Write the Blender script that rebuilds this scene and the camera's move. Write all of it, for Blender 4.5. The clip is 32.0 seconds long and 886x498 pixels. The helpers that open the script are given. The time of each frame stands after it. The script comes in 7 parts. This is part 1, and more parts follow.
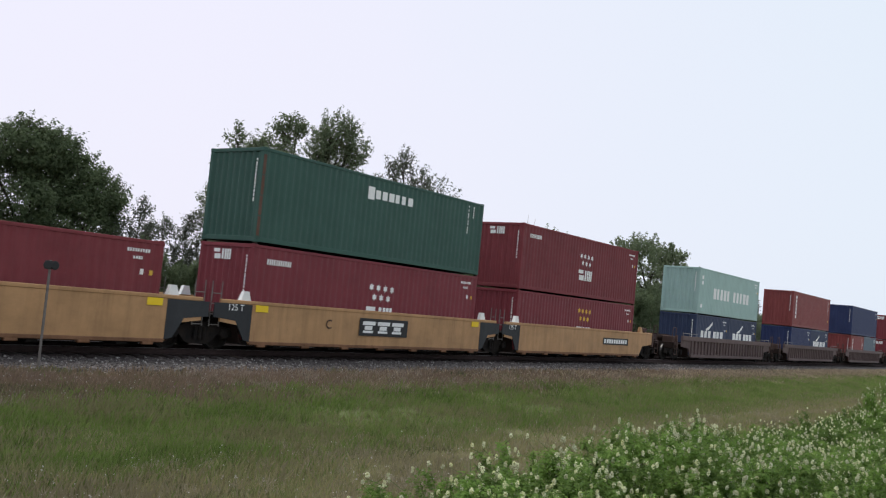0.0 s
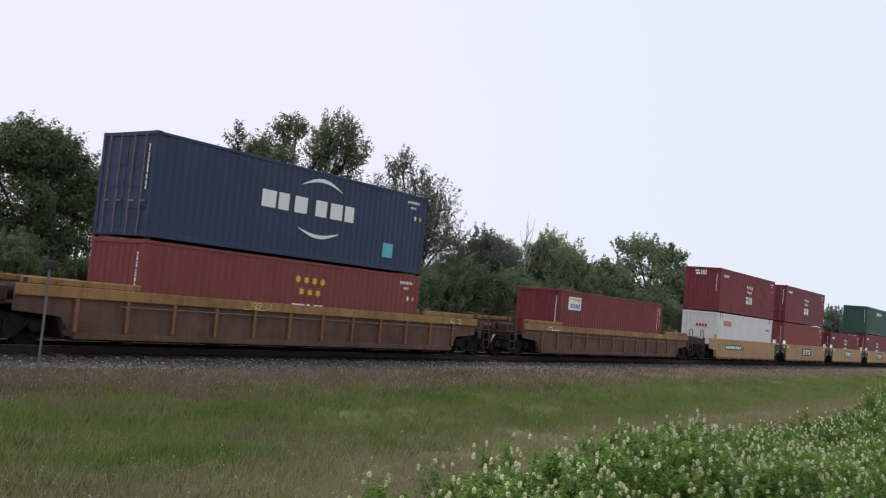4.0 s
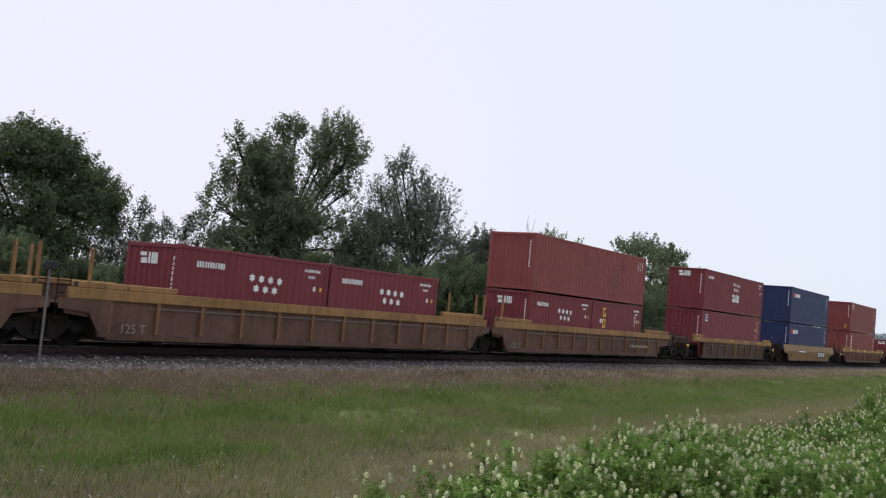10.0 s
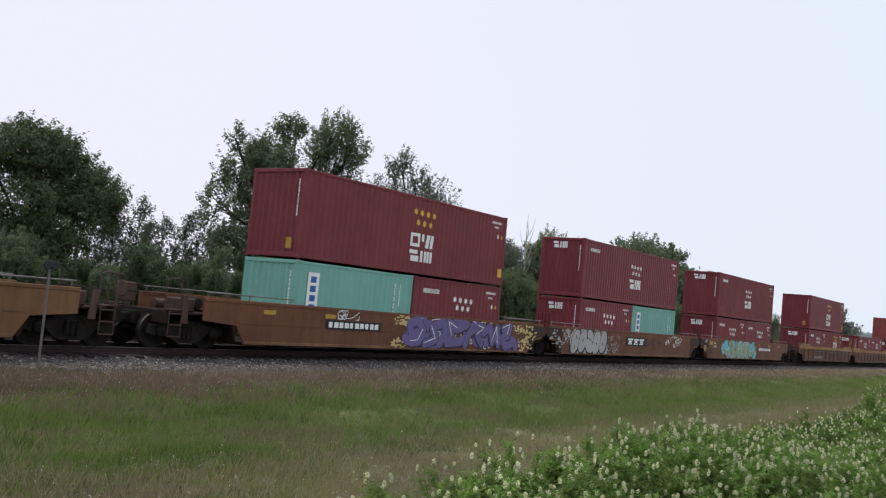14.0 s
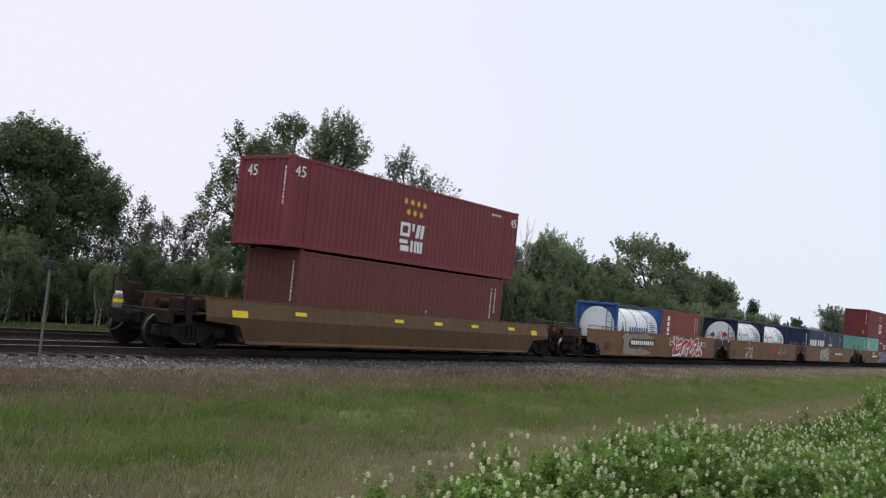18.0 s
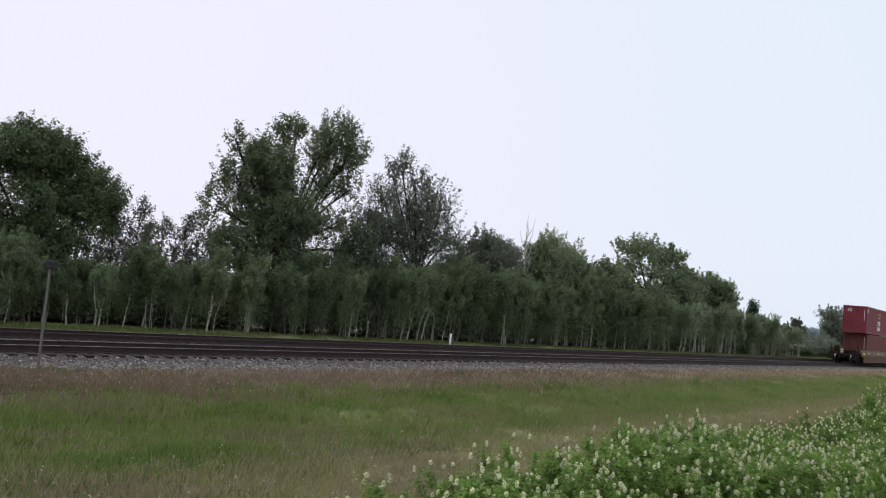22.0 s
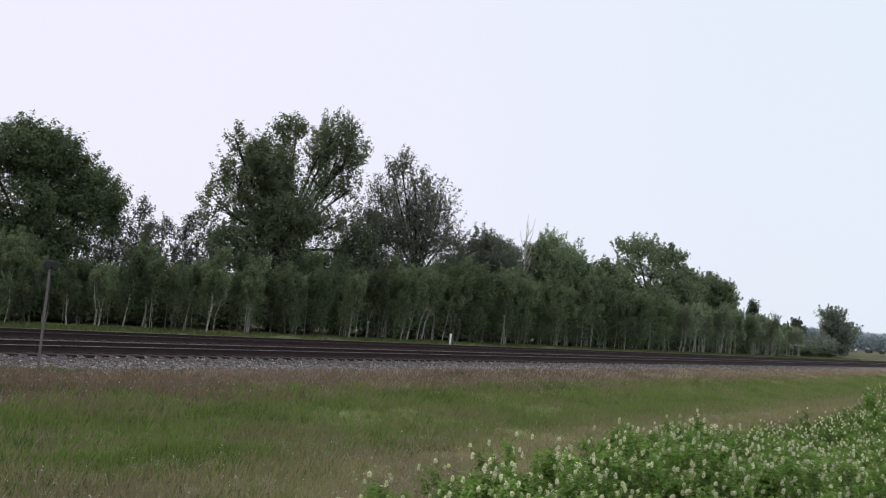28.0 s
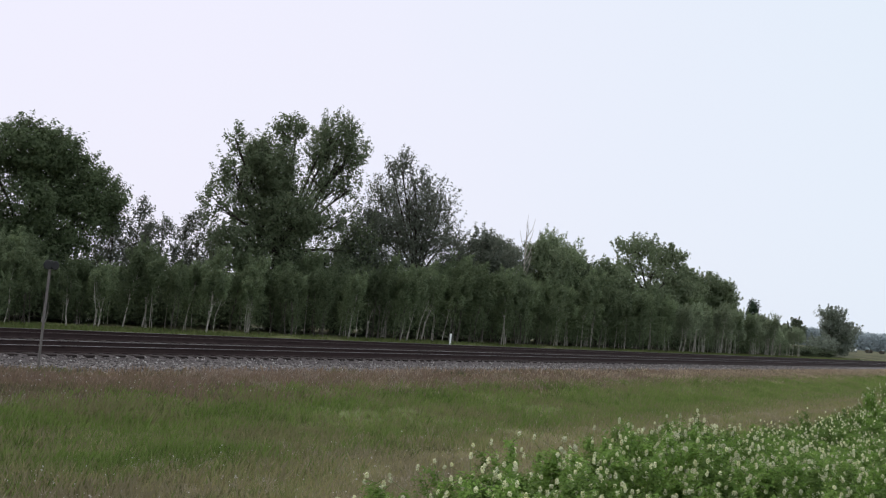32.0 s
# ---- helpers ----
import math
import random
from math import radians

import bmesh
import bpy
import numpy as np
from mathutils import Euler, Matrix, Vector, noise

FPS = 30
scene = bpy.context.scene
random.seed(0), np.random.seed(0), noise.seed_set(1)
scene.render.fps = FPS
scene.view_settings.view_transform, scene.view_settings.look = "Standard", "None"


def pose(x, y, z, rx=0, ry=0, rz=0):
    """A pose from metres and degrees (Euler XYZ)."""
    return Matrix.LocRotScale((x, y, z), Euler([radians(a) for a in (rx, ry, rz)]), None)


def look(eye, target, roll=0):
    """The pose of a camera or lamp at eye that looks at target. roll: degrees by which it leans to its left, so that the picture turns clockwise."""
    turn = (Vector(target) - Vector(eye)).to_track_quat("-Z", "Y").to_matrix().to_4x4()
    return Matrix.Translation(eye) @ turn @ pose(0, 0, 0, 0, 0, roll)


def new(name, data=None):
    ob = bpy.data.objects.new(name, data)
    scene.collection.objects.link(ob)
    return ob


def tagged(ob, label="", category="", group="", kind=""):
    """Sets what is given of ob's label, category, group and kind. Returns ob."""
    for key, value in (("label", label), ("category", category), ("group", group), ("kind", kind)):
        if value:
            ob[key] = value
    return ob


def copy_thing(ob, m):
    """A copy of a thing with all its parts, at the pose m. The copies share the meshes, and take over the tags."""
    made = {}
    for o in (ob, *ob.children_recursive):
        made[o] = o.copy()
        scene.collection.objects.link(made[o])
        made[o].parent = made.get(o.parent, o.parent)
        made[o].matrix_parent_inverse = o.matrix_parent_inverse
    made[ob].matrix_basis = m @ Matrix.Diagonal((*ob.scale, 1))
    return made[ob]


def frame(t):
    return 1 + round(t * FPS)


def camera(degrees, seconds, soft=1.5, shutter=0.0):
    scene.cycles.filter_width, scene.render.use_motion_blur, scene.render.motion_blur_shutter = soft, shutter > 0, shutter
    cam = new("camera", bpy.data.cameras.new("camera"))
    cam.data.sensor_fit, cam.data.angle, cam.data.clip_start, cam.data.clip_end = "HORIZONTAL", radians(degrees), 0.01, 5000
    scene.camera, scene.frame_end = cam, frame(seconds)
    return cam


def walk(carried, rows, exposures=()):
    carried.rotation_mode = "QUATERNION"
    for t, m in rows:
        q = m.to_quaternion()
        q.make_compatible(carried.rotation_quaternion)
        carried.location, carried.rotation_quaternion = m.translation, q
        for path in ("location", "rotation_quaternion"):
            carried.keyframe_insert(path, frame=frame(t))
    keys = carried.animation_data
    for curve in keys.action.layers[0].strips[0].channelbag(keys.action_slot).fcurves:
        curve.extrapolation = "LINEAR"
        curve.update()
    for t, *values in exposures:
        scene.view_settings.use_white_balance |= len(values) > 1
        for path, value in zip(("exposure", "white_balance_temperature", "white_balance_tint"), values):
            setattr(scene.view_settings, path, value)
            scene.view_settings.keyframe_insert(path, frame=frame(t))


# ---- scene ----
cam = camera(51.09, 32.0, soft=1.2, shutter=0.05)
EYE = Vector((0.0, 0.0, 1.863))
YAW, PITCH, ROLL = radians(54.10), radians(3.57), 5.40
AHEAD = Vector((math.sin(YAW) * math.cos(PITCH), math.cos(YAW) * math.cos(PITCH), math.sin(PITCH)))
VIEW = look(EYE, EYE + AHEAD, ROLL)
walk(cam, [(0.0, VIEW), (32.0, VIEW)], exposures=[(0.0, 0.0), (32.0, 0.0)])

# ---- light: hazy overcast afternoon ----
SUN_DIR = Vector((-0.08, 0.26, 0.96)).normalized()
world = bpy.data.worlds.new("overcast_sky")
scene.world = world
world.use_nodes = True
wn = world.node_tree
wn.nodes.clear()
w_out = wn.nodes.new("ShaderNodeOutputWorld")
w_bg = wn.nodes.new("ShaderNodeBackground")
w_sky = wn.nodes.new("ShaderNodeTexSky")
w_sky.sky_type = "NISHITA"
w_sky.sun_disc = False
w_sky.sun_elevation = math.asin(SUN_DIR.z)
w_sky.sun_rotation = math.atan2(SUN_DIR.x, SUN_DIR.y)
w_sky.air_density, w_sky.dust_density = 1.0, 4.0
w_mix = wn.nodes.new("ShaderNodeMix")
w_mix.data_type = "RGBA"
w_mix.inputs["Factor"].default_value = 0.94
w_dir = wn.nodes.new("ShaderNodeTexCoord")
w_cloud = wn.nodes.new("ShaderNodeTexNoise")
w_cloud.inputs["Scale"].default_value, w_cloud.inputs["Detail"].default_value = 1.5, 3.0
w_tint = wn.nodes.new("ShaderNodeValToRGB")
w_tint.color_ramp.elements[0].position, w_tint.color_ramp.elements[0].color = 0.4, (8.15, 8.95, 10.0, 1)
w_tint.color_ramp.elements[1].position, w_tint.color_ramp.elements[1].color = 1.0, (9.1, 9.0, 10.35, 1)
w_axis = wn.nodes.new("ShaderNodeSeparateXYZ")
w_sum = wn.nodes.new("ShaderNodeMath")
w_sum.operation = "MULTIPLY_ADD"
w_sum.inputs[1].default_value = 0.45
wn.links.new(w_dir.outputs["Generated"], w_cloud.inputs["Vector"])
wn.links.new(w_dir.outputs["Generated"], w_axis.inputs["Vector"])
wn.links.new(w_cloud.outputs["Fac"], w_sum.inputs[0])
wn.links.new(w_axis.outputs["Y"], w_sum.inputs[2])
wn.links.new(w_sum.outputs["Value"], w_tint.inputs["Fac"])
wn.links.new(w_tint.outputs["Color"], w_mix.inputs["B"])
wn.links.new(w_sky.outputs["Color"], w_mix.inputs["A"])
wn.links.new(w_mix.outputs["Result"], w_bg.inputs["Color"])
w_bg.inputs["Strength"].default_value = 0.1
wn.links.new(w_bg.outputs["Background"], w_out.inputs["Surface"])

sun = new("sun", bpy.data.lights.new("sun", "SUN"))
sun.data.energy, sun.data.angle, sun.data.color = 1.4, radians(20), (1.0, 0.95, 0.88)
sun.matrix_world = look(SUN_DIR * 60, (0, 0, 0))

# ---- materials ----


def shader(name):
    m = bpy.data.materials.new(name)
    m.use_nodes = True
    nt = m.node_tree
    return m, nt, nt.nodes["Principled BSDF"]


def node(nt, kind, **values):
    n = nt.nodes.new(kind)
    for k, v in values.items():
        n.inputs[k].default_value = v
    return n


def ramp(nt, source, stops):
    r = nt.nodes.new("ShaderNodeValToRGB")
    while len(r.color_ramp.elements) < len(stops):
        r.color_ramp.elements.new(0.5)
    for e, (at, c) in zip(r.color_ramp.elements, stops):
        e.position, e.color = at, (*c, 1) if len(c) == 3 else c
    nt.links.new(source, r.inputs["Fac"])
    return r.outputs["Color"]


def blend(nt, fac, a, b, how="MIX"):
    m = nt.nodes.new("ShaderNodeMix")
    m.data_type, m.blend_type = "RGBA", how
    for key, v in (("Factor", fac), ("A", a), ("B", b)):
        if hasattr(v, "is_output"):
            nt.links.new(v, m.inputs[key])
        elif key == "Factor":
            m.inputs[key].default_value = v
        else:
            m.inputs[key].default_value = (*v, 1)
    return m.outputs["Result"]


def grain(nt, scale, stretch=(1, 1, 1), detail=4.0, rough=0.6, space="Object"):
    tc = nt.nodes.new("ShaderNodeTexCoord")
    mp = nt.nodes.new("ShaderNodeMapping")
    mp.inputs["Scale"].default_value = stretch
    nt.links.new(tc.outputs[space], mp.inputs["Vector"])
    n = node(nt, "ShaderNodeTexNoise", Scale=scale, Detail=detail, Roughness=rough)
    nt.links.new(mp.outputs["Vector"], n.inputs["Vector"])
    return n.outputs["Fac"]


def bumped(nt, bsdf, source, strength, distance):
    b = node(nt, "ShaderNodeBump", Strength=strength, Distance=distance)
    nt.links.new(source, b.inputs["Height"])
    nt.links.new(b.outputs["Normal"], bsdf.inputs["Normal"])


def paint(name, rgb, rough=0.5, dirt=0.3, rust=0.0, metal=0.0, fade=0.08, rust_rgb=(0.13, 0.055, 0.03)):
    """Weathered paint: faded patches, soot clouds, dirt running down, rust spots and runs."""
    m, nt, b = shader(name)
    patches = grain(nt, 0.9, (1, 1, 1), 5)
    clouds = grain(nt, 0.55, (1, 1, 1.6), 6, 0.68)
    runs = grain(nt, 2.6, (1.6, 1.6, 0.16), 6, 0.7)
    drips = grain(nt, 2.4, (1.2, 1.2, 0.16), 5, 0.62)
    spots = grain(nt, 6.0, (1, 1, 0.6), 6, 0.72)
    dark = tuple(c * (0.6 - 0.35 * min(1, rust)) for c in rgb)
    pale = tuple(min(0.9, c * (1 + fade) + 0.25 * fade * 0.35) for c in rgb)
    c = ramp(nt, patches, [(0.3, rgb), (0.72, pale)])
    c = blend(nt, ramp(nt, clouds, [(0.45, (0, 0, 0)), (0.72, (dirt,) * 3)]), c, dark)
    c = blend(nt, ramp(nt, runs, [(0.42, (0, 0, 0)), (0.75, (dirt,) * 3)]), c, dark)
    if rust > 0:
        c = blend(nt, ramp(nt, drips, [(0.66 - 0.14 * rust, (0, 0, 0)), (0.8 - 0.14 * rust, (0.5, 0.5, 0.5))]), c, tuple(0.5 * (x + y) * 0.8 for x, y in zip(rgb, rust_rgb)))
        c = blend(nt, ramp(nt, spots, [(0.72 - 0.22 * rust, (0, 0, 0)), (0.86 - 0.22 * rust, (0.9, 0.9, 0.9))]), c, rust_rgb)
    info = nt.nodes.new("ShaderNodeObjectInfo")
    hsv = nt.nodes.new("ShaderNodeHueSaturation")
    spread = nt.nodes.new("ShaderNodeMapRange")
    spread.inputs["To Min"].default_value, spread.inputs["To Max"].default_value = 0.93, 1.07
    nt.links.new(info.outputs["Random"], spread.inputs["Value"])
    nt.links.new(spread.outputs["Result"], hsv.inputs["Value"])
    nt.links.new(c, hsv.inputs["Color"])
    nt.links.new(hsv.outputs["Color"], b.inputs["Base Color"])
    b.inputs["Metallic"].default_value = metal
    b.inputs["Specular IOR Level"].default_value = 0.3
    rr = ramp(nt, spots, [(0.3, (rough - 0.08,) * 3), (0.75, (min(1, rough + 0.2),) * 3)])
    nt.links.new(rr, b.inputs["Roughness"])
    bumped(nt, b, spots, 0.12, 0.01)
    return m


def leafy(name, greens, through_light=0.25, rough=0.6, spread=(0.8, 1.2)):
    """Leaves: colours vary from leaf to leaf, a little light passes."""
    m, nt, b = shader(name)
    geo = nt.nodes.new("ShaderNodeNewGeometry")
    n = len(greens)
    c = ramp(nt, geo.outputs["Random Per Island"], [(i / max(1, n - 1), g) for i, g in enumerate(greens)])
    info = nt.nodes.new("ShaderNodeObjectInfo")
    hsv = nt.nodes.new("ShaderNodeHueSaturation")
    fit = nt.nodes.new("ShaderNodeMapRange")
    fit.inputs["To Min"].default_value, fit.inputs["To Max"].default_value = spread
    nt.links.new(info.outputs["Random"], fit.inputs["Value"])
    nt.links.new(fit.outputs["Result"], hsv.inputs["Value"])
    nt.links.new(c, hsv.inputs["Color"])
    nt.links.new(hsv.outputs["Color"], b.inputs["Base Color"])
    b.inputs["Roughness"].default_value = rough
    b.inputs["Specular IOR Level"].default_value = 0.12
    t = nt.nodes.new("ShaderNodeBsdfTranslucent")
    nt.links.new(hsv.outputs["Color"], t.inputs["Color"])
    mx = node(nt, "ShaderNodeMixShader", Fac=through_light)
    nt.links.new(b.outputs["BSDF"], mx.inputs[1])
    nt.links.new(t.outputs["BSDF"], mx.inputs[2])
    nt.links.new(mx.outputs["Shader"], nt.nodes["Material Output"].inputs["Surface"])
    return m


def matter(name, a, c2, scale=4.0, rough=0.8, metal=0.0, bump=0.3, stretch=(1, 1, 1), depth=0.02):
    """Two tones mixed by grain at two scales."""
    m, nt, b = shader(name)
    big, small = grain(nt, scale, stretch, 5), grain(nt, scale * 7, stretch, 4)
    c = blend(nt, ramp(nt, big, [(0.35, (0, 0, 0)), (0.68, (1, 1, 1))]), a, c2)
    c = blend(nt, ramp(nt, small, [(0.4, (0, 0, 0)), (0.8, (0.5, 0.5, 0.5))]), c, tuple(x * 0.55 for x in a))
    nt.links.new(c, b.inputs["Base Color"])
    b.inputs["Roughness"].default_value, b.inputs["Metallic"].default_value = rough, metal
    b.inputs["Specular IOR Level"].default_value = 0.15
    bumped(nt, b, small, bump, depth)
    return m


RED = paint("maroon_paint", (0.192, 0.03, 0.040), 0.5, 0.35, 0.08)
WORN_RED = paint("worn_maroon_paint", (0.193, 0.035, 0.042), 0.6, 0.4, 0.12)
BRICK = paint("brick_red_paint", (0.225, 0.047, 0.045), 0.5, 0.35, 0.12)
RUSTRED = paint("faded_red_paint", (0.26, 0.062, 0.058), 0.6, 0.4, 0.15)
GREEN = paint("bottle_green_paint", (0.033, 0.09, 0.07), 0.5, 0.3, 0.1)
MINT = paint("mint_green_paint", (0.33, 0.47, 0.435), 0.5, 0.25, 0.1)
TEAL = paint("teal_paint", (0.19, 0.42, 0.355), 0.5, 0.25, 0.05)
NAVY = paint("navy_paint", (0.028, 0.042, 0.09), 0.5, 0.25, 0.0)
BLUE = paint("blue_paint", (0.02, 0.032, 0.10), 0.5, 0.25, 0.0)
GREYBLUE = paint("grey_blue_paint", (0.12, 0.16, 0.2), 0.5, 0.25, 0.0)
WHITE = paint("white_container_paint", (0.70, 0.69, 0.66), 0.5, 0.15, 0.1)
YELLOW = paint("railcar_yellow_paint", (0.45, 0.255, 0.118), 0.5, 0.5, 0.38)
OCHRE = paint("dull_yellow_paint", (0.25, 0.14, 0.05), 0.55, 0.45, 0.35)
ORANGE = paint("rusty_orange_paint", (0.175, 0.068, 0.034), 0.6, 0.55, 0.5)
CHORD = paint("worn_yellow_paint", (0.31, 0.165, 0.065), 0.65, 0.75, 0.55)
RIB = paint("rusted_rib_paint", (0.22, 0.108, 0.055), 0.7, 0.75, 0.5)
BROWN = paint("rusted_side_paint", (0.142, 0.075, 0.053), 0.75, 0.75, 0.5, rust_rgb=(0.17, 0.065, 0.04))
UMBER = paint("dark_rusted_side_paint", (0.088, 0.052, 0.043), 0.75, 0.6, 0.45)
END_RUST = paint("sooty_rusted_paint", (0.085, 0.05, 0.041), 0.75, 0.6, 0.4)
PLUM = paint("grey_brown_paint", (0.13, 0.09, 0.085), 0.7, 0.4, 0.3)
BLACK = paint("black_paint", (0.03, 0.032, 0.035), 0.6, 0.3, 0.1)
GRIME = matter("greasy_black_steel", (0.012, 0.011, 0.011), (0.028, 0.022, 0.018), 5, 0.85, 0.0)
RUSTY = matter("rusty_iron", (0.036, 0.022, 0.018), (0.022, 0.015, 0.013), 4, 0.85, 0.1)
OLD_PATCH = paint("weathered_pale_patch", (0.3, 0.25, 0.19), 0.6, 0.4, 0.25)
SOOT = paint("sooty_brown_paint", (0.05, 0.03, 0.027), 0.7, 0.5, 0.2)
DULL = paint("dirty_ochre_paint", (0.12, 0.066, 0.03), 0.6, 0.55, 0.4)
DEEPRED = paint("deep_brick_paint", (0.145, 0.04, 0.034), 0.6, 0.35, 0.1)
STAIN = paint("rust_stain", (0.26, 0.13, 0.065), 0.8, 0.4, 0.3)
STEEL = matter("worn_wheel_steel", (0.14, 0.135, 0.13), (0.07, 0.066, 0.063), 9, 0.4, 0.85, 0.1)
WHITE_INK = paint("white_lettering", (0.82, 0.82, 0.80), 0.55, 0.12, 0.0)
GOLD_INK = paint("yellow_lettering", (0.72, 0.45, 0.06), 0.55, 0.15, 0.0)
TAG_YELLOW = paint("reflector_yellow", (0.85, 0.58, 0.02), 0.4, 0.15, 0.0)
WORN_TAG = paint("worn_reflector_yellow", (0.46, 0.27, 0.04), 0.5, 0.35, 0.1)
RED_INK = paint("red_lettering", (0.6, 0.03, 0.03), 0.5, 0.15, 0.0)
BLUE_INK = paint("blue_lettering", (0.03, 0.12, 0.36), 0.5, 0.15, 0.0)
BLACK_INK = paint("black_lettering", (0.018, 0.018, 0.019), 0.5, 0.1, 0.0)
FADE_INK = paint("faded_maroon_patch", (0.205, 0.046, 0.043), 0.55, 0.2, 0.0)
SAGE = paint("sage_spray_paint", (0.25, 0.34, 0.24), 0.5, 0.15, 0.0)
CYAN = paint("cyan_spray_paint", (0.12, 0.48, 0.56), 0.5, 0.15, 0.0)
VIOLET = paint("violet_spray_paint", (0.15, 0.115, 0.27), 0.5, 0.15, 0.0)
DARKVIOLET = paint("dark_violet_spray_paint", (0.035, 0.028, 0.06), 0.5, 0.15, 0.0)
CREAM = paint("cream_spray_paint", (0.62, 0.46, 0.2), 0.5, 0.15, 0.0)
SILVER = paint("silver_spray_paint", (0.42, 0.4, 0.4), 0.45, 0.2, 0.0)
CRIMSON = paint("crimson_spray_paint", (0.42, 0.045, 0.06), 0.5, 0.15, 0.0)
TANK_WHITE = paint("glossy_white_tank", (0.78, 0.79, 0.8), 0.25, 0.12, 0.0)
FRAME_BLUE = paint("tank_frame_blue", (0.035, 0.1, 0.30), 0.5, 0.25, 0.05)
BAND = paint("dull_band_steel", (0.1, 0.1, 0.1), 0.5, 0.2, 0.0, 0.4)
NAVY_FRAME = paint("navy_tank_frame", (0.016, 0.02, 0.05), 0.5, 0.25, 0.05)

# ---- mesh tools ----


class Shape:
    """Gathers vertices and faces of one mesh."""

    def __init__(self):
        self.v, self.f = [], []

    def add(self, verts, faces):
        n = len(self.v)
        self.v += [tuple(p) for p in verts]
        self.f += [tuple(i + n for i in q) for q in faces]
        return self

    def box(self, x0, x1, y0, y1, z0, z1, b=0.0):
        c, h = ((x0 + x1) / 2, (y0 + y1) / 2, (z0 + z1) / 2), (abs(x1 - x0) / 2, abs(y1 - y0) / 2, abs(z1 - z0) / 2)
        b = min(b, min(h) * 0.45)
        if b <= 0:
            vs = [(c[0] + i * h[0], c[1] + j * h[1], c[2] + k * h[2]) for i in (-1, 1) for j in (-1, 1) for k in (-1, 1)]
            return self.add(vs, [(0, 1, 3, 2), (4, 6, 7, 5), (0, 4, 5, 1), (2, 3, 7, 6), (0, 2, 6, 4), (1, 5, 7, 3)])
        vs, at = [], {}
        for i in (-1, 1):
            for j in (-1, 1):
                for k in (-1, 1):
                    for ax in range(3):
                        off = [h[q] - (0 if q == ax else b) for q in range(3)]
                        at[(i, j, k, ax)] = len(vs)
                        vs.append((c[0] + i * off[0], c[1] + j * off[1], c[2] + k * off[2]))
        fs = []
        for s in (-1, 1):
            fs.append([at[(s, j, k, 0)] for j, k in ((-1, -1), (1, -1), (1, 1), (-1, 1))])
            fs.append([at[(i, s, k, 1)] for i, k in ((-1, -1), (1, -1), (1, 1), (-1, 1))])
            fs.append([at[(i, j, s, 2)] for i, j in ((-1, -1), (1, -1), (1, 1), (-1, 1))])
        for a in (-1, 1):
            for d in (-1, 1):
                fs.append([at[(a, d, -1, 0)], at[(a, d, 1, 0)], at[(a, d, 1, 1)], at[(a, d, -1, 1)]])
                fs.append([at[(a, -1, d, 0)], at[(a, 1, d, 0)], at[(a, 1, d, 2)], at[(a, -1, d, 2)]])
                fs.append([at[(-1, a, d, 1)], at[(1, a, d, 1)], at[(1, a, d, 2)], at[(-1, a, d, 2)]])
                for e in (-1, 1):
                    fs.append([at[(a, d, e, 0)], at[(a, d, e, 1)], at[(a, d, e, 2)]])
        return self.add(vs, fs)

    def slab(self, outline, y0, y1):
        """An outline in x and z, thickened from y0 to y1."""
        n = len(outline)
        vs = [(x, y0, z) for x, z in outline] + [(x, y1, z) for x, z in outline]
        return self.add(vs, [tuple(range(n)), tuple(range(2 * n - 1, n - 1, -1))] + [(i, (i + 1) % n, n + (i + 1) % n, n + i) for i in range(n)])

    def tube(self, path, radii, sides=6):
        path = [Vector(q) for q in path]
        if not hasattr(radii, "__len__"):
            radii = [radii] * len(path)
        vs, fs = [], []
        for i, q in enumerate(path):
            d = (path[min(i + 1, len(path) - 1)] - path[max(i - 1, 0)]).normalized()
            u = d.orthogonal().normalized()
            if abs(d.z) > 0.3:
                u = (Vector((1, 0, 0)) - d * d.x).normalized()
            w = d.cross(u)
            vs += [q + (u * math.cos(a) + w * math.sin(a)) * radii[i] for a in (2 * math.pi * k / sides for k in range(sides))]
        for i in range(len(path) - 1):
            for k in range(sides):
                a, b = i * sides + k, i * sides + (k + 1) % sides
                fs.append((a, b, b + sides, a + sides))
        fs += [tuple(range(sides)), tuple(range(len(vs) - 1, len(vs) - sides - 1, -1))]
        return self.add(vs, fs)

    def lathe(self, profile, sides=20, axis="y", center=(0, 0, 0)):
        """Pairs of (along, radius) turned about an axis."""
        vs, fs = [], []
        for along, r in profile:
            for k in range(sides):
                a = 2 * math.pi * k / sides
                c, s = r * math.cos(a), r * math.sin(a)
                q = {"y": (c, along, s), "x": (along, c, s), "z": (c, s, along)}[axis]
                vs.append(tuple(q[i] + center[i] for i in range(3)))
        for i in range(len(profile) - 1):
            for k in range(sides):
                a, b = i * sides + k, i * sides + (k + 1) % sides
                fs.append((a, b, b + sides, a + sides))
        fs += [tuple(range(sides)), tuple(range(len(vs) - 1, len(vs) - sides - 1, -1))]
        return self.add(vs, fs)

    def mesh(self, name, material, smooth=False):
        me = bpy.data.meshes.new(name)
        me.from_pydata(self.v, [], self.f)
        me.materials.append(material)
        if smooth:
            me.shade_smooth()
            me.set_sharp_from_angle(angle=radians(40))
        me.update()
        return me


def part(name, shape, material, parent, label="", smooth=False):
    """One mesh under a thing or a part; shape: a Shape or a ready mesh."""
    me = shape.mesh(name, material, smooth) if isinstance(shape, Shape) else shape
    ob = new(name, me)
    ob.parent = parent
    if label:
        tagged(ob, label)
    return ob


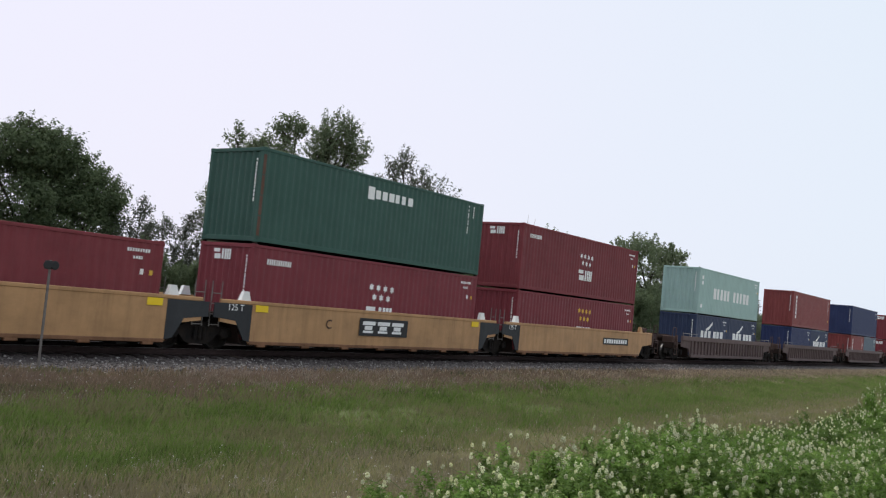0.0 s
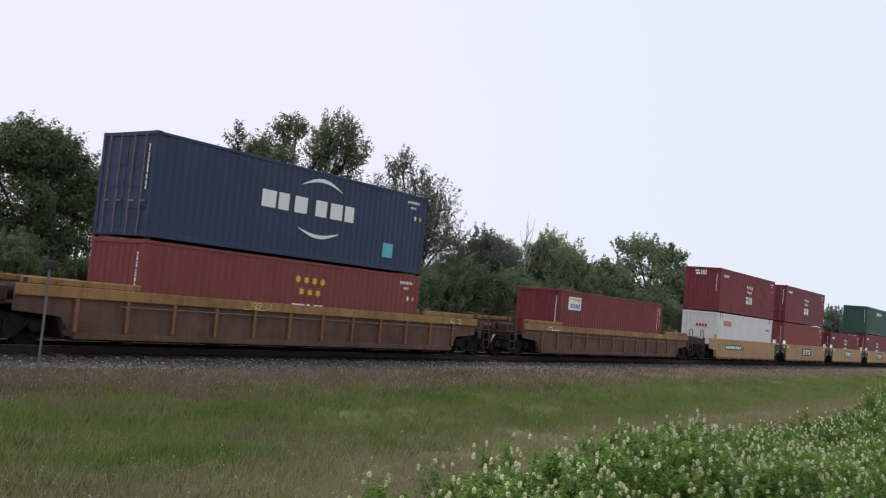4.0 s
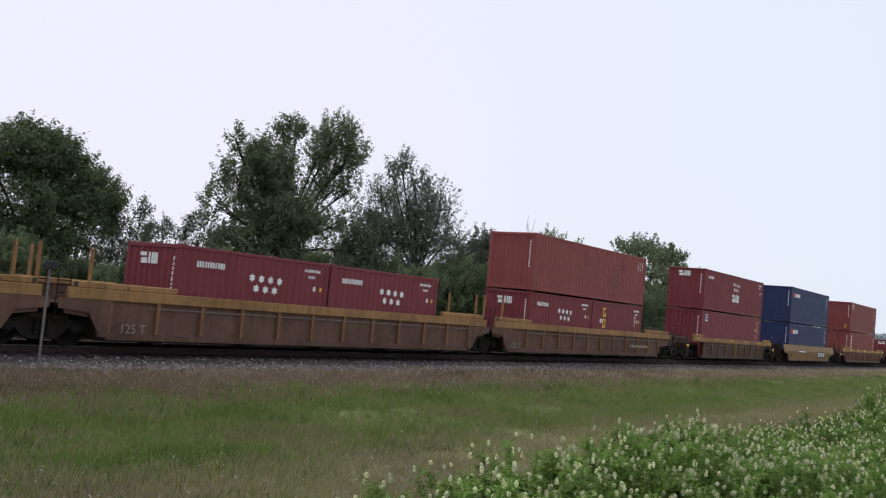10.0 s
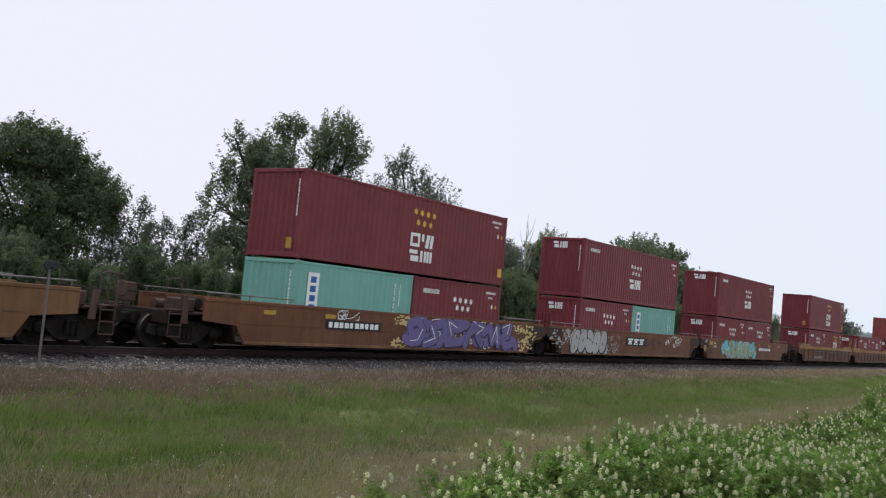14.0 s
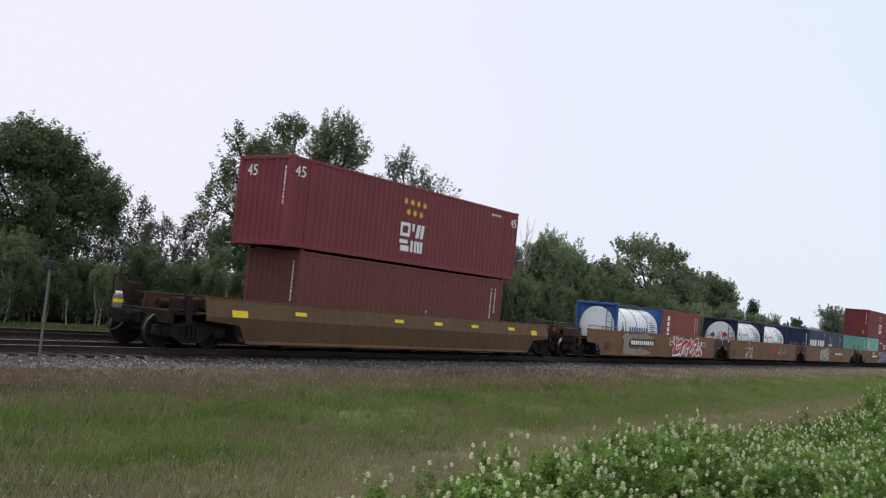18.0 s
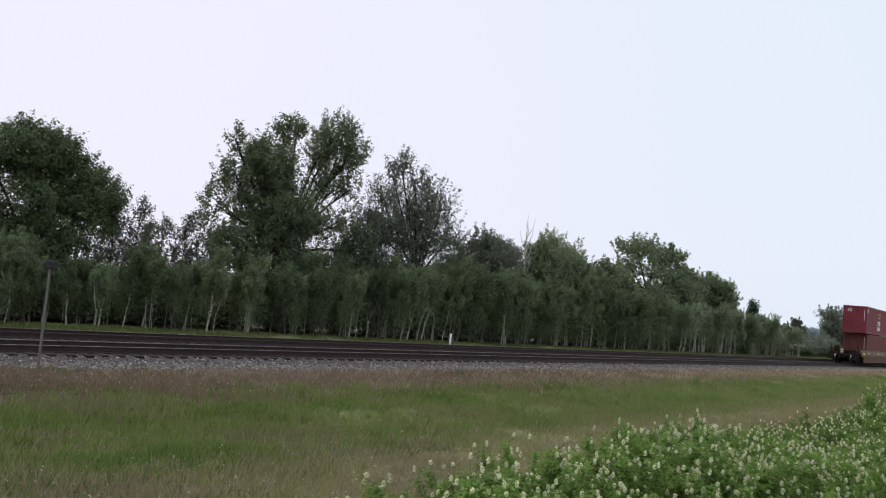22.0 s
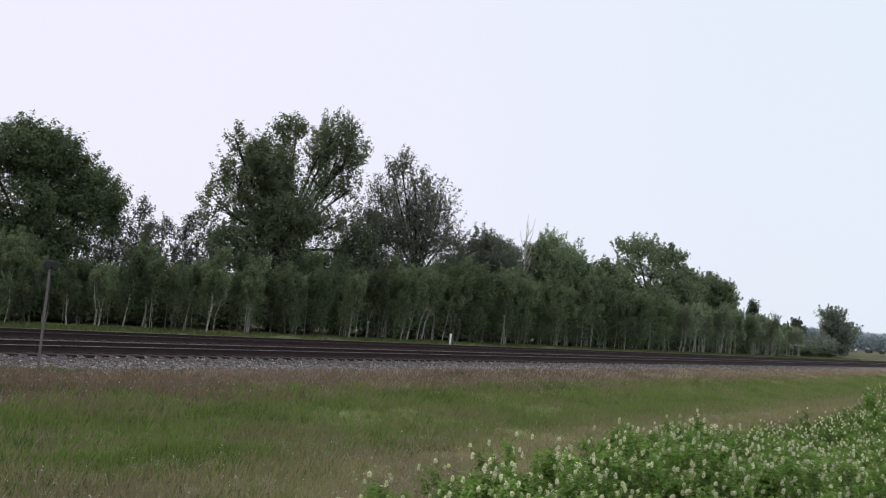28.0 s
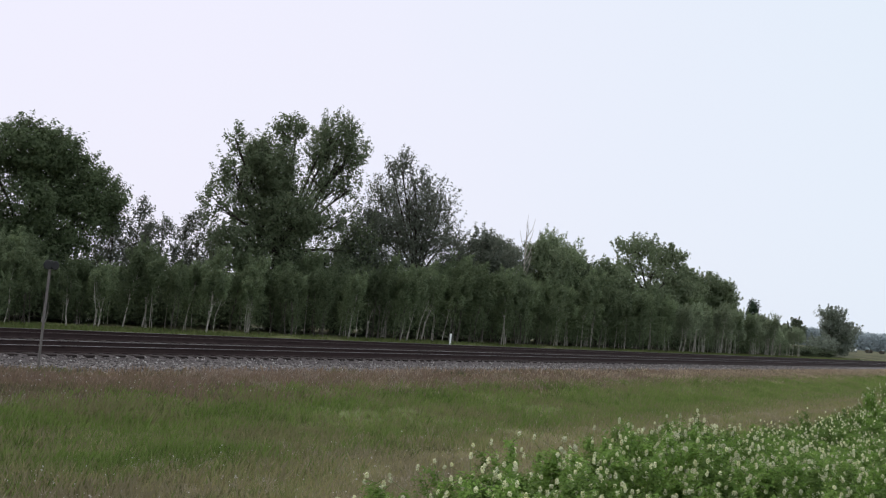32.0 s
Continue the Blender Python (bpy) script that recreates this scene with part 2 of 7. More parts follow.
def thing(name, x, y, z, label, category, group="", turn=0.0):
    ob = new(name)
    ob.empty_display_size = 0.3
    ob.matrix_world = pose(x, y, z, 0, 0, turn)
    return tagged(ob, label, category, group)


def triangles(name, verts, faces, material):
    """A mesh from arrays of vertices and of triangles or quads."""
    me = bpy.data.meshes.new(name)
    k = faces.shape[1]
    me.vertices.add(len(verts))
    me.vertices.foreach_set("co", np.asarray(verts, np.float32).ravel())
    me.loops.add(faces.size)
    me.loops.foreach_set("vertex_index", np.asarray(faces, np.int32).ravel())
    me.polygons.add(len(faces))
    me.polygons.foreach_set("loop_start", np.arange(0, faces.size, k, dtype=np.int32))
    me.update(calc_edges=True)
    me.materials.append(material)
    return me

# ---- ground, ballast and tracks ----
TRACK_Y, SECOND_Y = 22.04, 26.31
NEAR_GROUND = [(-1500, -1.0), (-60, 0.1), (-6, 0.2), (0, 0.22), (2.6, 0.12), (4.5, -0.28), (7, -0.8), (10, -1.0), (13, -0.93), (15.5, -0.60),
               (17.3, -0.45), (18.7, -0.36), (19.5, -0.42), (29.5, -0.45), (31, -0.32), (33, -0.28), (45, -0.3), (80, -0.55), (150, -1.2), (400, -3.0), (1600, -4.0)]


def ground_height(y):
    for (a, za), (b, zb) in zip(NEAR_GROUND, NEAR_GROUND[1:]):
        if a <= y <= b:
            return za + (zb - za) * (y - a) / (b - a)
    return -1.0


def soil_material():
    m, nt, b = shader("rough_grass_ground")
    pos = nt.nodes.new("ShaderNodeNewGeometry").outputs["Position"]
    sep = nt.nodes.new("ShaderNodeSeparateXYZ")
    nt.links.new(pos, sep.inputs["Vector"])
    wob = node(nt, "ShaderNodeTexNoise", Scale=0.35, Detail=5.0, Roughness=0.65)
    nt.links.new(pos, wob.inputs["Vector"])
    fine = node(nt, "ShaderNodeTexNoise", Scale=6.0, Detail=6.0, Roughness=0.7)
    nt.links.new(pos, fine.inputs["Vector"])
    patch = node(nt, "ShaderNodeTexNoise", Scale=0.16, Detail=3.0)
    nt.links.new(pos, patch.inputs["Vector"])
    off = nt.nodes.new("ShaderNodeMath")
    off.operation = "MULTIPLY_ADD"
    off.inputs[1].default_value, off.inputs[2].default_value = 5.0, -2.5
    nt.links.new(wob.outputs["Fac"], off.inputs[0])
    shifted = nt.nodes.new("ShaderNodeMath")
    shifted.operation = "ADD"
    nt.links.new(sep.outputs["Y"], shifted.inputs[0])
    nt.links.new(off.outputs["Value"], shifted.inputs[1])
    unit = nt.nodes.new("ShaderNodeMapRange")
    unit.inputs["From Min"].default_value, unit.inputs["From Max"].default_value = 0.0, 60.0
    nt.links.new(shifted.outputs["Value"], unit.inputs["Value"])
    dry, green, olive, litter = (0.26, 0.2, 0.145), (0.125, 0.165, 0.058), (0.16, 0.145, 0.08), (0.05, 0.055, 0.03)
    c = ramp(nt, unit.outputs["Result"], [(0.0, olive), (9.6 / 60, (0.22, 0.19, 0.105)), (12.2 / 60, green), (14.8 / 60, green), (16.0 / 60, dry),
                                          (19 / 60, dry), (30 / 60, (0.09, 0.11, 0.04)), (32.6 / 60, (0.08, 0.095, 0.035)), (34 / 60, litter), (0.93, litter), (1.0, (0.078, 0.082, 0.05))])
    c = blend(nt, ramp(nt, patch.outputs["Fac"], [(0.45, (0, 0, 0)), (0.65, (0.6, 0.6, 0.6))]), c, olive)
    c = blend(nt, ramp(nt, fine.outputs["Fac"], [(0.35, (0, 0, 0)), (0.75, (0.35, 0.35, 0.35))]), c, (0.11, 0.1, 0.055))
    nt.links.new(c, b.inputs["Base Color"])
    b.inputs["Roughness"].default_value = 0.95
    b.inputs["Specular IOR Level"].default_value = 0.1
    bumped(nt, b, fine.outputs["Fac"], 0.6, 0.08)
    return m


def build_ground():
    xs = np.concatenate([np.linspace(-1200, -60, 12), np.arange(-50, 0, 5), np.arange(0, 80, 0.8), np.arange(80, 200, 4), np.linspace(205, 1600, 40)])
    ys = np.concatenate([np.linspace(-1200, -40, 10), np.arange(-30, 2, 2), np.arange(2, 19.5, 0.35), np.arange(19.5, 30, 1.5), np.arange(30, 40, 0.5), np.arange(42, 80, 4), np.linspace(85, 1600, 30)])
    vs = []
    for y in ys:
        for x in xs:
            amp = 0.05 if 3 < y < 18.5 else (0.06 if 30 < y < 60 else 0.0)
            vs.append((x, y, ground_height(y) + amp * 2 * noise.noise((x * 0.45, y * 0.6, 0.3)) + amp * noise.noise((x * 1.7, y * 1.9, 5.0))))
    nx = len(xs)
    i, j = np.meshgrid(np.arange(len(ys) - 1), np.arange(nx - 1), indexing="ij")
    a = (i * nx + j).ravel()
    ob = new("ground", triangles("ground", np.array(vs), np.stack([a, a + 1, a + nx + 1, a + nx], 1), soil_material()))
    ob.data.shade_smooth()
    tagged(ob, "rough grassy ditch and verge beside the railway", "ground", kind="structure")


def ballast_material():
    m, nt, b = shader("crushed_rock")
    pos = nt.nodes.new("ShaderNodeNewGeometry").outputs["Position"]
    sep = nt.nodes.new("ShaderNodeSeparateXYZ")
    nt.links.new(pos, sep.inputs["Vector"])
    cells = node(nt, "ShaderNodeTexVoronoi", Scale=17.0)
    nt.links.new(pos, cells.inputs["Vector"])
    stones = ramp(nt, cells.outputs["Color"], [(0.1, (0.05, 0.043, 0.04)), (0.5, (0.118, 0.102, 0.096)), (0.85, (0.22, 0.198, 0.188))])
    oily = ramp(nt, cells.outputs["Color"], [(0.1, (0.026, 0.0195, 0.02)), (0.6, (0.055, 0.043, 0.043)), (0.95, (0.09, 0.073, 0.071))])
    wob = node(nt, "ShaderNodeTexNoise", Scale=1.6, Detail=4.0)
    nt.links.new(pos, wob.inputs["Vector"])
    add = nt.nodes.new("ShaderNodeMath")
    add.operation = "ADD"
    nt.links.new(sep.outputs["Y"], add.inputs[0])
    nt.links.new(wob.outputs["Fac"], add.inputs[1])
    unit = nt.nodes.new("ShaderNodeMapRange")
    unit.inputs["From Min"].default_value, unit.inputs["From Max"].default_value = 18.0, 32.0
    nt.links.new(add.outputs["Value"], unit.inputs["Value"])
    c = blend(nt, ramp(nt, unit.outputs["Result"], [(0.16, (0, 0, 0)), (0.22, (1, 1, 1)), (0.78, (1, 1, 1)), (0.86, (0.4, 0.4, 0.4))]), stones, oily)
    nt.links.new(c, b.inputs["Base Color"])
    b.inputs["Roughness"].default_value = 0.9
    bumped(nt, b, cells.outputs["Distance"], 0.8, 0.05)
    return m


BALLAST = ballast_material()
TIE_WOOD = matter("creosoted_wood", (0.026, 0.02, 0.019), (0.048, 0.037, 0.034), 6, 0.85, 0, 0.4, (0.5, 4, 4))
RAIL_RUST = matter("rail_rust", (0.06, 0.04, 0.038), (0.042, 0.029, 0.028), 5, 0.8, 0.1, 0.2)
RAIL_SHINE = matter("polished_rail_head", (0.27, 0.26, 0.26), (0.2, 0.19, 0.19), 3, 0.5, 0.3, 0.05, (0.2, 4, 4))

RAIL_DULL = matter("dull_rail_head", (0.1, 0.08, 0.078), (0.07, 0.055, 0.053), 3, 0.6, 0.2, 0.05, (0.2, 4, 4))


def build_track():
    bed = Shape()
    line = [(18.5, -0.42), (18.9, -0.38), (20.3, -0.3), (20.68, -0.245), (20.9, -0.19), (21.2, -0.19), (23.2, -0.2), (24.4, -0.2), (28.4, -0.18), (29.2, -0.3), (30.3, -0.5), (30.3, -0.9), (18.5, -0.9)]
    xs = [-200, -20, 0, 20, 40, 80, 160, 400, 1500]
    vs = [(x, y, z) for x in xs for y, z in line]
    n = len(line)
    bed.add(vs, [(i * n + k, i * n + (k + 1) % n, (i + 1) * n + (k + 1) % n, (i + 1) * n + k) for i in range(len(xs) - 1) for k in range(n)])
    ob = part("ballast_bed", bed, BALLAST, None)
    tagged(ob, "grey crushed rock ballast bed under two tracks", "ballast", kind="structure")
    foot = [(-0.07, -0.17), (0.07, -0.17), (0.07, -0.155), (0.012, -0.135), (0.012, -0.04), (0.035, -0.03), (0.035, -0.004), (-0.035, -0.004), (-0.035, -0.03), (-0.012, -0.04), (-0.012, -0.135), (-0.07, -0.155)]
    for cy in (TRACK_Y, SECOND_Y):
        for side in (-1, 1):
            y = cy + side * 0.7525
            xs = [-200, 0, 40, 100, 300, 1500]
            k = len(foot)
            rail = Shape().add([(x, y + a, z) for x in xs for a, z in foot], [(i * k + q, i * k + (q + 1) % k, (i + 1) * k + (q + 1) % k, (i + 1) * k + q) for i in range(len(xs) - 1) for q in range(k)])
            ob = tagged(part("rail", rail, RAIL_RUST, None), "rusty steel rail with a polished running top", "rail", "rails of the two tracks")
            part("running_surface", Shape().box(-200, 1500, y - 0.032, y + 0.032, -0.004, 0.0), RAIL_DULL if cy == SECOND_Y and side < 0 else RAIL_SHINE, ob, "steel rail head")
    # stones lying loose on the near shoulder
    rng = np.random.default_rng(4)
    n = 12000
    x = 4 + 90 * rng.random(n) ** 1.7
    y = 18.6 + 2.2 * rng.random(n)
    z = np.interp(y, [18.5, 18.9, 20.3, 20.8], [-0.42, -0.38, -0.3, -0.23])
    r = 0.015 + 0.03 * rng.random(n)
    octa = np.array([(1, 0, 0), (0, 1, 0), (-1, 0, 0), (0, -1, 0), (0, 0, 0.8), (0, 0, -0.8)], float)
    vs = octa[None] * r[:, None, None] * (0.7 + 0.6 * rng.random((n, 6, 1)))
    ang = rng.random(n) * 6.28
    ca, sa = np.cos(ang)[:, None], np.sin(ang)[:, None]
    vs = np.stack([vs[..., 0] * ca - vs[..., 1] * sa + x[:, None], vs[..., 0] * sa + vs[..., 1] * ca + y[:, None], vs[..., 2] + z[:, None] + 0.01], -1)
    tri = np.array([(0, 1, 4), (1, 2, 4), (2, 3, 4), (3, 0, 4), (1, 0, 5), (2, 1, 5), (3, 2, 5), (0, 3, 5)])
    fs = (np.arange(n)[:, None, None] * 6 + tri[None]).reshape(-1, 3)
    m, nt, b = shader("loose_stone")
    geo = nt.nodes.new("ShaderNodeNewGeometry")
    nt.links.new(ramp(nt, geo.outputs["Random Per Island"], [(0, (0.05, 0.042, 0.04)), (0.75, (0.145, 0.126, 0.119)), (1, (0.38, 0.36, 0.345))]), b.inputs["Base Color"])
    b.inputs["Roughness"].default_value = 0.9
    ob = new("ballast_stones", triangles("ballast_stones", vs.reshape(-1, 3), fs, m))
    tagged(ob, "loose grey and pale crushed ballast stones", "stones", kind="stuff")


# ---- grass ----
def patchy(name, tones, light, seed, fine=3.4, weight=0.6, jitter=0.3):
    """Grass whose tone drifts from patch to patch, at two scales, and a little from blade to blade."""
    m, nt, b = shader(name)
    geo = nt.nodes.new("ShaderNodeNewGeometry")
    mp = nt.nodes.new("ShaderNodeMapping")
    mp.inputs["Location"].default_value = (seed * 7.0, seed * 3.0, 0.0)
    mp.inputs["Scale"].default_value = (0.55, 1.0, 0.0)
    nt.links.new(geo.outputs["Position"], mp.inputs["Vector"])
    big = node(nt, "ShaderNodeTexNoise", Scale=0.55, Detail=2.0)
    small = node(nt, "ShaderNodeTexNoise", Scale=fine, Detail=3.0, Roughness=0.7)
    nt.links.new(mp.outputs["Vector"], big.inputs["Vector"])
    nt.links.new(mp.outputs["Vector"], small.inputs["Vector"])
    mix = nt.nodes.new("ShaderNodeMath")
    mix.operation = "MULTIPLY_ADD"
    mix.inputs[1].default_value = weight
    nt.links.new(small.outputs["Fac"], mix.inputs[0])
    nt.links.new(big.outputs["Fac"], mix.inputs[2])
    jit = nt.nodes.new("ShaderNodeMath")
    jit.operation = "MULTIPLY_ADD"
    jit.inputs[1].default_value = jitter
    nt.links.new(geo.outputs["Random Per Island"], jit.inputs[0])
    nt.links.new(mix.outputs["Value"], jit.inputs[2])
    n = len(tones)
    c = ramp(nt, jit.outputs["Value"], [(0.53 + weight / 2 + (0.5 * jitter - 0.15) + 0.52 * (i / (n - 1) - 0.29), g) for i, g in enumerate(tones)])
    nt.links.new(c, b.inputs["Base Color"])
    b.inputs["Roughness"].default_value = 0.7
    b.inputs["Specular IOR Level"].default_value = 0.1
    t = nt.nodes.new("ShaderNodeBsdfTranslucent")
    nt.links.new(c, t.inputs["Color"])
    mx = node(nt, "ShaderNodeMixShader", Fac=light)
    nt.links.new(b.outputs["BSDF"], mx.inputs[1])
    nt.links.new(t.outputs["BSDF"], mx.inputs[2])
    nt.links.new(mx.outputs["Shader"], nt.nodes["Material Output"].inputs["Surface"])
    return m


DRY = patchy("dry_grass", [(0.17, 0.185, 0.08), (0.215, 0.165, 0.11), (0.285, 0.21, 0.15), (0.39, 0.285, 0.2), (0.25, 0.185, 0.14)], 0.3, 1)
LUSH = patchy("green_grass", [(0.135, 0.19, 0.055), (0.175, 0.25, 0.063), (0.205, 0.28, 0.077), (0.23, 0.265, 0.097), (0.27, 0.255, 0.13)], 0.35, 2)
PALE = patchy("pale_grass", [(0.19, 0.25, 0.08), (0.27, 0.285, 0.12), (0.35, 0.315, 0.165), (0.42, 0.36, 0.2), (0.31, 0.27, 0.17)], 0.35, 3)
DRY_TUFT = patchy("dry_weed_leaves", [(0.11, 0.115, 0.06), (0.155, 0.125, 0.09), (0.25, 0.195, 0.15), (0.38, 0.31, 0.245)], 0.3, 4, 5.0, 0.9, 0.15)
LUSH_TUFT = patchy("green_weed_leaves", [(0.095, 0.135, 0.04), (0.14, 0.195, 0.055), (0.2, 0.27, 0.078), (0.26, 0.32, 0.105)], 0.35, 5, 5.0, 0.9, 0.15)
PALE_TUFT = patchy("pale_weed_leaves", [(0.14, 0.165, 0.065), (0.21, 0.21, 0.105), (0.32, 0.275, 0.18), (0.43, 0.37, 0.27)], 0.35, 6, 5.0, 0.9, 0.15)
# lighter dry and green tones that put distance haze into the far blades
DRY_HAZED = patchy("bleached_grass", [(0.36, 0.31, 0.2), (0.46, 0.37, 0.26), (0.58, 0.47, 0.34)], 0.4, 7)
LUSH_HAZED = patchy("bright_grass", [(0.22, 0.32, 0.08), (0.27, 0.37, 0.1), (0.34, 0.39, 0.15)], 0.4, 8)
FAR_GRASS = leafy("trackside_grass", [(0.095, 0.13, 0.042), (0.13, 0.165, 0.055), (0.165, 0.17, 0.07)], 0.35)


def scatter_grass(name, label, n, y0, y1, height, width, material, seed, x_end=9.0, rough_edge=0.5, top=99.0, patches=0.0, x_start=0.42):
    """Single blades, thinning out with distance."""
    rng = np.random.default_rng(seed)
    y = np.minimum(y0 + (y1 - y0) * rng.random(n) + rough_edge * rng.standard_normal(n), top - 0.5 * rng.random(n) ** 2)
    x = y * (x_start + (x_end - x_start) * rng.random(n) ** (2.6 if x_start < 1 else 0.62))
    if patches:
        # kept where the patch pattern is high (or, if negative, low), a few strays elsewhere
        wide = np.array([noise.noise((a * 0.22, b * 0.5, 9.0)) + 0.5 * noise.noise((a * 0.7, b * 1.4, 3.0)) for a, b in zip(x, y)])
        keep = (np.sign(patches) * wide > -abs(patches)) | (rng.random(n) < 0.22)
        x, y = x[keep], y[keep]
        n = len(x)
    clump = np.array([noise.noise((a * 0.5, b * 0.7, seed)) for a, b in zip(x, y)])
    h = height * (0.45 + 0.8 * rng.random(n)) * (1 + 0.35 * clump)
    z = np.interp(y, [q[0] for q in NEAR_GROUND], [q[1] for q in NEAR_GROUND]) - 0.04
    a = rng.random(n) * 6.28
    w = width * (0.7 + 0.6 * rng.random(n)) * (1 + x / 60)
    lean = 0.5 * h * rng.random(n)
    b = rng.random(n) * 6.28
    dx, dy = np.cos(a) * w / 2, np.sin(a) * w / 2
    lx, ly = np.cos(b) * lean + 0.04 * h, np.sin(b) * lean
    v = np.stack([np.stack([x - dx, y - dy, z], 1), np.stack([x + dx, y + dy, z], 1),
                  np.stack([x + dx * 0.7 + lx * 0.35, y + dy * 0.7 + ly * 0.35, z + h * 0.6], 1), np.stack([x + lx, y + ly, z + h], 1)], 1)
    f = (np.arange(n)[:, None] * 4 + np.arange(4)[None])
    tagged(new(name, triangles(name, v.reshape(-1, 3), f, material)), label, "grass", kind="stuff")


def tufts(name, label, n, y0, y1, height, spread, material, seed, blades=26, x_end=6.0, top=99.0):
    """Weed tufts: blades and stalks that lean out from one root."""
    rng = np.random.default_rng(seed)
    y = np.minimum(y0 + (y1 - y0) * rng.random(n), top)
    x = y * (0.42 + (x_end - 0.42) * rng.random(n) ** 2.2)
    wide = np.array([noise.noise((a * 0.35, b * 0.8, seed * 1.7)) for a, b in zip(x, y)])
    keep = wide > -0.12 + 0.3 * rng.standard_normal(n)
    x, y = x[keep], y[keep]
    n = len(x)
    z = np.interp(y, [q[0] for q in NEAR_GROUND], [q[1] for q in NEAR_GROUND]) - 0.03
    size = 0.5 + 0.9 * rng.random(n) ** 1.6
    h = (height * size)[:, None] * (0.45 + 0.6 * rng.random((n, blades)))
    a = rng.random((n, blades)) * 6.2832
    r = (spread * size)[:, None] * rng.random((n, blades)) ** 0.6
    bx, by = x[:, None] + np.cos(a) * r * 0.35, y[:, None] + np.sin(a) * r * 0.35
    tx, ty = x[:, None] + np.cos(a) * r, y[:, None] + np.sin(a) * r
    h = h * (1.05 - 0.55 * (r / spread) ** 2)
    zz = np.broadcast_to(z[:, None], h.shape)
    c = rng.random((n, blades)) * 6.2832
    w = 0.005 + 0.006 * rng.random((n, blades))
    dx, dy = np.cos(c) * w, np.sin(c) * w
    v = np.stack([np.stack([bx - dx, by - dy, zz], -1), np.stack([bx + dx, by + dy, zz], -1),
                  np.stack([(bx + tx) / 2 + dx * 0.8, (by + ty) / 2 + dy * 0.8, zz + h * 0.65], -1), np.stack([tx, ty, zz + h], -1)], 2).reshape(-1, 3)
    tagged(new(name, triangles(name, v, np.arange(len(v)).reshape(-1, 4), material)), label, "weeds", kind="stuff")


def build_seed_heads():
    """Pale seed heads and tiny white weed flowers among the grass."""
    rng = np.random.default_rng(8)
    n = 6200
    y = np.where(rng.random(n) < 0.45, 7.0 + 4.6 * rng.random(n), 15.4 + 2.9 * rng.random(n))
    x = y * (0.45 + 3.2 * rng.random(n) ** 1.8)
    keep = np.array([noise.noise((a * 0.8, b * 1.2, 6.0)) for a, b in zip(x, y)]) > 0.0 + 0.22 * rng.standard_normal(n)
    x, y = x[keep], y[keep]
    n = len(x)
    z = np.interp(y, [q[0] for q in NEAR_GROUND], [q[1] for q in NEAR_GROUND]) + 0.08 + 0.2 * rng.random(n)
    ink = leafy("seed_heads", [(0.42, 0.38, 0.34), (0.6, 0.56, 0.53), (0.36, 0.3, 0.25)], 0.3)
    ob = new("seed_heads", leaf_mesh("seed_heads", np.stack([x, y, z], 1), 0.017, ink, rng, 1.6))
    tagged(ob, "pale seed heads and tiny white flowers", "wildflowers", kind="stuff")


# ---- trees ----
BARK = matter("grey_bark", (0.045, 0.038, 0.032), (0.08, 0.068, 0.058), 6, 0.9, 0, 0.5, (4, 4, 0.6))
PALE_BARK = matter("pale_aspen_bark", (0.56, 0.515, 0.46), (0.3, 0.265, 0.23), 3, 0.85, 0, 0.4, (3, 3, 1.2))
GREY_BARK = matter("grey_brown_bark", (0.10, 0.088, 0.075), (0.16, 0.14, 0.12), 5, 0.9, 0, 0.4, (3, 3, 1))
LEAF_DARK = leafy("dark_tree_leaves", [(0.086, 0.112, 0.066), (0.114, 0.142, 0.084), (0.142, 0.17, 0.105)], 0.45)
LEAF_MID = leafy("poplar_leaves", [(0.155, 0.2, 0.112), (0.205, 0.252, 0.146), (0.26, 0.305, 0.188)], 0.55)
LEAF_BROAD = leafy("broad_tree_leaves", [(0.076, 0.104, 0.054), (0.106, 0.14, 0.072), (0.15, 0.192, 0.098)], 0.5)
LEAF_GREY = leafy("willow_leaves", [(0.115, 0.132, 0.1), (0.15, 0.168, 0.128), (0.195, 0.21, 0.168)], 0.5)
LEAF_YOUNG = leafy("sapling_leaves", [(0.13, 0.168, 0.092), (0.16, 0.203, 0.112), (0.198, 0.243, 0.136)], 0.48, spread=(0.68, 1.4))
# the lone far tree: haze painted in as lighter, greyer leaves
LEAF_HAZED = leafy("haze_greyed_far_leaves", [(0.2, 0.232, 0.18), (0.245, 0.28, 0.22), (0.295, 0.332, 0.265)], 0.5)
# lighter copy of the sapling leaves, with distance haze in the colour
LEAF_YOUNG_HAZED = leafy("haze_paled_sapling_leaves", [(0.23, 0.275, 0.17), (0.27, 0.32, 0.2), (0.32, 0.37, 0.245)], 0.5, spread=(0.75, 1.3))
NEEDLE = leafy("spruce_needles", [(0.032, 0.056, 0.032), (0.06, 0.09, 0.052)], 0.05)


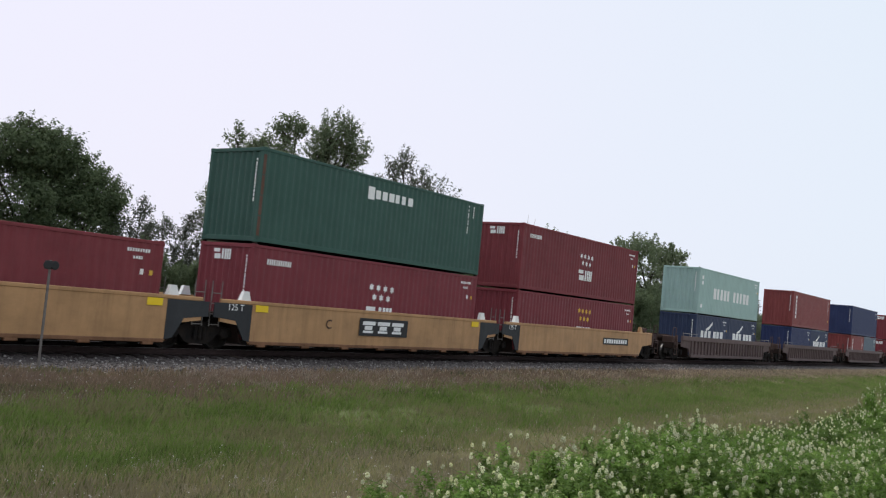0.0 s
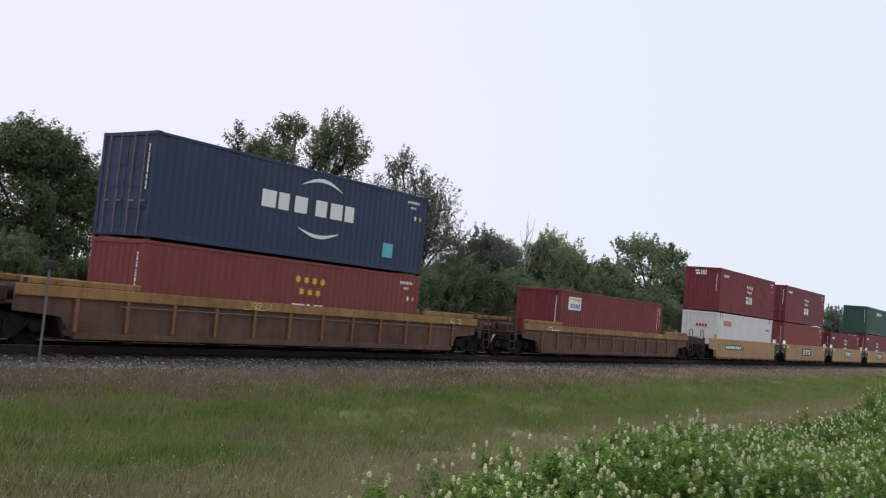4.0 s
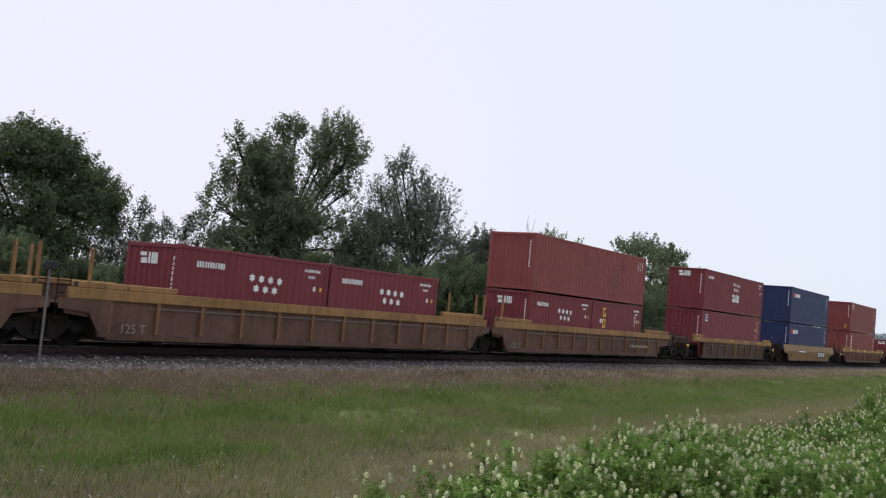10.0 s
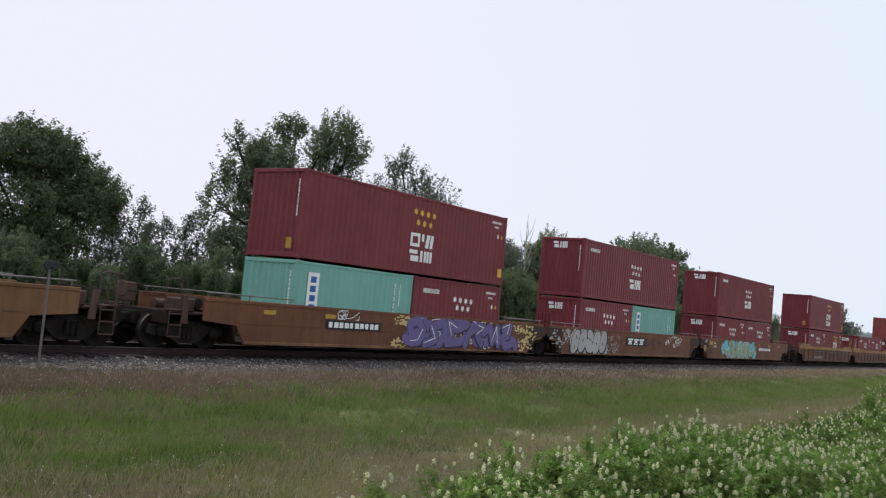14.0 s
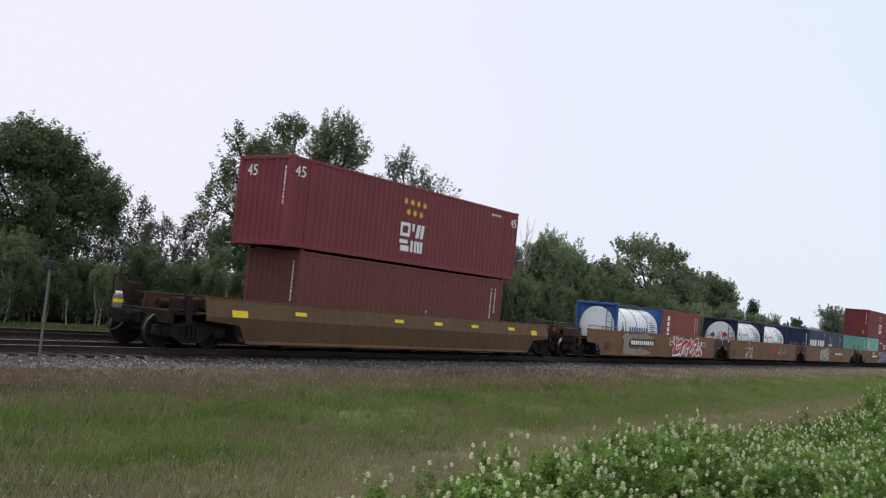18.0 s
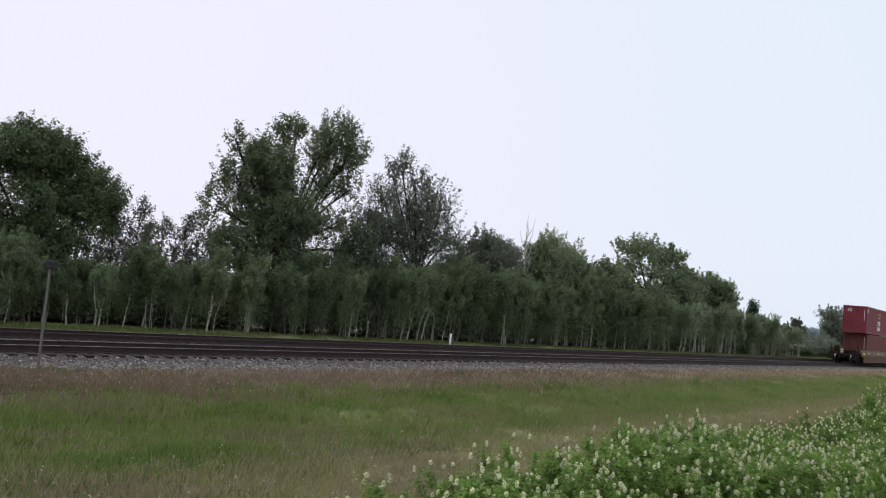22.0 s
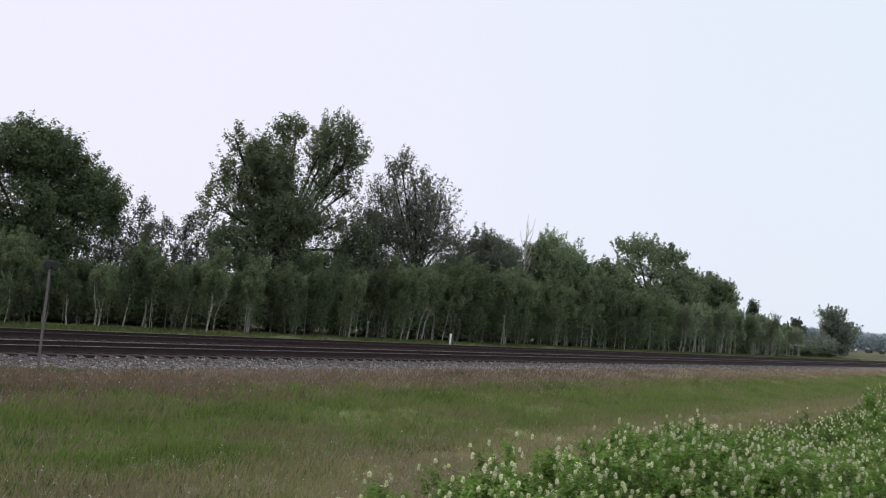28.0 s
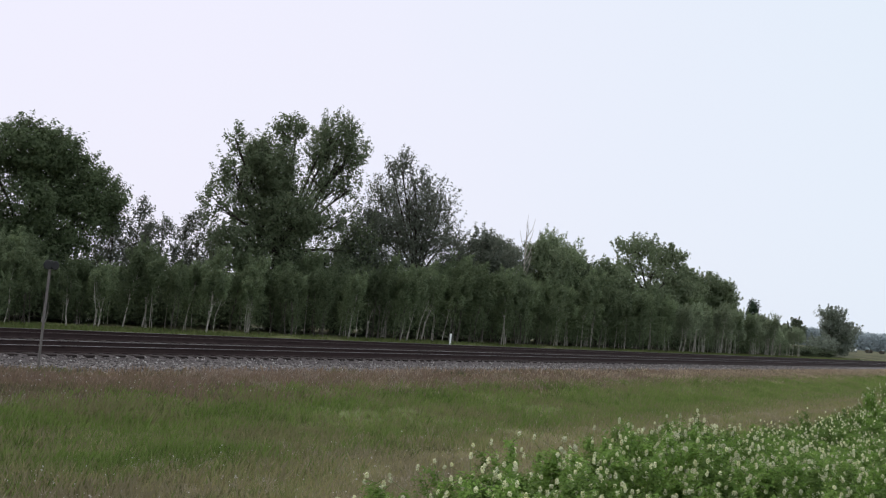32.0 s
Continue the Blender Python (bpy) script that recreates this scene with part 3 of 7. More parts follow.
def leaf_mesh(name, centers, size, material, rng, long=1.6, level=0.75, facing=None):
    """Bent leaves; level: how far they face the sky instead of any way; facing: the way each one looks, if known."""
    n = len(centers)
    up = rng.standard_normal((n, 3))
    up /= np.linalg.norm(up, axis=1, keepdims=True)
    up = up + np.array([0.0, -0.25, 1.0]) * level if facing is None else up * 0.55 + facing
    up /= np.linalg.norm(up, axis=1, keepdims=True) + 1e-9
    u = np.cross(up, rng.standard_normal((n, 3)))
    u /= np.linalg.norm(u, axis=1, keepdims=True) + 1e-9
    w = np.cross(up, u)
    s = (size * (0.6 + 0.8 * rng.random(n)))[:, None]
    bend = up * s * 0.18
    v = np.stack([centers - u * s * 0.5 * long, centers + w * s * 0.5 + bend, centers + u * s * 0.5 * long, centers - w * s * 0.5 + bend], 1)
    return triangles(name, v.reshape(-1, 3), np.arange(4 * n).reshape(n, 4), material)


def unit(v):
    return v / (np.linalg.norm(v, axis=-1, keepdims=True) + 1e-9)


def puffs(centers, radii, n, rng, tall=0.85, out=None):
    """n leaves spread over the skins of leaf clumps, and the way each leaf looks."""
    k = len(centers)
    share = radii ** 2 / np.sum(radii ** 2)
    pick = rng.choice(k, n, p=share)
    e = unit(rng.standard_normal((n, 3)))
    r = radii[pick][:, None] * (0.45 + 0.6 * rng.random((n, 1)) ** 0.6)
    pts = centers[pick] + e * r * np.array([1.0, 1.0, tall])
    look_way = e * 0.85 + np.array([0.0, 0.0, 0.35])
    if out is not None:
        look_way = look_way + 0.5 * out[pick]
    return pts, look_way


def crown_points(blobs, rng, clump=0.4, reach=1.0):
    """Leaves of blobs (x, y, z, rx, ry, rz, leaves, dense): the dense share in rounded clumps, the rest along upright shoots."""
    pts, hubs, twigs, ways = [], [], [], []
    for x, y, z, rx, ry, rz, n, dense in blobs:
        mid, rad = np.array([x, y, z]), np.array([rx, ry, rz])
        inner = int(n * dense)
        k = max(4, int(2.2 * rx * ry * rz / clump ** 1.6), inner // 260)
        d = unit(rng.standard_normal((k, 3)))
        c = d * (rng.random((k, 1)) ** 0.35) * rad * 0.88 + mid
        hubs.append(c)
        if inner:
            p, w = puffs(c, clump * (0.75 + 1.0 * rng.random(k)), inner, rng, 0.8, d)
            pts.append(p)
            ways.append(w)
        s = max(5, (n - inner) // 26)
        d = rng.standard_normal((s, 3))
        d[:, 2] += 0.25
        d /= np.linalg.norm(d, axis=1, keepdims=True)
        a = d * (0.45 + 0.5 * rng.random((s, 1))) * rad + mid
        go = d * 0.55 + np.array([0.1, 0, 0.95]) + 0.25 * rng.standard_normal((s, 3))
        go /= np.linalg.norm(go, axis=1, keepdims=True)
        long = reach * (0.45 + 0.65 * rng.random((s, 1))) * min(1.0, 0.45 + 0.4 * max(rx, rz))
        twigs += [(tuple(p), tuple(q)) for p, q in zip(a, a + go * long)]
        u = rng.random((s, 26, 1)) ** 0.8
        fuzz = rng.standard_normal((s, 26, 3)) * (0.13 - 0.07 * u)
        pts.append((a[:, None] + go[:, None] * long[:, None] * u + fuzz).reshape(-1, 3))
        ways.append((unit(fuzz) * 0.6 + d[:, None] * 0.4 + np.array([0.0, 0.0, 0.4])).reshape(-1, 3))
    return np.concatenate(pts), hubs, twigs, np.concatenate(ways)


def tree(label, x, y, trunk, blobs, leaf, material, seed, bark=None, trunk_r=0.2, clump=0.4, category="tree", bare=0, reach=1.0):
    """trunk: height at which it forks; blobs relative to the trunk's foot, z from the ground."""
    rng = np.random.default_rng(seed)
    z0 = ground_height(y) - 0.05
    ob = thing("tree", x, y, z0, label, category, "trees behind the tracks")
    wood = Shape()
    top = Vector((0.25 * rng.standard_normal(), 0.2 * rng.standard_normal(), trunk))
    wood.tube([(0, 0, 0), (top.x * 0.3, top.y * 0.4, trunk * 0.5), top], [trunk_r * 1.25, trunk_r, trunk_r * 0.8], 8)
    blobs = [(*q[:4], min(2.6, max(q[4], 0.8 * q[3])), q[5], int(q[6] * 3.2), q[7] if len(q) > 7 else 0.6) for q in blobs]
    pts, hubs, twigs, ways = crown_points(blobs, rng, clump, reach)
    limbs = Shape()
    for q, hub in zip(blobs, hubs):
        tip = Vector(q[:3])
        mid = top.lerp(tip, 0.5) + Vector((0, 0, 0.25))
        limbs.tube([top, mid, tip], [trunk_r * 0.42, trunk_r * 0.28, trunk_r * 0.14], 6)
        for h in hub[: 10 + bare]:
            limbs.tube([tip.lerp(mid, rng.random() * 0.8), (tip + Vector(h)) / 2 + Vector((0, 0, 0.15)), Vector(h)], [trunk_r * 0.13, trunk_r * 0.08, 0.012], 4)
    for p, q in twigs[::2]:
        limbs.tube([p, q], [0.014, 0.005], 3)
    tagged(part("branch_tangle", limbs, bark or BARK, ob, "thin spreading branches"), kind="stuff")
    part("trunk", wood, bark or BARK, ob, "grey tapering trunk")
    part("crown", leaf_mesh("crown", pts, leaf * 0.5, material, rng, facing=ways), material, ob, "loose leafy crown with gaps")
    return ob


def build_trees():
    tree("broad dark green tree beyond the tracks", 22.3, 38, 2.6, [(-0.7, 0, 7.1, 1.8, 1.7, 1.5, 4200, 0.75), (0.7, 0, 7.1, 1.1, 1.1, 1.2, 1500, 0.6), (-2.7, 0, 6.9, 1.5, 1.5, 1.3, 1300, 0.4), (1.5, 0, 6.1, 1.6, 1.6, 1.5, 3000, 0.65), (3.0, 0, 5.4, 1.1, 1.2, 1.4, 1500, 0.5), (0.0, 0, 4.4, 3.4, 2.4, 2.1, 7200, 0.8), (0.0, 0, 3.0, 3.3, 1.6, 1.5, 2800, 0.85), (-5.0, 0, 3.4, 2.6, 1.6, 1.6, 2200, 0.85),
         (-5.2, 0, 5.4, 2.4, 2.0, 2.3, 3000, 0.6), (3.8, 0, 5.0, 0.7, 0.8, 0.9, 360, 0.3)], 0.16, LEAF_BROAD, 11, trunk_r=0.24, clump=0.36, reach=0.75)
    skirt = [(-3.8, 0, 7.7, 1.0, 0.9, 1.3, 620, 0.3), (-4.9, 0, 6.3, 0.7, 0.7, 1.0, 330, 0.25), (-0.5, 0, 3.4, 3.6, 1.8, 1.4, 2600, 0.85), (3.6, 0, 3.6, 3.4, 1.6, 1.6, 2400, 0.8), (-0.5, 0, 6.2, 3.1, 2.2, 2.2, 6200, 0.75), (2.8, 0, 6.2, 1.6, 1.4, 1.3, 620, 0.4), (5.0, 0, 6.6, 0.8, 0.8, 1.4, 160, 0.1), (-3.0, 0, 4.3, 1.9, 1.8, 1.5, 1700, 0.6), (6.2, 0, 5.0, 1.6, 1.4, 1.8, 1700, 0.6)]
    tree("tall spreading cottonwood with a leaning limb", 36.0, 37, 4.2, [(-1.5, 0, 8.8, 1.8, 1.5, 1.7, 3800, 0.65), (-3.9, 0, 9.5, 0.3, 0.4, 0.9, 170, 0.1), (-0.6, 0, 10.9, 0.5, 0.5, 0.8, 320, 0.2), (0.3, 0, 11.1, 0.45, 0.5, 0.6, 260, 0.2), (3.4, 0, 11.4, 1.6, 1.3, 1.2, 1150, 0.35),
         (5.2, 0, 10.9, 1.1, 0.9, 0.8, 460, 0.3), (2.2, 0, 10.2, 0.9, 0.9, 1.0, 560, 0.4), (4.0, 0, 9.9, 1.7, 1.0, 0.8, 460, 0.15), (2.4, 0, 8.6, 1.0, 1.0, 1.1, 420, 0.3), (3.7, 0, 8.4, 1.2, 0.9, 0.9, 330, 0.1), (5.0, 0, 8.6, 0.8, 0.8, 1.0, 170, 0.1), 
         *skirt], 0.18, LEAF_MID, 12, trunk_r=0.26, clump=0.32, bare=14)
    base = [(-3.3, 0, 6.7, 1.5, 1.4, 1.4, 1500, 0.7), (0.2, 0, 6.3, 2.8, 1.6, 1.5, 2600, 0.55), (0.4, 0, 7.6, 2.2, 1.4, 1.0, 900, 0.25), (4.0, 0, 6.4, 1.2, 1.2, 1.3, 560, 0.3), (5.8, 0, 5.6, 1.2, 1.2, 1.4, 700, 0.5)]
    tree("bushy poplar with grey green upright shoots", 47.2, 37, 3.6, [(-1.3, 0, 10.6, 0.4, 0.45, 0.8, 240, 0.1), (-2.2, 0, 10.1, 0.35, 0.4, 0.6, 140, 0.1), (-0.5, 0, 8.6, 2.0, 1.6, 1.2, 560, 0.1), (1.8, 0, 8.9, 1.5, 1.3, 1.0, 400, 0.05), (0.2, 0, 9.9, 0.8, 0.7, 0.7, 180, 0.0), (-1.0, 0, 4.0, 4.2, 1.6, 1.7, 3600, 0.8), (4.6, 0, 4.2, 2.4, 1.5, 1.6, 2000, 0.8), (-4.5, 0, 4.5, 2.4, 1.5, 1.7, 2200, 0.8), (3.2, 0, 8.3, 1.0, 1.0, 1.0, 340, 0.1), (-3.1, 0, 8.5, 0.8, 0.9, 0.8, 320, 0.2),
         *base], 0.18, LEAF_GREY, 13, trunk_r=0.2, clump=0.3, bare=8, reach=1.7)
    for i, (x, y, top, w) in enumerate([(28.2, 39, 6.5, 0.8), (30.0, 39.5, 5.6, 0.8), (31.1, 39, 5.9, 0.6), (32.3, 39.5, 6.6, 0.9), (27.2, 40, 5.2, 0.9), (26.4, 38.5, 7.0, 0.55), (29.2, 40, 5.4, 0.8), (33.6, 40, 5.6, 0.9)]):
        tree("slender pale grey willow with wispy shoots", x, y, top * 0.35, [(0, 0, top * 0.68, w, w, top * 0.16, 230, 0.05), (0.1, 0, top * 0.85, w * 0.35, w * 0.4, top * 0.08, 120, 0.05), (-0.3, 0, top * 0.5, w * 1.1, w, top * 0.15, 260, 0.15), (0.1, 0, top * 0.36, w * 1.2, w, top * 0.12, 380, 0.4)], 0.15, LEAF_GREY, 20 + i, trunk_r=0.07, clump=0.26, bare=4)
    for i, (x, top, w, mat, sz) in enumerate([(55.3, 8.0, 1.7, LEAF_GREY, 0.19), (57.9, 7.6, 1.7, LEAF_GREY, 0.2), (60.6, 7.6, 1.8, LEAF_GREY, 0.18), (63.8, 8.2, 2.4, LEAF_MID, 0.22), (67.2, 9.0, 2.6, LEAF_MID, 0.22), (71.5, 8.0, 2.3, LEAF_DARK, 0.24), (76.2, 7.6, 2.4, LEAF_MID, 0.26), (94.0, 7.8, 3.0, LEAF_MID, 0.28), (98.3, 9.1, 2.8, LEAF_MID, 0.28), (103, 8.6, 2.8, LEAF_MID, 0.28), (107.5, 8.0, 2.0, LEAF_MID, 0.28)]):
        tree("rounded leafy tree in the wood's edge", x, 36.3 + 0.7 * (i % 3), top * 0.4, [(0, 0, top * 0.72, w, w, top * 0.24, 2400), (0.5, 0, top * 0.42, w * 1.2, w, top * 0.28, 2200), (-w * 0.5, 0, top * 0.9, w * 0.45, w * 0.4, top * 0.1, 380), (w * 0.5, 0, top * 0.85, w * 0.4, w * 0.4, top * 0.09, 300)], sz, mat, 40 + i, trunk_r=0.16, clump=0.38, bare=6)
    tree("tall two-lobed tree standing above the wood", 85.5, 36.5, 4.5, [(-4.0, 0, 9.4, 2.7, 2.0, 1.2, 800), (3.2, 0, 9.3, 2.9, 2.2, 1.3, 1000), (0, 0, 7.6, 3.0, 2.0, 1.2, 420), (-5.4, 0, 7.6, 1.8, 1.6, 1.1, 360), (4.8, 0, 7.2, 2.0, 1.8, 1.4, 520), (0, 0, 4.5, 5.5, 2.4, 2.2, 2600)], 0.28, LEAF_MID, 60, trunk_r=0.24, clump=0.42, bare=14)
    tree("small lone spruce at the wood's end", 118.2, 36.5, 2.6, [(0, 0, z, 0.3 + (6.6 - z) * 0.3, 0.3 + (6.6 - z) * 0.3, 0.35, 330) for z in (2.2, 3.0, 3.8, 4.5, 5.1, 5.7, 6.2)], 0.2, NEEDLE, 61, trunk_r=0.1, clump=0.2)
    tree("small dark tree at the thicket's end", 137.5, 36.5, 2.0, [(0, 0, 3.4, 2.2, 1.5, 1.2, 900), (0.6, 0, 4.6, 0.9, 0.8, 0.5, 200)], 0.3, LEAF_DARK, 62, trunk_r=0.1)
    tree("lone spreading tree far along the line", 160.0, 36.5, 3.2, [(-0.5, 0, 7.0, 3.2, 2.2, 1.1, 700), (1.5, 0, 5.4, 4.2, 2.4, 1.2, 900), (10, 0, 4.6, 4.2, 2.2, 1.0, 700), (6, 0, 3.4, 5.5, 2.4, 1.2, 900), (-6, 0, 2.0, 5, 2.2, 1.1, 700), (5, 0, 1.7, 7, 2.4, 1.2, 1200), (3, 0, 4.0, 4.5, 2.4, 1.6, 1300)], 0.36, LEAF_HAZED, 63, trunk_r=0.25, clump=0.55)
    # a bleached dead snag
    snag = thing("dead_tree", 60.3, 36, ground_height(36) - 0.05, "bare bleached dead tree among green ones", "tree", "trees behind the tracks")
    wood = Shape().tube([(0, 0, 0), (0.1, 0, 4), (0.0, 0, 9.0)], [0.1, 0.08, 0.02], 6)
    rng = random.Random(5)
    for i in range(12):
        z = 4.5 + i * 0.35
        a = rng.random() * 6.28
        wood.tube([(0.05, 0, z), (0.5 * math.cos(a), 0.4 * math.sin(a), z + 0.7), (0.8 * math.cos(a), 0.5 * math.sin(a), z + 1.5)], [0.03, 0.022, 0.01], 4)
    part("trunk", wood, PALE_BARK, snag)


def sapling(seed, height, leaf=None):
    rng = np.random.default_rng(seed)
    leaf = leaf or LEAF_YOUNG
    ob = thing("sapling", 0, 0, 0, "thin crooked sapling with dull green leaves", "tree", "saplings of the thicket")
    wood = Shape()
    tips = []
    for s in range(int(rng.integers(1, 4))):
        bx, by = rng.uniform(-0.35, 0.35), rng.uniform(-0.3, 0.3)
        lx, ly = rng.uniform(-0.35, 0.5), rng.uniform(-0.3, 0.3)
        kink = rng.uniform(-0.2, 0.2)
        path = [(bx, by, 0), (bx + lx * 0.3 + kink, by + ly * 0.3, height * 0.3), (bx + lx * 0.6 - kink * 0.4, by + ly * 0.6, height * 0.6), (bx + lx, by + ly, height * 0.9)]
        r = rng.uniform(0.7, 1.2)
        wood.tube(path, [0.034 * r, 0.03 * r, 0.022 * r, 0.009], 5)
        for q in range(9):
            t = rng.uniform(0.0, 1.0)
            c = Vector(path[1]).lerp(Vector(path[2]), min(1, 0.3 + t * 1.4)) if t < 0.5 else Vector(path[2]).lerp(Vector(path[3]), t * 2 - 1)
            e = c + Vector((rng.uniform(-0.5, 0.5), rng.uniform(-0.4, 0.4), rng.uniform(0.25, 0.7)))
            wood.tube([c, e], [0.012 * r, 0.005], 4)
            if t > 0.22:
                tips.append(e)
        tips.append(Vector(path[3]))
    part("trunk", wood, GREY_BARK if seed % 3 == 0 else PALE_BARK, ob, "thin crooked stems")
    hubs = np.array([tuple(e) for e in tips])
    hubs = np.concatenate([hubs, hubs + rng.standard_normal(hubs.shape) * np.array([0.3, 0.3, 0.22]) + np.array([0, 0, 0.12])])
    pts, ways = puffs(hubs, rng.uniform(0.12, 0.28, len(hubs)), 3400, rng, 1.9)
    # feathery leading shoots
    more, more_ways = [], []
    for e in hubs[::2]:
        for shoot in range(3):
            d = np.array([rng.normal() * 0.28, rng.normal() * 0.28, 1.0])
            fuzz = rng.standard_normal((34, 3)) * 0.05
            more.append(e + rng.standard_normal(3) * 0.14 + d * rng.random((34, 1)) * rng.uniform(0.35, 0.75) + fuzz)
            more_ways.append(unit(fuzz) + np.array([0, 0, 0.4]))
    low = 1500 if seed % 10 >= 5 else 420
    c = np.stack([rng.normal(0, 0.42, low), rng.normal(0, 0.35, low), height * (0.04 + 0.62 * rng.random(low) ** 0.5)], 1)
    pts, ways = np.concatenate([pts, *more, c]), np.concatenate([ways, *more_ways, rng.standard_normal((low, 3))])
    part("crown", leaf_mesh("crown", pts, 0.062, leaf, rng, 2.0, facing=ways), leaf, ob, "wispy leaves")
    return ob


def shrub(seed, w, h, n):
    rng = np.random.default_rng(seed)
    ob = thing("shrub", 0, 0, 0, "dense dark green thicket shrub", "shrub", "shrubs of the thicket")
    wood = Shape()
    for i in range(7):
        a = rng.random() * 6.28
        wood.tube([(0, 0, 0), (0.4 * math.cos(a), 0.3 * math.sin(a), h * 0.5), (w * 0.6 * math.cos(a), w * 0.4 * math.sin(a), h * 0.9)], [0.04, 0.025, 0.008], 4)
    part("stem", wood, BARK, ob)
    pts, _, _, ways = crown_points([(0, 0, h * 0.55, w, w * 0.7, h * 0.36, n, 0.7), (0, 0, h * 0.25, w, w * 0.7, h * 0.25, n // 2, 0.9)], rng, 0.32, 0.7)
    pts[:, 2] = np.abs(pts[:, 2])
    part("crown", leaf_mesh("crown", pts, 0.085, LEAF_DARK, rng, facing=ways), LEAF_DARK, ob)
    return ob


CANOPY = ([8, 18, 24, 32, 42, 55, 68, 83, 103, 124, 140], [3.0, 3.1, 3.1, 3.1, 4.2, 4.6, 5.0, 5.0, 4.4, 3.7, 3.3])


def build_thicket():
    rng = random.Random(9)
    kinds = [sapling(70 + i, 4.0) for i in range(10)]
    # saplings for the far end, their leaves paled to imitate haze
    pale = [sapling(80 + i, 4.0, LEAF_YOUNG_HAZED) for i in range(4)]
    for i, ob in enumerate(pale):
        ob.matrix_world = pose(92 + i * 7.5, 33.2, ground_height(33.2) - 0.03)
    # the first five are bare-stemmed, the others leafy to the foot
    bushes = [shrub(90 + i, 1.6, 3.6, 4600) for i in range(4)]
    x = 9.0
    placed = []
    while x < 127:
        for row in range(3):
            placed.append((x + rng.uniform(-0.6, 0.6), 33.3 + row * 1.15 + rng.uniform(-0.4, 0.4)))
        x += 1.05 + x * 0.011
    for i, (px, py) in enumerate(placed):
        top = float(np.interp(px, *CANOPY)) * (0.86 + 0.3 * noise.noise((px * 0.35, py * 0.3, 2.0)) + rng.uniform(-0.12, 0.12)) / 4.0
        tilt = rng.uniform(5, 15) if 41 < px < 53 and py < 33.9 else rng.uniform(-4, 6)
        m = Matrix.Translation((px, py, ground_height(py) - 0.03)) @ Matrix.Rotation(radians(tilt), 4, "Y") @ pose(0, 0, 0, 0, 0, rng.uniform(-35, 35) + 180 * rng.randrange(2)) @ Matrix.Diagonal((min(1.25, top) * 1.0, min(1.25, top), top, 1))
        if i < len(kinds):
            kinds[i].matrix_world = m
        else:
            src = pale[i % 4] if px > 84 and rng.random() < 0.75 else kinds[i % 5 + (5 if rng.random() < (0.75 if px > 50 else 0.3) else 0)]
            copy_thing(src, m @ Matrix.Diagonal([1 / q for q in src.scale] + [1]))
    x, i = 6.0, 0
    while x < 134:
        for row in range(2):
            py = 36.6 + row * 1.7 + rng.uniform(-0.4, 0.4)
            k = float(np.interp(x, *CANOPY)) * rng.uniform(0.85, 1.12) / 3.6 * (0.78 if 25 < x < 33.5 else 1.0)
            m = pose(x + rng.uniform(-0.5, 0.5), py, ground_height(py) - 0.03, 0, 0, rng.uniform(0, 360)) @ Matrix.Diagonal((1.15, 1.15, k, 1))
            if i < len(bushes):
                bushes[i].matrix_world = m
            else:
                copy_thing(bushes[i % len(bushes)], m @ Matrix.Diagonal([1 / s for s in bushes[i % len(bushes)].scale] + [1]))
            i += 1
        x += 1.5 + x * 0.006
    for x in (136, 140, 143, 147, 151, 154):
        py = 36.2 + rng.uniform(-0.6, 0.6)
        copy_thing(bushes[0], pose(x, py, ground_height(py) - 0.03, 0, 0, rng.uniform(0, 360)) @ Matrix.Diagonal((1.3, 1.3, rng.uniform(0.3, 0.5), 1)) @ Matrix.Diagonal([1 / q for q in bushes[0].scale] + [1]))


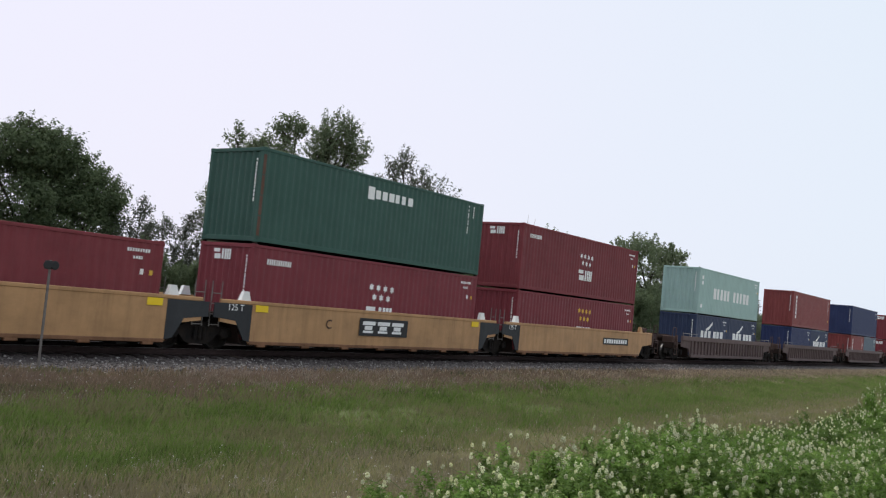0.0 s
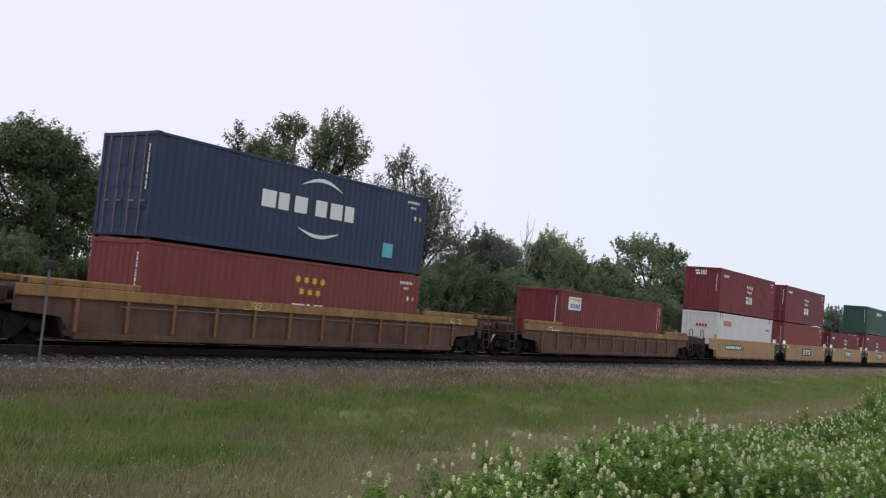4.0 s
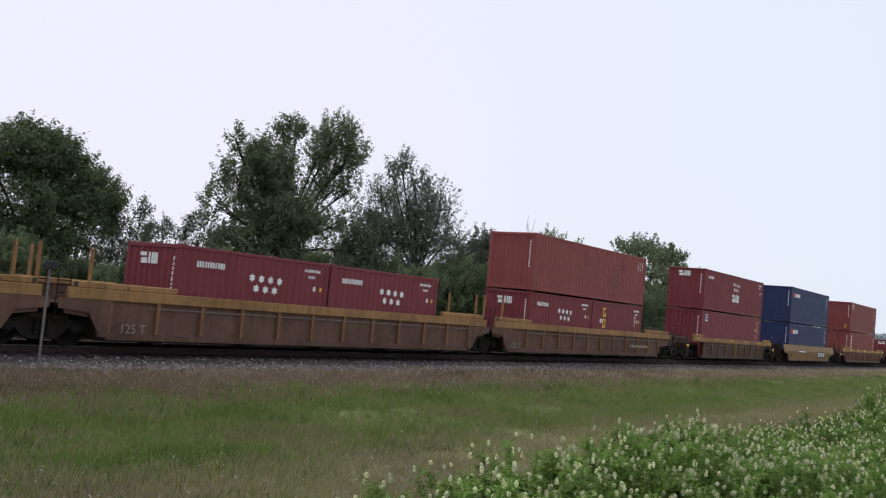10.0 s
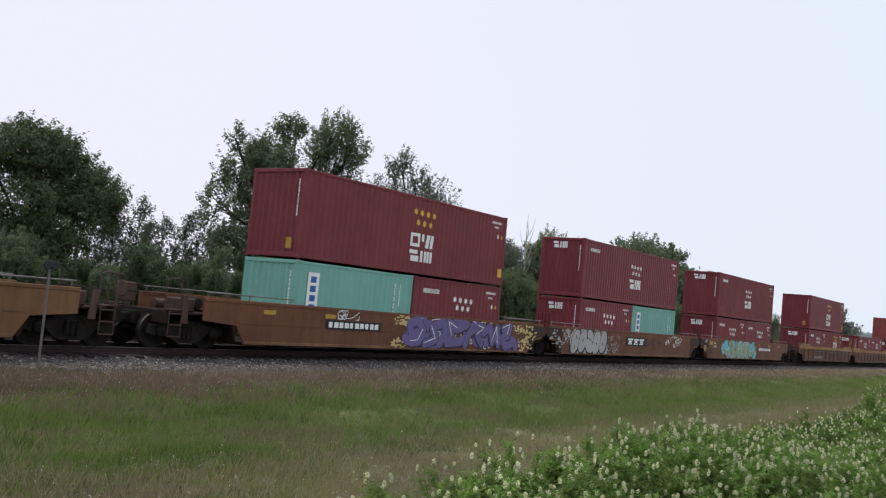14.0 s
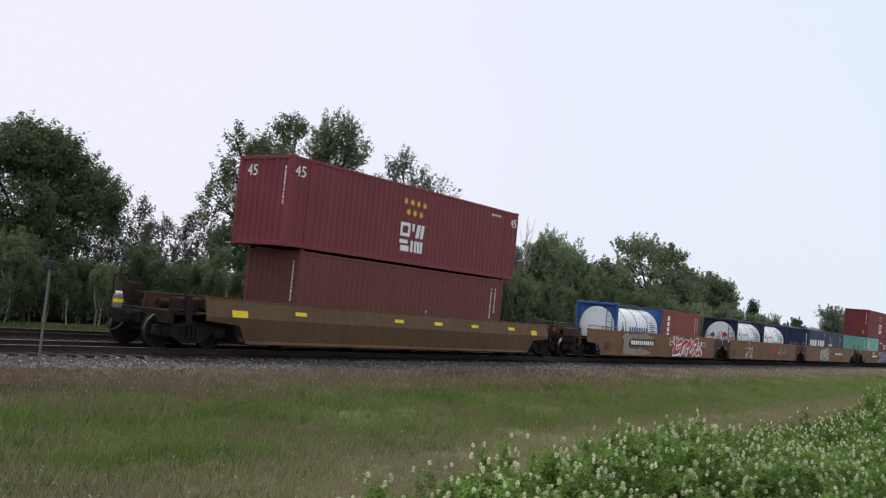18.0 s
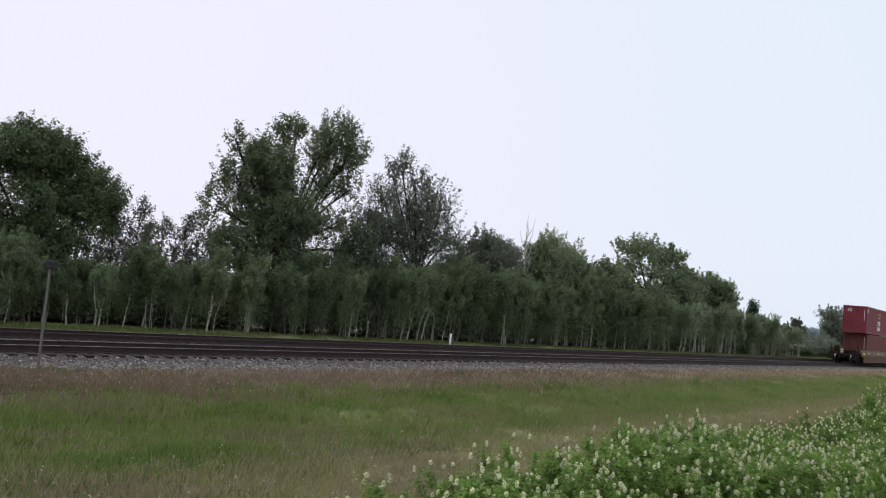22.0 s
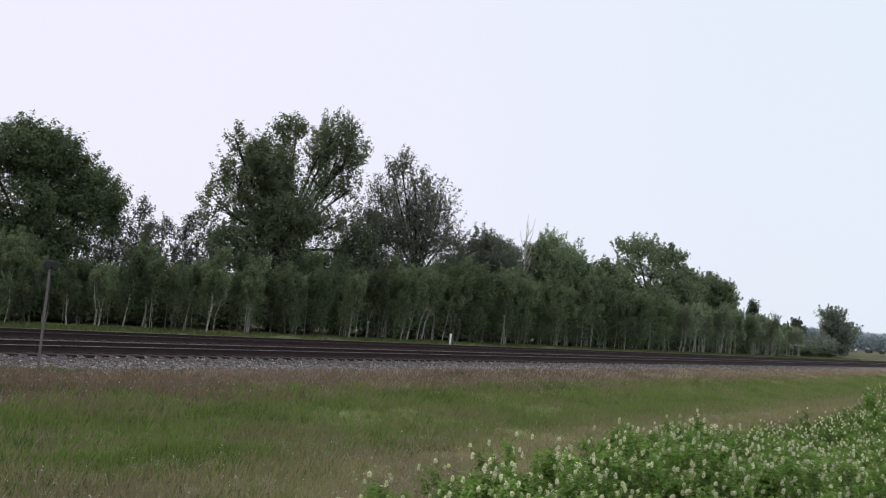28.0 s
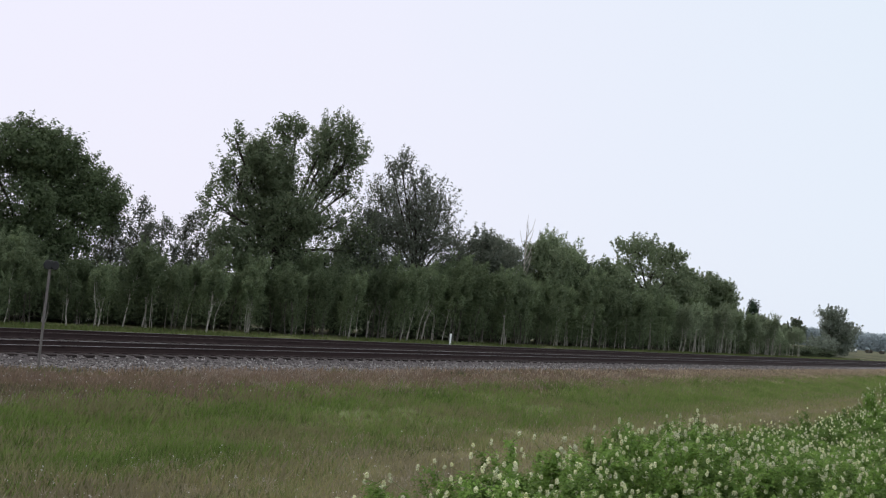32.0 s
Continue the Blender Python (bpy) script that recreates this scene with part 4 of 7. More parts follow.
def build_distance():
    # wooded ridge on the horizon
    rng = np.random.default_rng(33)
    pts = []
    for x, y0 in ((900, 250), (1250, 420)):
        for k in range(520):
            y = 60 + 620 * rng.random()
            top = 12 + 7 * noise.noise((y * 0.012, x * 0.01, 2.0)) + 3 * rng.random()
            for q in range(110):
                pts.append((x + rng.uniform(-20, 20), y + rng.normal() * 3.5, -4 + (top + 4) * rng.random() ** 0.7))
    # the ridge's distance haze is mixed into these pale blue leaf colours
    far = leafy("haze_tinted_far_woods", [(0.37, 0.425, 0.445), (0.39, 0.445, 0.465), (0.41, 0.465, 0.485)], 0.35)
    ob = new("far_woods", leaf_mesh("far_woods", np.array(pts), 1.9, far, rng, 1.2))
    tagged(ob, "wooded ridge on the horizon, tinted pale blue green for haze", "woods", kind="stuff")
    m = matter("hay", (0.055, 0.05, 0.04), (0.09, 0.08, 0.06), 3)
    for x, y in ((408, 79), (420, 80), (431, 78), (446, 80), (463, 79)):
        z = ground_height(y)
        bale = Shape().lathe([(-0.6, 0.02), (-0.6, 0.7), (-0.5, 0.78), (0.5, 0.78), (0.6, 0.7), (0.6, 0.02)], 14, "x", (x, y, z + 0.72))
        tagged(part("round_bale", bale, m, None), "dark round bale lying in the far field", "bale", "bales in the far field")
    van = thing("parked_van", 392, 81, ground_height(81), "small white vehicle parked in the far field", "vehicle")
    part("body", Shape().slab([(-2.2, 0.35), (2.2, 0.35), (2.2, 1.0), (1.5, 1.15), (0.9, 1.75), (-2.1, 1.8), (-2.25, 1.0)], -0.9, 0.9), WHITE_INK, van)
    part("windscreen", Shape().slab([(1.0, 1.15), (1.45, 1.15), (0.92, 1.65), (0.6, 1.65)], -0.905, -0.895), BLACK_INK, van)
    for wx in (-1.4, 1.4):
        for wy in (-0.85, 0.85):
            part("wheel", Shape().lathe([(-0.1, 0.02), (-0.1, 0.33), (0.1, 0.33), (0.1, 0.02)], 14, "y", (wx, wy, 0.33)), BLACK_INK, van)


# ---- trackside posts ----
GALV = matter("galvanised_steel", (0.25, 0.235, 0.225), (0.16, 0.15, 0.14), 8, 0.6, 0.4, 0.1)


POST_STEEL = matter("weathered_post_steel", (0.21, 0.19, 0.18), (0.14, 0.125, 0.118), 8, 0.75, 0.1, 0.1)


def build_posts():
    post = thing("marker_post", 11.42, 18.75, -0.42, "thin grey steel marker post with a small dark plate", "post")
    part("pole", Shape().slab([(-0.022, 0), (0.022, 0), (0.022, 2.5), (-0.022, 2.5)], -0.018, 0.018), POST_STEEL, post, "grey steel bar")
    plate = part("plate", Shape().box(-0.15, 0.15, -0.035, -0.02, 2.3, 2.48, 0.02), BLACK_INK, post, "small dark plate")
    for cx in (-0.085, 0.085):
        part("disc", Shape().lathe([(-0.06, 0.02), (-0.06, 0.085), (-0.05, 0.1), (-0.036, 0.1), (-0.036, 0.02)], 16, "y", (cx, 0, 2.39)), BLACK_INK, plate, "round dark disc")
    stake = thing("stake", 44.4, 31.0, ground_height(31) - 0.05, "short white wooden survey stake in the grass", "stake")
    part("shaft", Shape().slab([(-0.07, 0), (0.07, 0), (0.07, 0.68), (0, 0.76), (-0.07, 0.68)], -0.02, 0.02), WHITE_INK, stake)


# ---- flowering clover in the foreground ----
CLOVER = leafy("clover_leaves", [(0.145, 0.255, 0.055), (0.185, 0.305, 0.068), (0.225, 0.345, 0.085), (0.27, 0.385, 0.105)], 0.5, spread=(0.55, 1.2))
STEM = matter("clover_stem", (0.11, 0.17, 0.05), (0.16, 0.2, 0.08), 8, 0.7)
BLOOM = leafy("cream_blossom", [(0.66, 0.66, 0.40), (0.78, 0.79, 0.55), (0.84, 0.85, 0.68), (0.5, 0.46, 0.24)], 0.35)


def clover(seed):
    rng = np.random.default_rng(seed)
    ob = thing("clover_plant", 0, 0, 0, "bushy white sweet clover plant in bloom", "wildflower", "clover on the verge")
    stems, spikes, pts, ways = Shape(), [], [], []
    bloomy = rng.uniform(0.35, 1.2)
    for s in range(19):
        a, r = rng.random() * 6.28, 0.04 + 0.4 * rng.random() ** 0.6
        h = rng.uniform(0.8, 1.0) * (1.0 - 0.42 * (r / 0.44) ** 2)
        tip = Vector((math.cos(a) * r, math.sin(a) * r, h))
        mid = Vector((tip.x * 0.5, tip.y * 0.5, h * 0.55))
        stems.tube([(tip.x * 0.1, tip.y * 0.1, 0), mid, tip], [0.005, 0.004, 0.002], 4)
        for q in range(4):
            c = mid.lerp(tip, 0.6 + 0.15 * q)
            e = c + Vector((rng.uniform(-0.09, 0.09), rng.uniform(-0.09, 0.09), rng.uniform(0.0, 0.06)))
            stems.tube([c, e], [0.0025, 0.0015], 3)
            if rng.random() < (0.3 if q < 2 else 0.75) * bloomy:
                spikes.append(e + Vector((0, 0, 0.01)))
        # leaves in small sprays along the stem
        for q in range(52):
            t = rng.random() ** 0.55
            c = Vector((0, 0, 0.05)).lerp(mid, t * 2) if t < 0.5 else mid.lerp(tip, t * 2 - 1)
            d = unit(np.array([c.x + rng.normal() * 0.14, c.y + rng.normal() * 0.14, 0.1 + rng.normal() * 0.08]))
            fuzz = rng.standard_normal((11, 3)) * 0.014
            p = np.array(c) + d * rng.uniform(0.01, 0.11) * rng.random((11, 1)) ** 0.5 + fuzz
            p[:, 2] = np.maximum(0.02, p[:, 2])
            pts.append(p)
            ways.append(d * 0.5 + np.array([0, 0, 0.8]) + 0.0 * fuzz)
    tagged(part("stalk", stems, STEM, ob), kind="stuff")
    tagged(part("foliage", leaf_mesh("foliage", np.concatenate(pts), 0.0135, CLOVER, rng, 1.8, facing=np.concatenate(ways)), CLOVER, ob, "small green leaflets"), kind="stuff")
    fl = []
    for e in spikes:
        k = 56
        long = rng.uniform(0.02, 0.038)
        u, a = rng.random(k), rng.random(k) * 6.28
        rad = 0.0082 * np.sqrt(np.clip(1 - (1.9 * u - 0.9) ** 2, 0.05, 1))
        fl.append(np.stack([e.x + np.cos(a) * rad, e.y + np.sin(a) * rad, e.z + u * long], 1))
    tagged(part("bloom", leaf_mesh("bloom", np.concatenate(fl), 0.0085, BLOOM, rng, 1.2), BLOOM, ob, "cream white flower heads"), kind="stuff")
    return ob


CLOVERS = []


def build_clover():
    rng = random.Random(21)
    kinds = [clover(200 + i) for i in range(7)]
    spots = []
    x = 2.2
    while x < 34:
        for row in range(7):
            y = 0.95 + row * (0.34 + 0.004 * min(x, 16)) + rng.uniform(-0.13, 0.13)
            if x < 1.2 * y or (row == 6 and x > 4.6 and rng.random() < 0.35):
                continue
            spots.append((x + rng.uniform(-0.17, 0.17), y))
        x += 0.36 + x * (0.018 if x < 12 else 0.034)
    x = 15.0
    while x < 32:
        for row in range(2):
            spots.append((x + rng.uniform(-0.3, 0.3), 3.6 + row * 0.6 + rng.uniform(-0.15, 0.15)))
        x += 0.85
    for i, (px, py) in enumerate(spots):
        top = float(np.interp(px, [2.2, 4.7, 5.3, 6.1, 7.0, 7.5, 8.2, 9, 12, 15, 16.2, 17.2, 18.5, 34], [0.98, 1.05, 1.09, 1.17, 1.22, 1.23, 1.1, 0.98, 0.92, 0.92, 0.97, 1.12, 1.27, 1.32])) + rng.uniform(-0.1, 0.05) + 0.06 * noise.noise((px * 1.3, py * 1.3, 4.0))
        k = (top if py < 3.45 else 0.55 + rng.uniform(-0.1, 0.1)) - ground_height(py)
        m = pose(px, py, ground_height(py) - 0.02, 0, 0, rng.uniform(0, 360)) @ Matrix.Diagonal((1.05, 1.05, k, 1))
        if i < len(kinds):
            kinds[i].matrix_world = m
            CLOVERS.append(kinds[i])
        else:
            src = kinds[i % len(kinds)]
            CLOVERS.append(copy_thing(src, m @ Matrix.Diagonal([1 / s for s in src.scale] + [1])))

# ---- containers ----
HALF_W = 1.219
CACHE = {}


def once(key, make):
    if key not in CACHE:
        CACHE[key] = make()
    return CACHE[key]


def corrugated(length, z0, z1, outer, depth, pitch=0.278):
    """Points along a trapezoid-ribbed wall: (along, out)."""
    n = max(2, round(length / pitch))
    p = length / n
    line = []
    for i in range(n):
        a = -length / 2 + i * p
        line += [(a, outer), (a + p * 0.26, outer), (a + p * 0.5, outer - depth), (a + p * 0.76, outer - depth)]
    line.append((length / 2, outer))
    return line


def wall_shape(length, z0, z1, outer, depth, sign, axis):
    line = corrugated(length, z0, z1, outer, depth)
    vs = []
    for z in (z0, z1):
        for a, o in line:
            vs.append((a, sign * o, z) if axis == "x" else (sign * o, a, z))
    n = len(line)
    return Shape().add(vs, [(i, i + 1, n + i + 1, n + i) for i in range(n - 1)])


def bars(shape, u0, v0, w, h, n, front, rng, fill=0.62):
    """A row of n upright bars standing for a line of lettering."""
    step = w / n
    for i in range(n):
        k = fill * rng.uniform(0.8, 1.15)
        shape.slab([(u0 + i * step, v0), (u0 + (i + k) * step, v0), (u0 + (i + k) * step, v0 + h), (u0 + i * step, v0 + h)], front, front - 0.004)
    return shape


def code_column(shape, u, v, w, h, front, rng):
    """A column of small dashes standing for a line of code set upright."""
    z = v + h
    while z > v + 0.05:
        k = rng.uniform(0.05, 0.1)
        a = u + rng.uniform(-0.008, 0.008)
        shape.slab([(a, z - k), (a + w, z - k), (a + w, z), (a, z)], front, front - 0.004)
        z -= k + rng.choice((0.02, 0.025, 0.03, 0.09))
    return shape


def star(shape, u, v, r, front):
    pts = []
    for i in range(12):
        q = r if i % 2 == 0 else r * 0.58
        a = math.pi / 2 + i * math.pi / 6
        pts.append((u + q * math.cos(a), v + q * math.sin(a)))
    return shape.slab(pts, front, front - 0.004)


def panel(shape, u, v, w, h, front, slant=0.0):
    return shape.slab([(u, v), (u + w, v), (u + w + slant, v + h), (u + slant, v + h)], front, front - 0.004)


def mark(name, shape, ink, ob, label):
    if shape.f:
        tagged(part(name, shape, ink, ob, label), kind="stuff" if name in ("stencilling", "yellow_stencilling", "end_code", "data_bars", "code") else "")


SIDE_FRONT = -HALF_W + 0.006


def logo_blocks(shape, u, v, w, h, front=SIDE_FRONT):
    """Plain bars in place of a wordmark: two lying, one upright, three upright."""
    panel(shape, u, v + h * 0.66, w * 0.34, h * 0.34, front)
    panel(shape, u + w * 0.06, v, w * 0.34, h * 0.5, front)
    panel(shape, u + w * 0.47, v, w * 0.1, h, front)
    for k in (0.63, 0.755, 0.88):
        panel(shape, u + w * k, v, w * 0.095, h, front)


def old_logo_blocks(shape, u, v, w, h, front=SIDE_FRONT):
    """A hollow square, a short bar and two slanted bars in place of an older mark."""
    hollow(shape, u, v, w * 0.4, h, h * 0.24, front)
    panel(shape, u + w * 0.48, v + h * 0.45, w * 0.1, h * 0.55, front)
    panel(shape, u + w * 0.64, v, w * 0.14, h, front, w * 0.06)
    panel(shape, u + w * 0.84, v, w * 0.12, h, front, w * 0.04)


def hollow(shape, u, v, w, h, rim, front, gap=False):
    """A square ring; gap: open on its right side."""
    panel(shape, u, v, w, rim, front)
    panel(shape, u, v + h - rim, w, rim, front)
    panel(shape, u, v + rim, rim, h - 2 * rim, front)
    panel(shape, u + w - rim, v + rim, rim, (h - 2 * rim) * (0.45 if gap else 1.0), front)


def end_slab(shape, y0, y1, z0, z1, x):
    return shape.box(x - 0.004, x, y0, y1, z0, z1)


def container(length, height, color, label, style, seed, doors=False):
    """A ribbed steel box, base centre at its origin, -y the marked side, -x its rear."""
    rng = random.Random(seed)
    ob = thing("shipping_container", 0, 0, 0, label, "container", "containers on the train")
    L2, key = length / 2, (length, height, color.name)
    body_h = height - 0.1
    for sgn in (-1, 1):
        part("side_wall", once(key + ("side", sgn), lambda: wall_shape(length - 0.3, 0.15, body_h, HALF_W - 0.012, 0.019, sgn, "x").mesh("side_wall", color)), color, ob)
        part("top_rail", once(key + ("top", sgn), lambda: Shape().box(-L2 + 0.15, L2 - 0.15, sgn * HALF_W, sgn * (HALF_W - 0.07), height - 0.115, height - 0.02, 0.012).mesh("top_rail", color)), color, ob)
        part("bottom_rail", once(key + ("low", sgn), lambda: Shape().box(-L2 + 0.15, L2 - 0.15, sgn * (HALF_W - 0.002), sgn * (HALF_W - 0.06), 0.02, 0.165, 0.012).mesh("bottom_rail", color)), color, ob)
        if sgn < 0 and doors:
            for dy in (-1, 1):
                leaf = Shape().box(-L2 + 0.03, -L2 + 0.09, dy * 0.01, dy * 1.07, 0.15, body_h - 0.03, 0.01)
                for z in (0.75, 1.35, 1.95):
                    leaf.box(-L2 + 0.015, -L2 + 0.03, dy * 0.06, dy * 1.02, z, z + 0.3, 0.008)
                door = part("door", leaf, color, ob)
                for y in (0.3, 0.8):
                    part("locking_bar", Shape().tube([(-L2 - 0.02, dy * y, 0.08), (-L2 - 0.02, dy * y, height - 0.1)], 0.02, 8), GALV, door, "galvanised locking bar")
                    part("handle", Shape().box(-L2 - 0.035, -L2 - 0.015, dy * y - 0.22, dy * y, 0.95, 1.0, 0.005), GALV, door)
        else:
            part("end_wall", once(key + ("end", sgn), lambda: wall_shape(2.14, 0.15, body_h, L2 - 0.02, 0.045, sgn, "y").mesh("end_wall", color)), color, ob)
        part("end_sill", once(key + ("sill", sgn), lambda: Shape().box(sgn * (L2 - 0.004), sgn * (L2 - 0.1), -1.07, 1.07, 0.02, 0.17, 0.012).mesh("end_sill", color)), color, ob)
        part("end_header", once(key + ("head", sgn), lambda: Shape().box(sgn * (L2 - 0.004), sgn * (L2 - 0.1), -1.07, 1.07, height - 0.13, height - 0.01, 0.012).mesh("end_header", color)), color, ob)
        for sy in (-1, 1):
            part("corner_post", once(key + ("post", sgn, sy), lambda: Shape().box(sgn * L2, sgn * (L2 - 0.16), sy * HALF_W, sy * (HALF_W - 0.15), 0.115, height - 0.115, 0.02).mesh("corner_post", color)), color, ob)
            for zz in (0, height - 0.118):
                part("corner_casting", once(key + ("cast", sgn, sy, zz), lambda: Shape().box(sgn * (L2 + 0.003), sgn * (L2 - 0.178), sy * (HALF_W + 0.003), sy * (HALF_W - 0.162), zz, zz + 0.118, 0.014).mesh("corner_casting", color)), color, ob)
    def roof():
        line = corrugated(length - 0.3, 0, 0, 0.0, 0.02)
        n = len(line)
        vs = [(a, y, height - 0.03 + o) for y in (-1.15, 1.15) for a, o in line]
        return Shape().add(vs, [(i, i + 1, n + i + 1, n + i) for i in range(n - 1)]).mesh("roof", color)
    part("roof", once(key + ("roof",), roof), color, ob)
    part("floor", once(key + ("floor",), lambda: Shape().box(-L2 + 0.1, L2 - 0.1, -1.15, 1.15, 0.05, 0.14).mesh("floor", GRIME)), GRIME, ob)
    markings(ob, length, height, style, rng)
    return ob


def markings(ob, length, height, style, rng):
    L2, F = length / 2, SIDE_FRONT
    E = -L2 + 0.012
    white, gold, other = Shape(), Shape(), Shape()
    def at(u):
        return u - L2
    long = length > 10
    # number codes that every box carries: on the side's front end and down the rear end
    if style == "offset":
        bars(white, at(length - 2.1), height - 0.36, 0.72, 0.09, 9, F, rng)
    elif style not in ("patched", "redword", "flag", "column", "plainlines", "capital", "billboard", "cross", "bigword", "column_panel"):
        bars(white, at(length - 1.15), height - 0.36, 0.72, 0.09, 9, F, rng)
        bars(white, at(length - 0.95), height - 0.55, 0.32, 0.08, 4, F, rng)
        panel(white, at(length - 0.7), height - 0.95, 0.11, 0.15, F)
        panel(gold, at(length - 0.4), height - 0.95, 0.1, 0.13, F)
    if style in ("stars", "goldstars", "shortstars", "goldshort", "offset"):
        ink = GOLD_INK if style in ("goldstars", "goldshort", "offset") else WHITE_INK
        u0 = {"stars": 5.45, "goldstars": 5.68, "shortstars": 2.55, "goldshort": 2.75, "offset": 5.7}[style]
        gilt = ink is GOLD_INK
        v0 = height - (0.72 if style == "shortstars" else 0.42 if not long else 0.6 if gilt else 0.9 if height > 2.7 else 0.63)
        drop = 0.31 if not long else 0.38 if gilt else 0.34
        r = 0.135
        for i in range(4):
            part("star", star(Shape(), at(u0 + 0.16 + i * 0.38), v0 - i * 0.012, r, F), ink, ob)
        for i in range(3):
            part("star", star(Shape(), at(u0 + 0.36 + i * 0.38), v0 - drop - i * 0.012, r, F), ink, ob)
        if style == "stars":
            logo_blocks(white, at(u0 - 0.02), v0 - drop - 0.84, 1.45, 0.5)
        elif style in ("goldstars", "offset"):
            old_logo_blocks(white, at(u0 - 0.02), height - 1.88, 1.42, 0.5)
            logo_blocks(white, at(u0 - 0.02), height - 2.42, 1.42, 0.42)
        elif style == "goldshort":
            old_logo_blocks(white, at(u0 - 0.02), height - 1.4, 1.4, 0.5)
        if style in ("stars", "shortstars"):
            bars(white, at(0.6), height - 0.58, 1.05, 0.17, 11, F, rng, 0.62)
        if style in ("goldstars",):
            panel(gold, at(11.75), 0.35, 0.3, 0.35, F)
    if style == "capital":
        for k in range(4):
            part("rust_stain", Shape().box(at(0.015), at(0.13), -HALF_W - 0.006, -HALF_W - 0.0025, 0.2 + 0.62 * k, 0.78 + 0.63 * k, 0.001), BROWN, ob, "rust brown corner post")
        bars(white, at(5.36), height - 0.78, 2.2, 0.3, 6, F, rng, 0.7)
        panel(white, at(4.95), height - 0.84, 0.34, 0.44, F)
        for u, h in ((11.1, 1.1), (11.45, 0.55)):
            code_column(white, at(u), height - 0.2 - h, 0.08 * 0.75, h, F, rng)
    if style == "mint":
        bars(white, at(2.7), height - 1.85, 3.3, 0.7, 5, F, rng, 0.68)
        bars(white, at(6.6), height - 1.85, 3.5, 0.7, 5, F, rng, 0.68)
        for v in (0.5, 0.85, 2.3):
            panel(white, at(0.45), height - v - 0.2, 0.3, 0.22, F)
    if style == "swoosh_small":
        bars(white, at(0.9), 1.0, 2.0, 0.6, 3, F, rng, 0.78)
        bars(white, at(3.15), 1.0, 2.0, 0.6, 3, F, rng, 0.76)
        white.slab([(at(1.7), 1.72), (at(2.2), 1.85), (at(2.9), 2.2), (at(2.95), 2.05), (at(2.3), 1.68), (at(1.8), 1.6)], F, F - 0.004)
    if style == "swoosh_big":
        bars(white, at(3.95), 1.42, 2.1, 0.52, 3, F, rng, 0.74)
        bars(white, at(6.3), 1.42, 2.1, 0.52, 3, F, rng, 0.76)
        for k in (0, 1):
            c = 2.35 if k == 0 else 0.95
            arc = [(at(5.6 + 1.9 * t), c + (0.3 * math.sin(3.14 * t) if k == 0 else -0.25 * math.sin(3.14 * t))) for t in [i / 8 for i in range(9)]]
            inner = [(u, v + (-0.12 if k == 0 else 0.12) * math.sin(3.14 * (0.05 + 0.9 * i / 8))) for i, (u, v) in enumerate(arc)]
            white.slab(arc + inner[::-1], F, F - 0.004)
        panel(other, at(9.85), 0.45, 0.55, 0.5, F)
        mark("repair_patch", other, CYAN, ob, "pale blue repainted patch")
        other = Shape()
    if style == "redword":
        reds = Shape()
        for k in range(2):
            reds.slab([(at(0.45 + k * 0.3), height - 0.82), (at(0.75 + k * 0.3), height - 0.82), (at(0.85 + k * 0.3), height - 0.48), (at(0.55 + k * 0.3), height - 0.48)], F, F - 0.004)
        mark("emblem", reds, RED_INK, ob, "red slanted emblem")
        for i in range(5):
            panel(white, at(1.05 + i * 0.29), height - 0.82, 0.22, 0.3, F)
        for u, h in ((11.3, 1.1), (11.6, 1.2)):
            code_column(white, at(u), height - 0.25 - h, 0.07 * 0.75, h, F, rng)
    if style == "flag":
        panel(white, at(0.58), height - 0.68, 0.47, 0.44, F)
        panel(other, at(0.61), height - 0.6, 0.41, 0.33, F - 0.004)
        mark("emblem", other, BLUE_INK, ob, "blue emblem panel with a yellow wave")
        other = Shape()
        gold.slab([(at(0.66), height - 0.5), (at(0.72), height - 0.4), (at(0.97), height - 0.34), (at(0.92), height - 0.42)], F - 0.008, F - 0.012)
        gold.slab([(at(0.66), height - 0.58), (at(0.72), height - 0.48), (at(0.9), height - 0.43), (at(0.86), height - 0.51)], F - 0.008, F - 0.012)
        for u, h in ((11.2, 1.2), (11.55, 0.9)):
            code_column(white, at(u), height - 0.3 - h, 0.07 * 0.75, h, F, rng)
        panel(gold, at(11.6), 0.55, 0.3, 0.32, F)
        panel(gold, at(10.9), 1.9, 0.18, 0.2, F, 0.05)
    if style == "column":
        for i in range(6):
            panel(white, at(0.72), height - 0.6 - i * 0.32, 0.34, 0.24, F)
        for u, h in ((length - 0.9, 1.2), (length - 0.55, 0.8)):
            code_column(white, at(u), height - 0.3 - h, 0.07 * 0.75, h, F, rng)
        panel(gold, at(length - 0.6), 0.75, 0.14, 0.18, F)
    if style == "redrings":
        reds = Shape()
        for u, ru in ((1.4, 0.19), (1.84, 0.21), (2.26, 0.17)):
            reds.slab([(at(u + ru * math.cos(i * math.pi / 8)), height - 0.68 + 0.19 * math.sin(i * math.pi / 8)) for i in range(16)], F, F - 0.004)
        panel(reds, at(2.5), height - 0.87, 0.2, 0.34, F)
        mark("emblem", reds, RED_INK, ob, "row of red rounded shapes")
        for u in (1.4, 1.84, 2.26):
            part("emblem_centre", Shape().slab([(at(u + 0.075 * math.cos(i * math.pi / 5)), height - 0.68 + 0.08 * math.sin(i * math.pi / 5)) for i in range(10)], F - 0.004, F - 0.007), WHITE_INK, ob, "pale middle")
        marks_end = Shape()
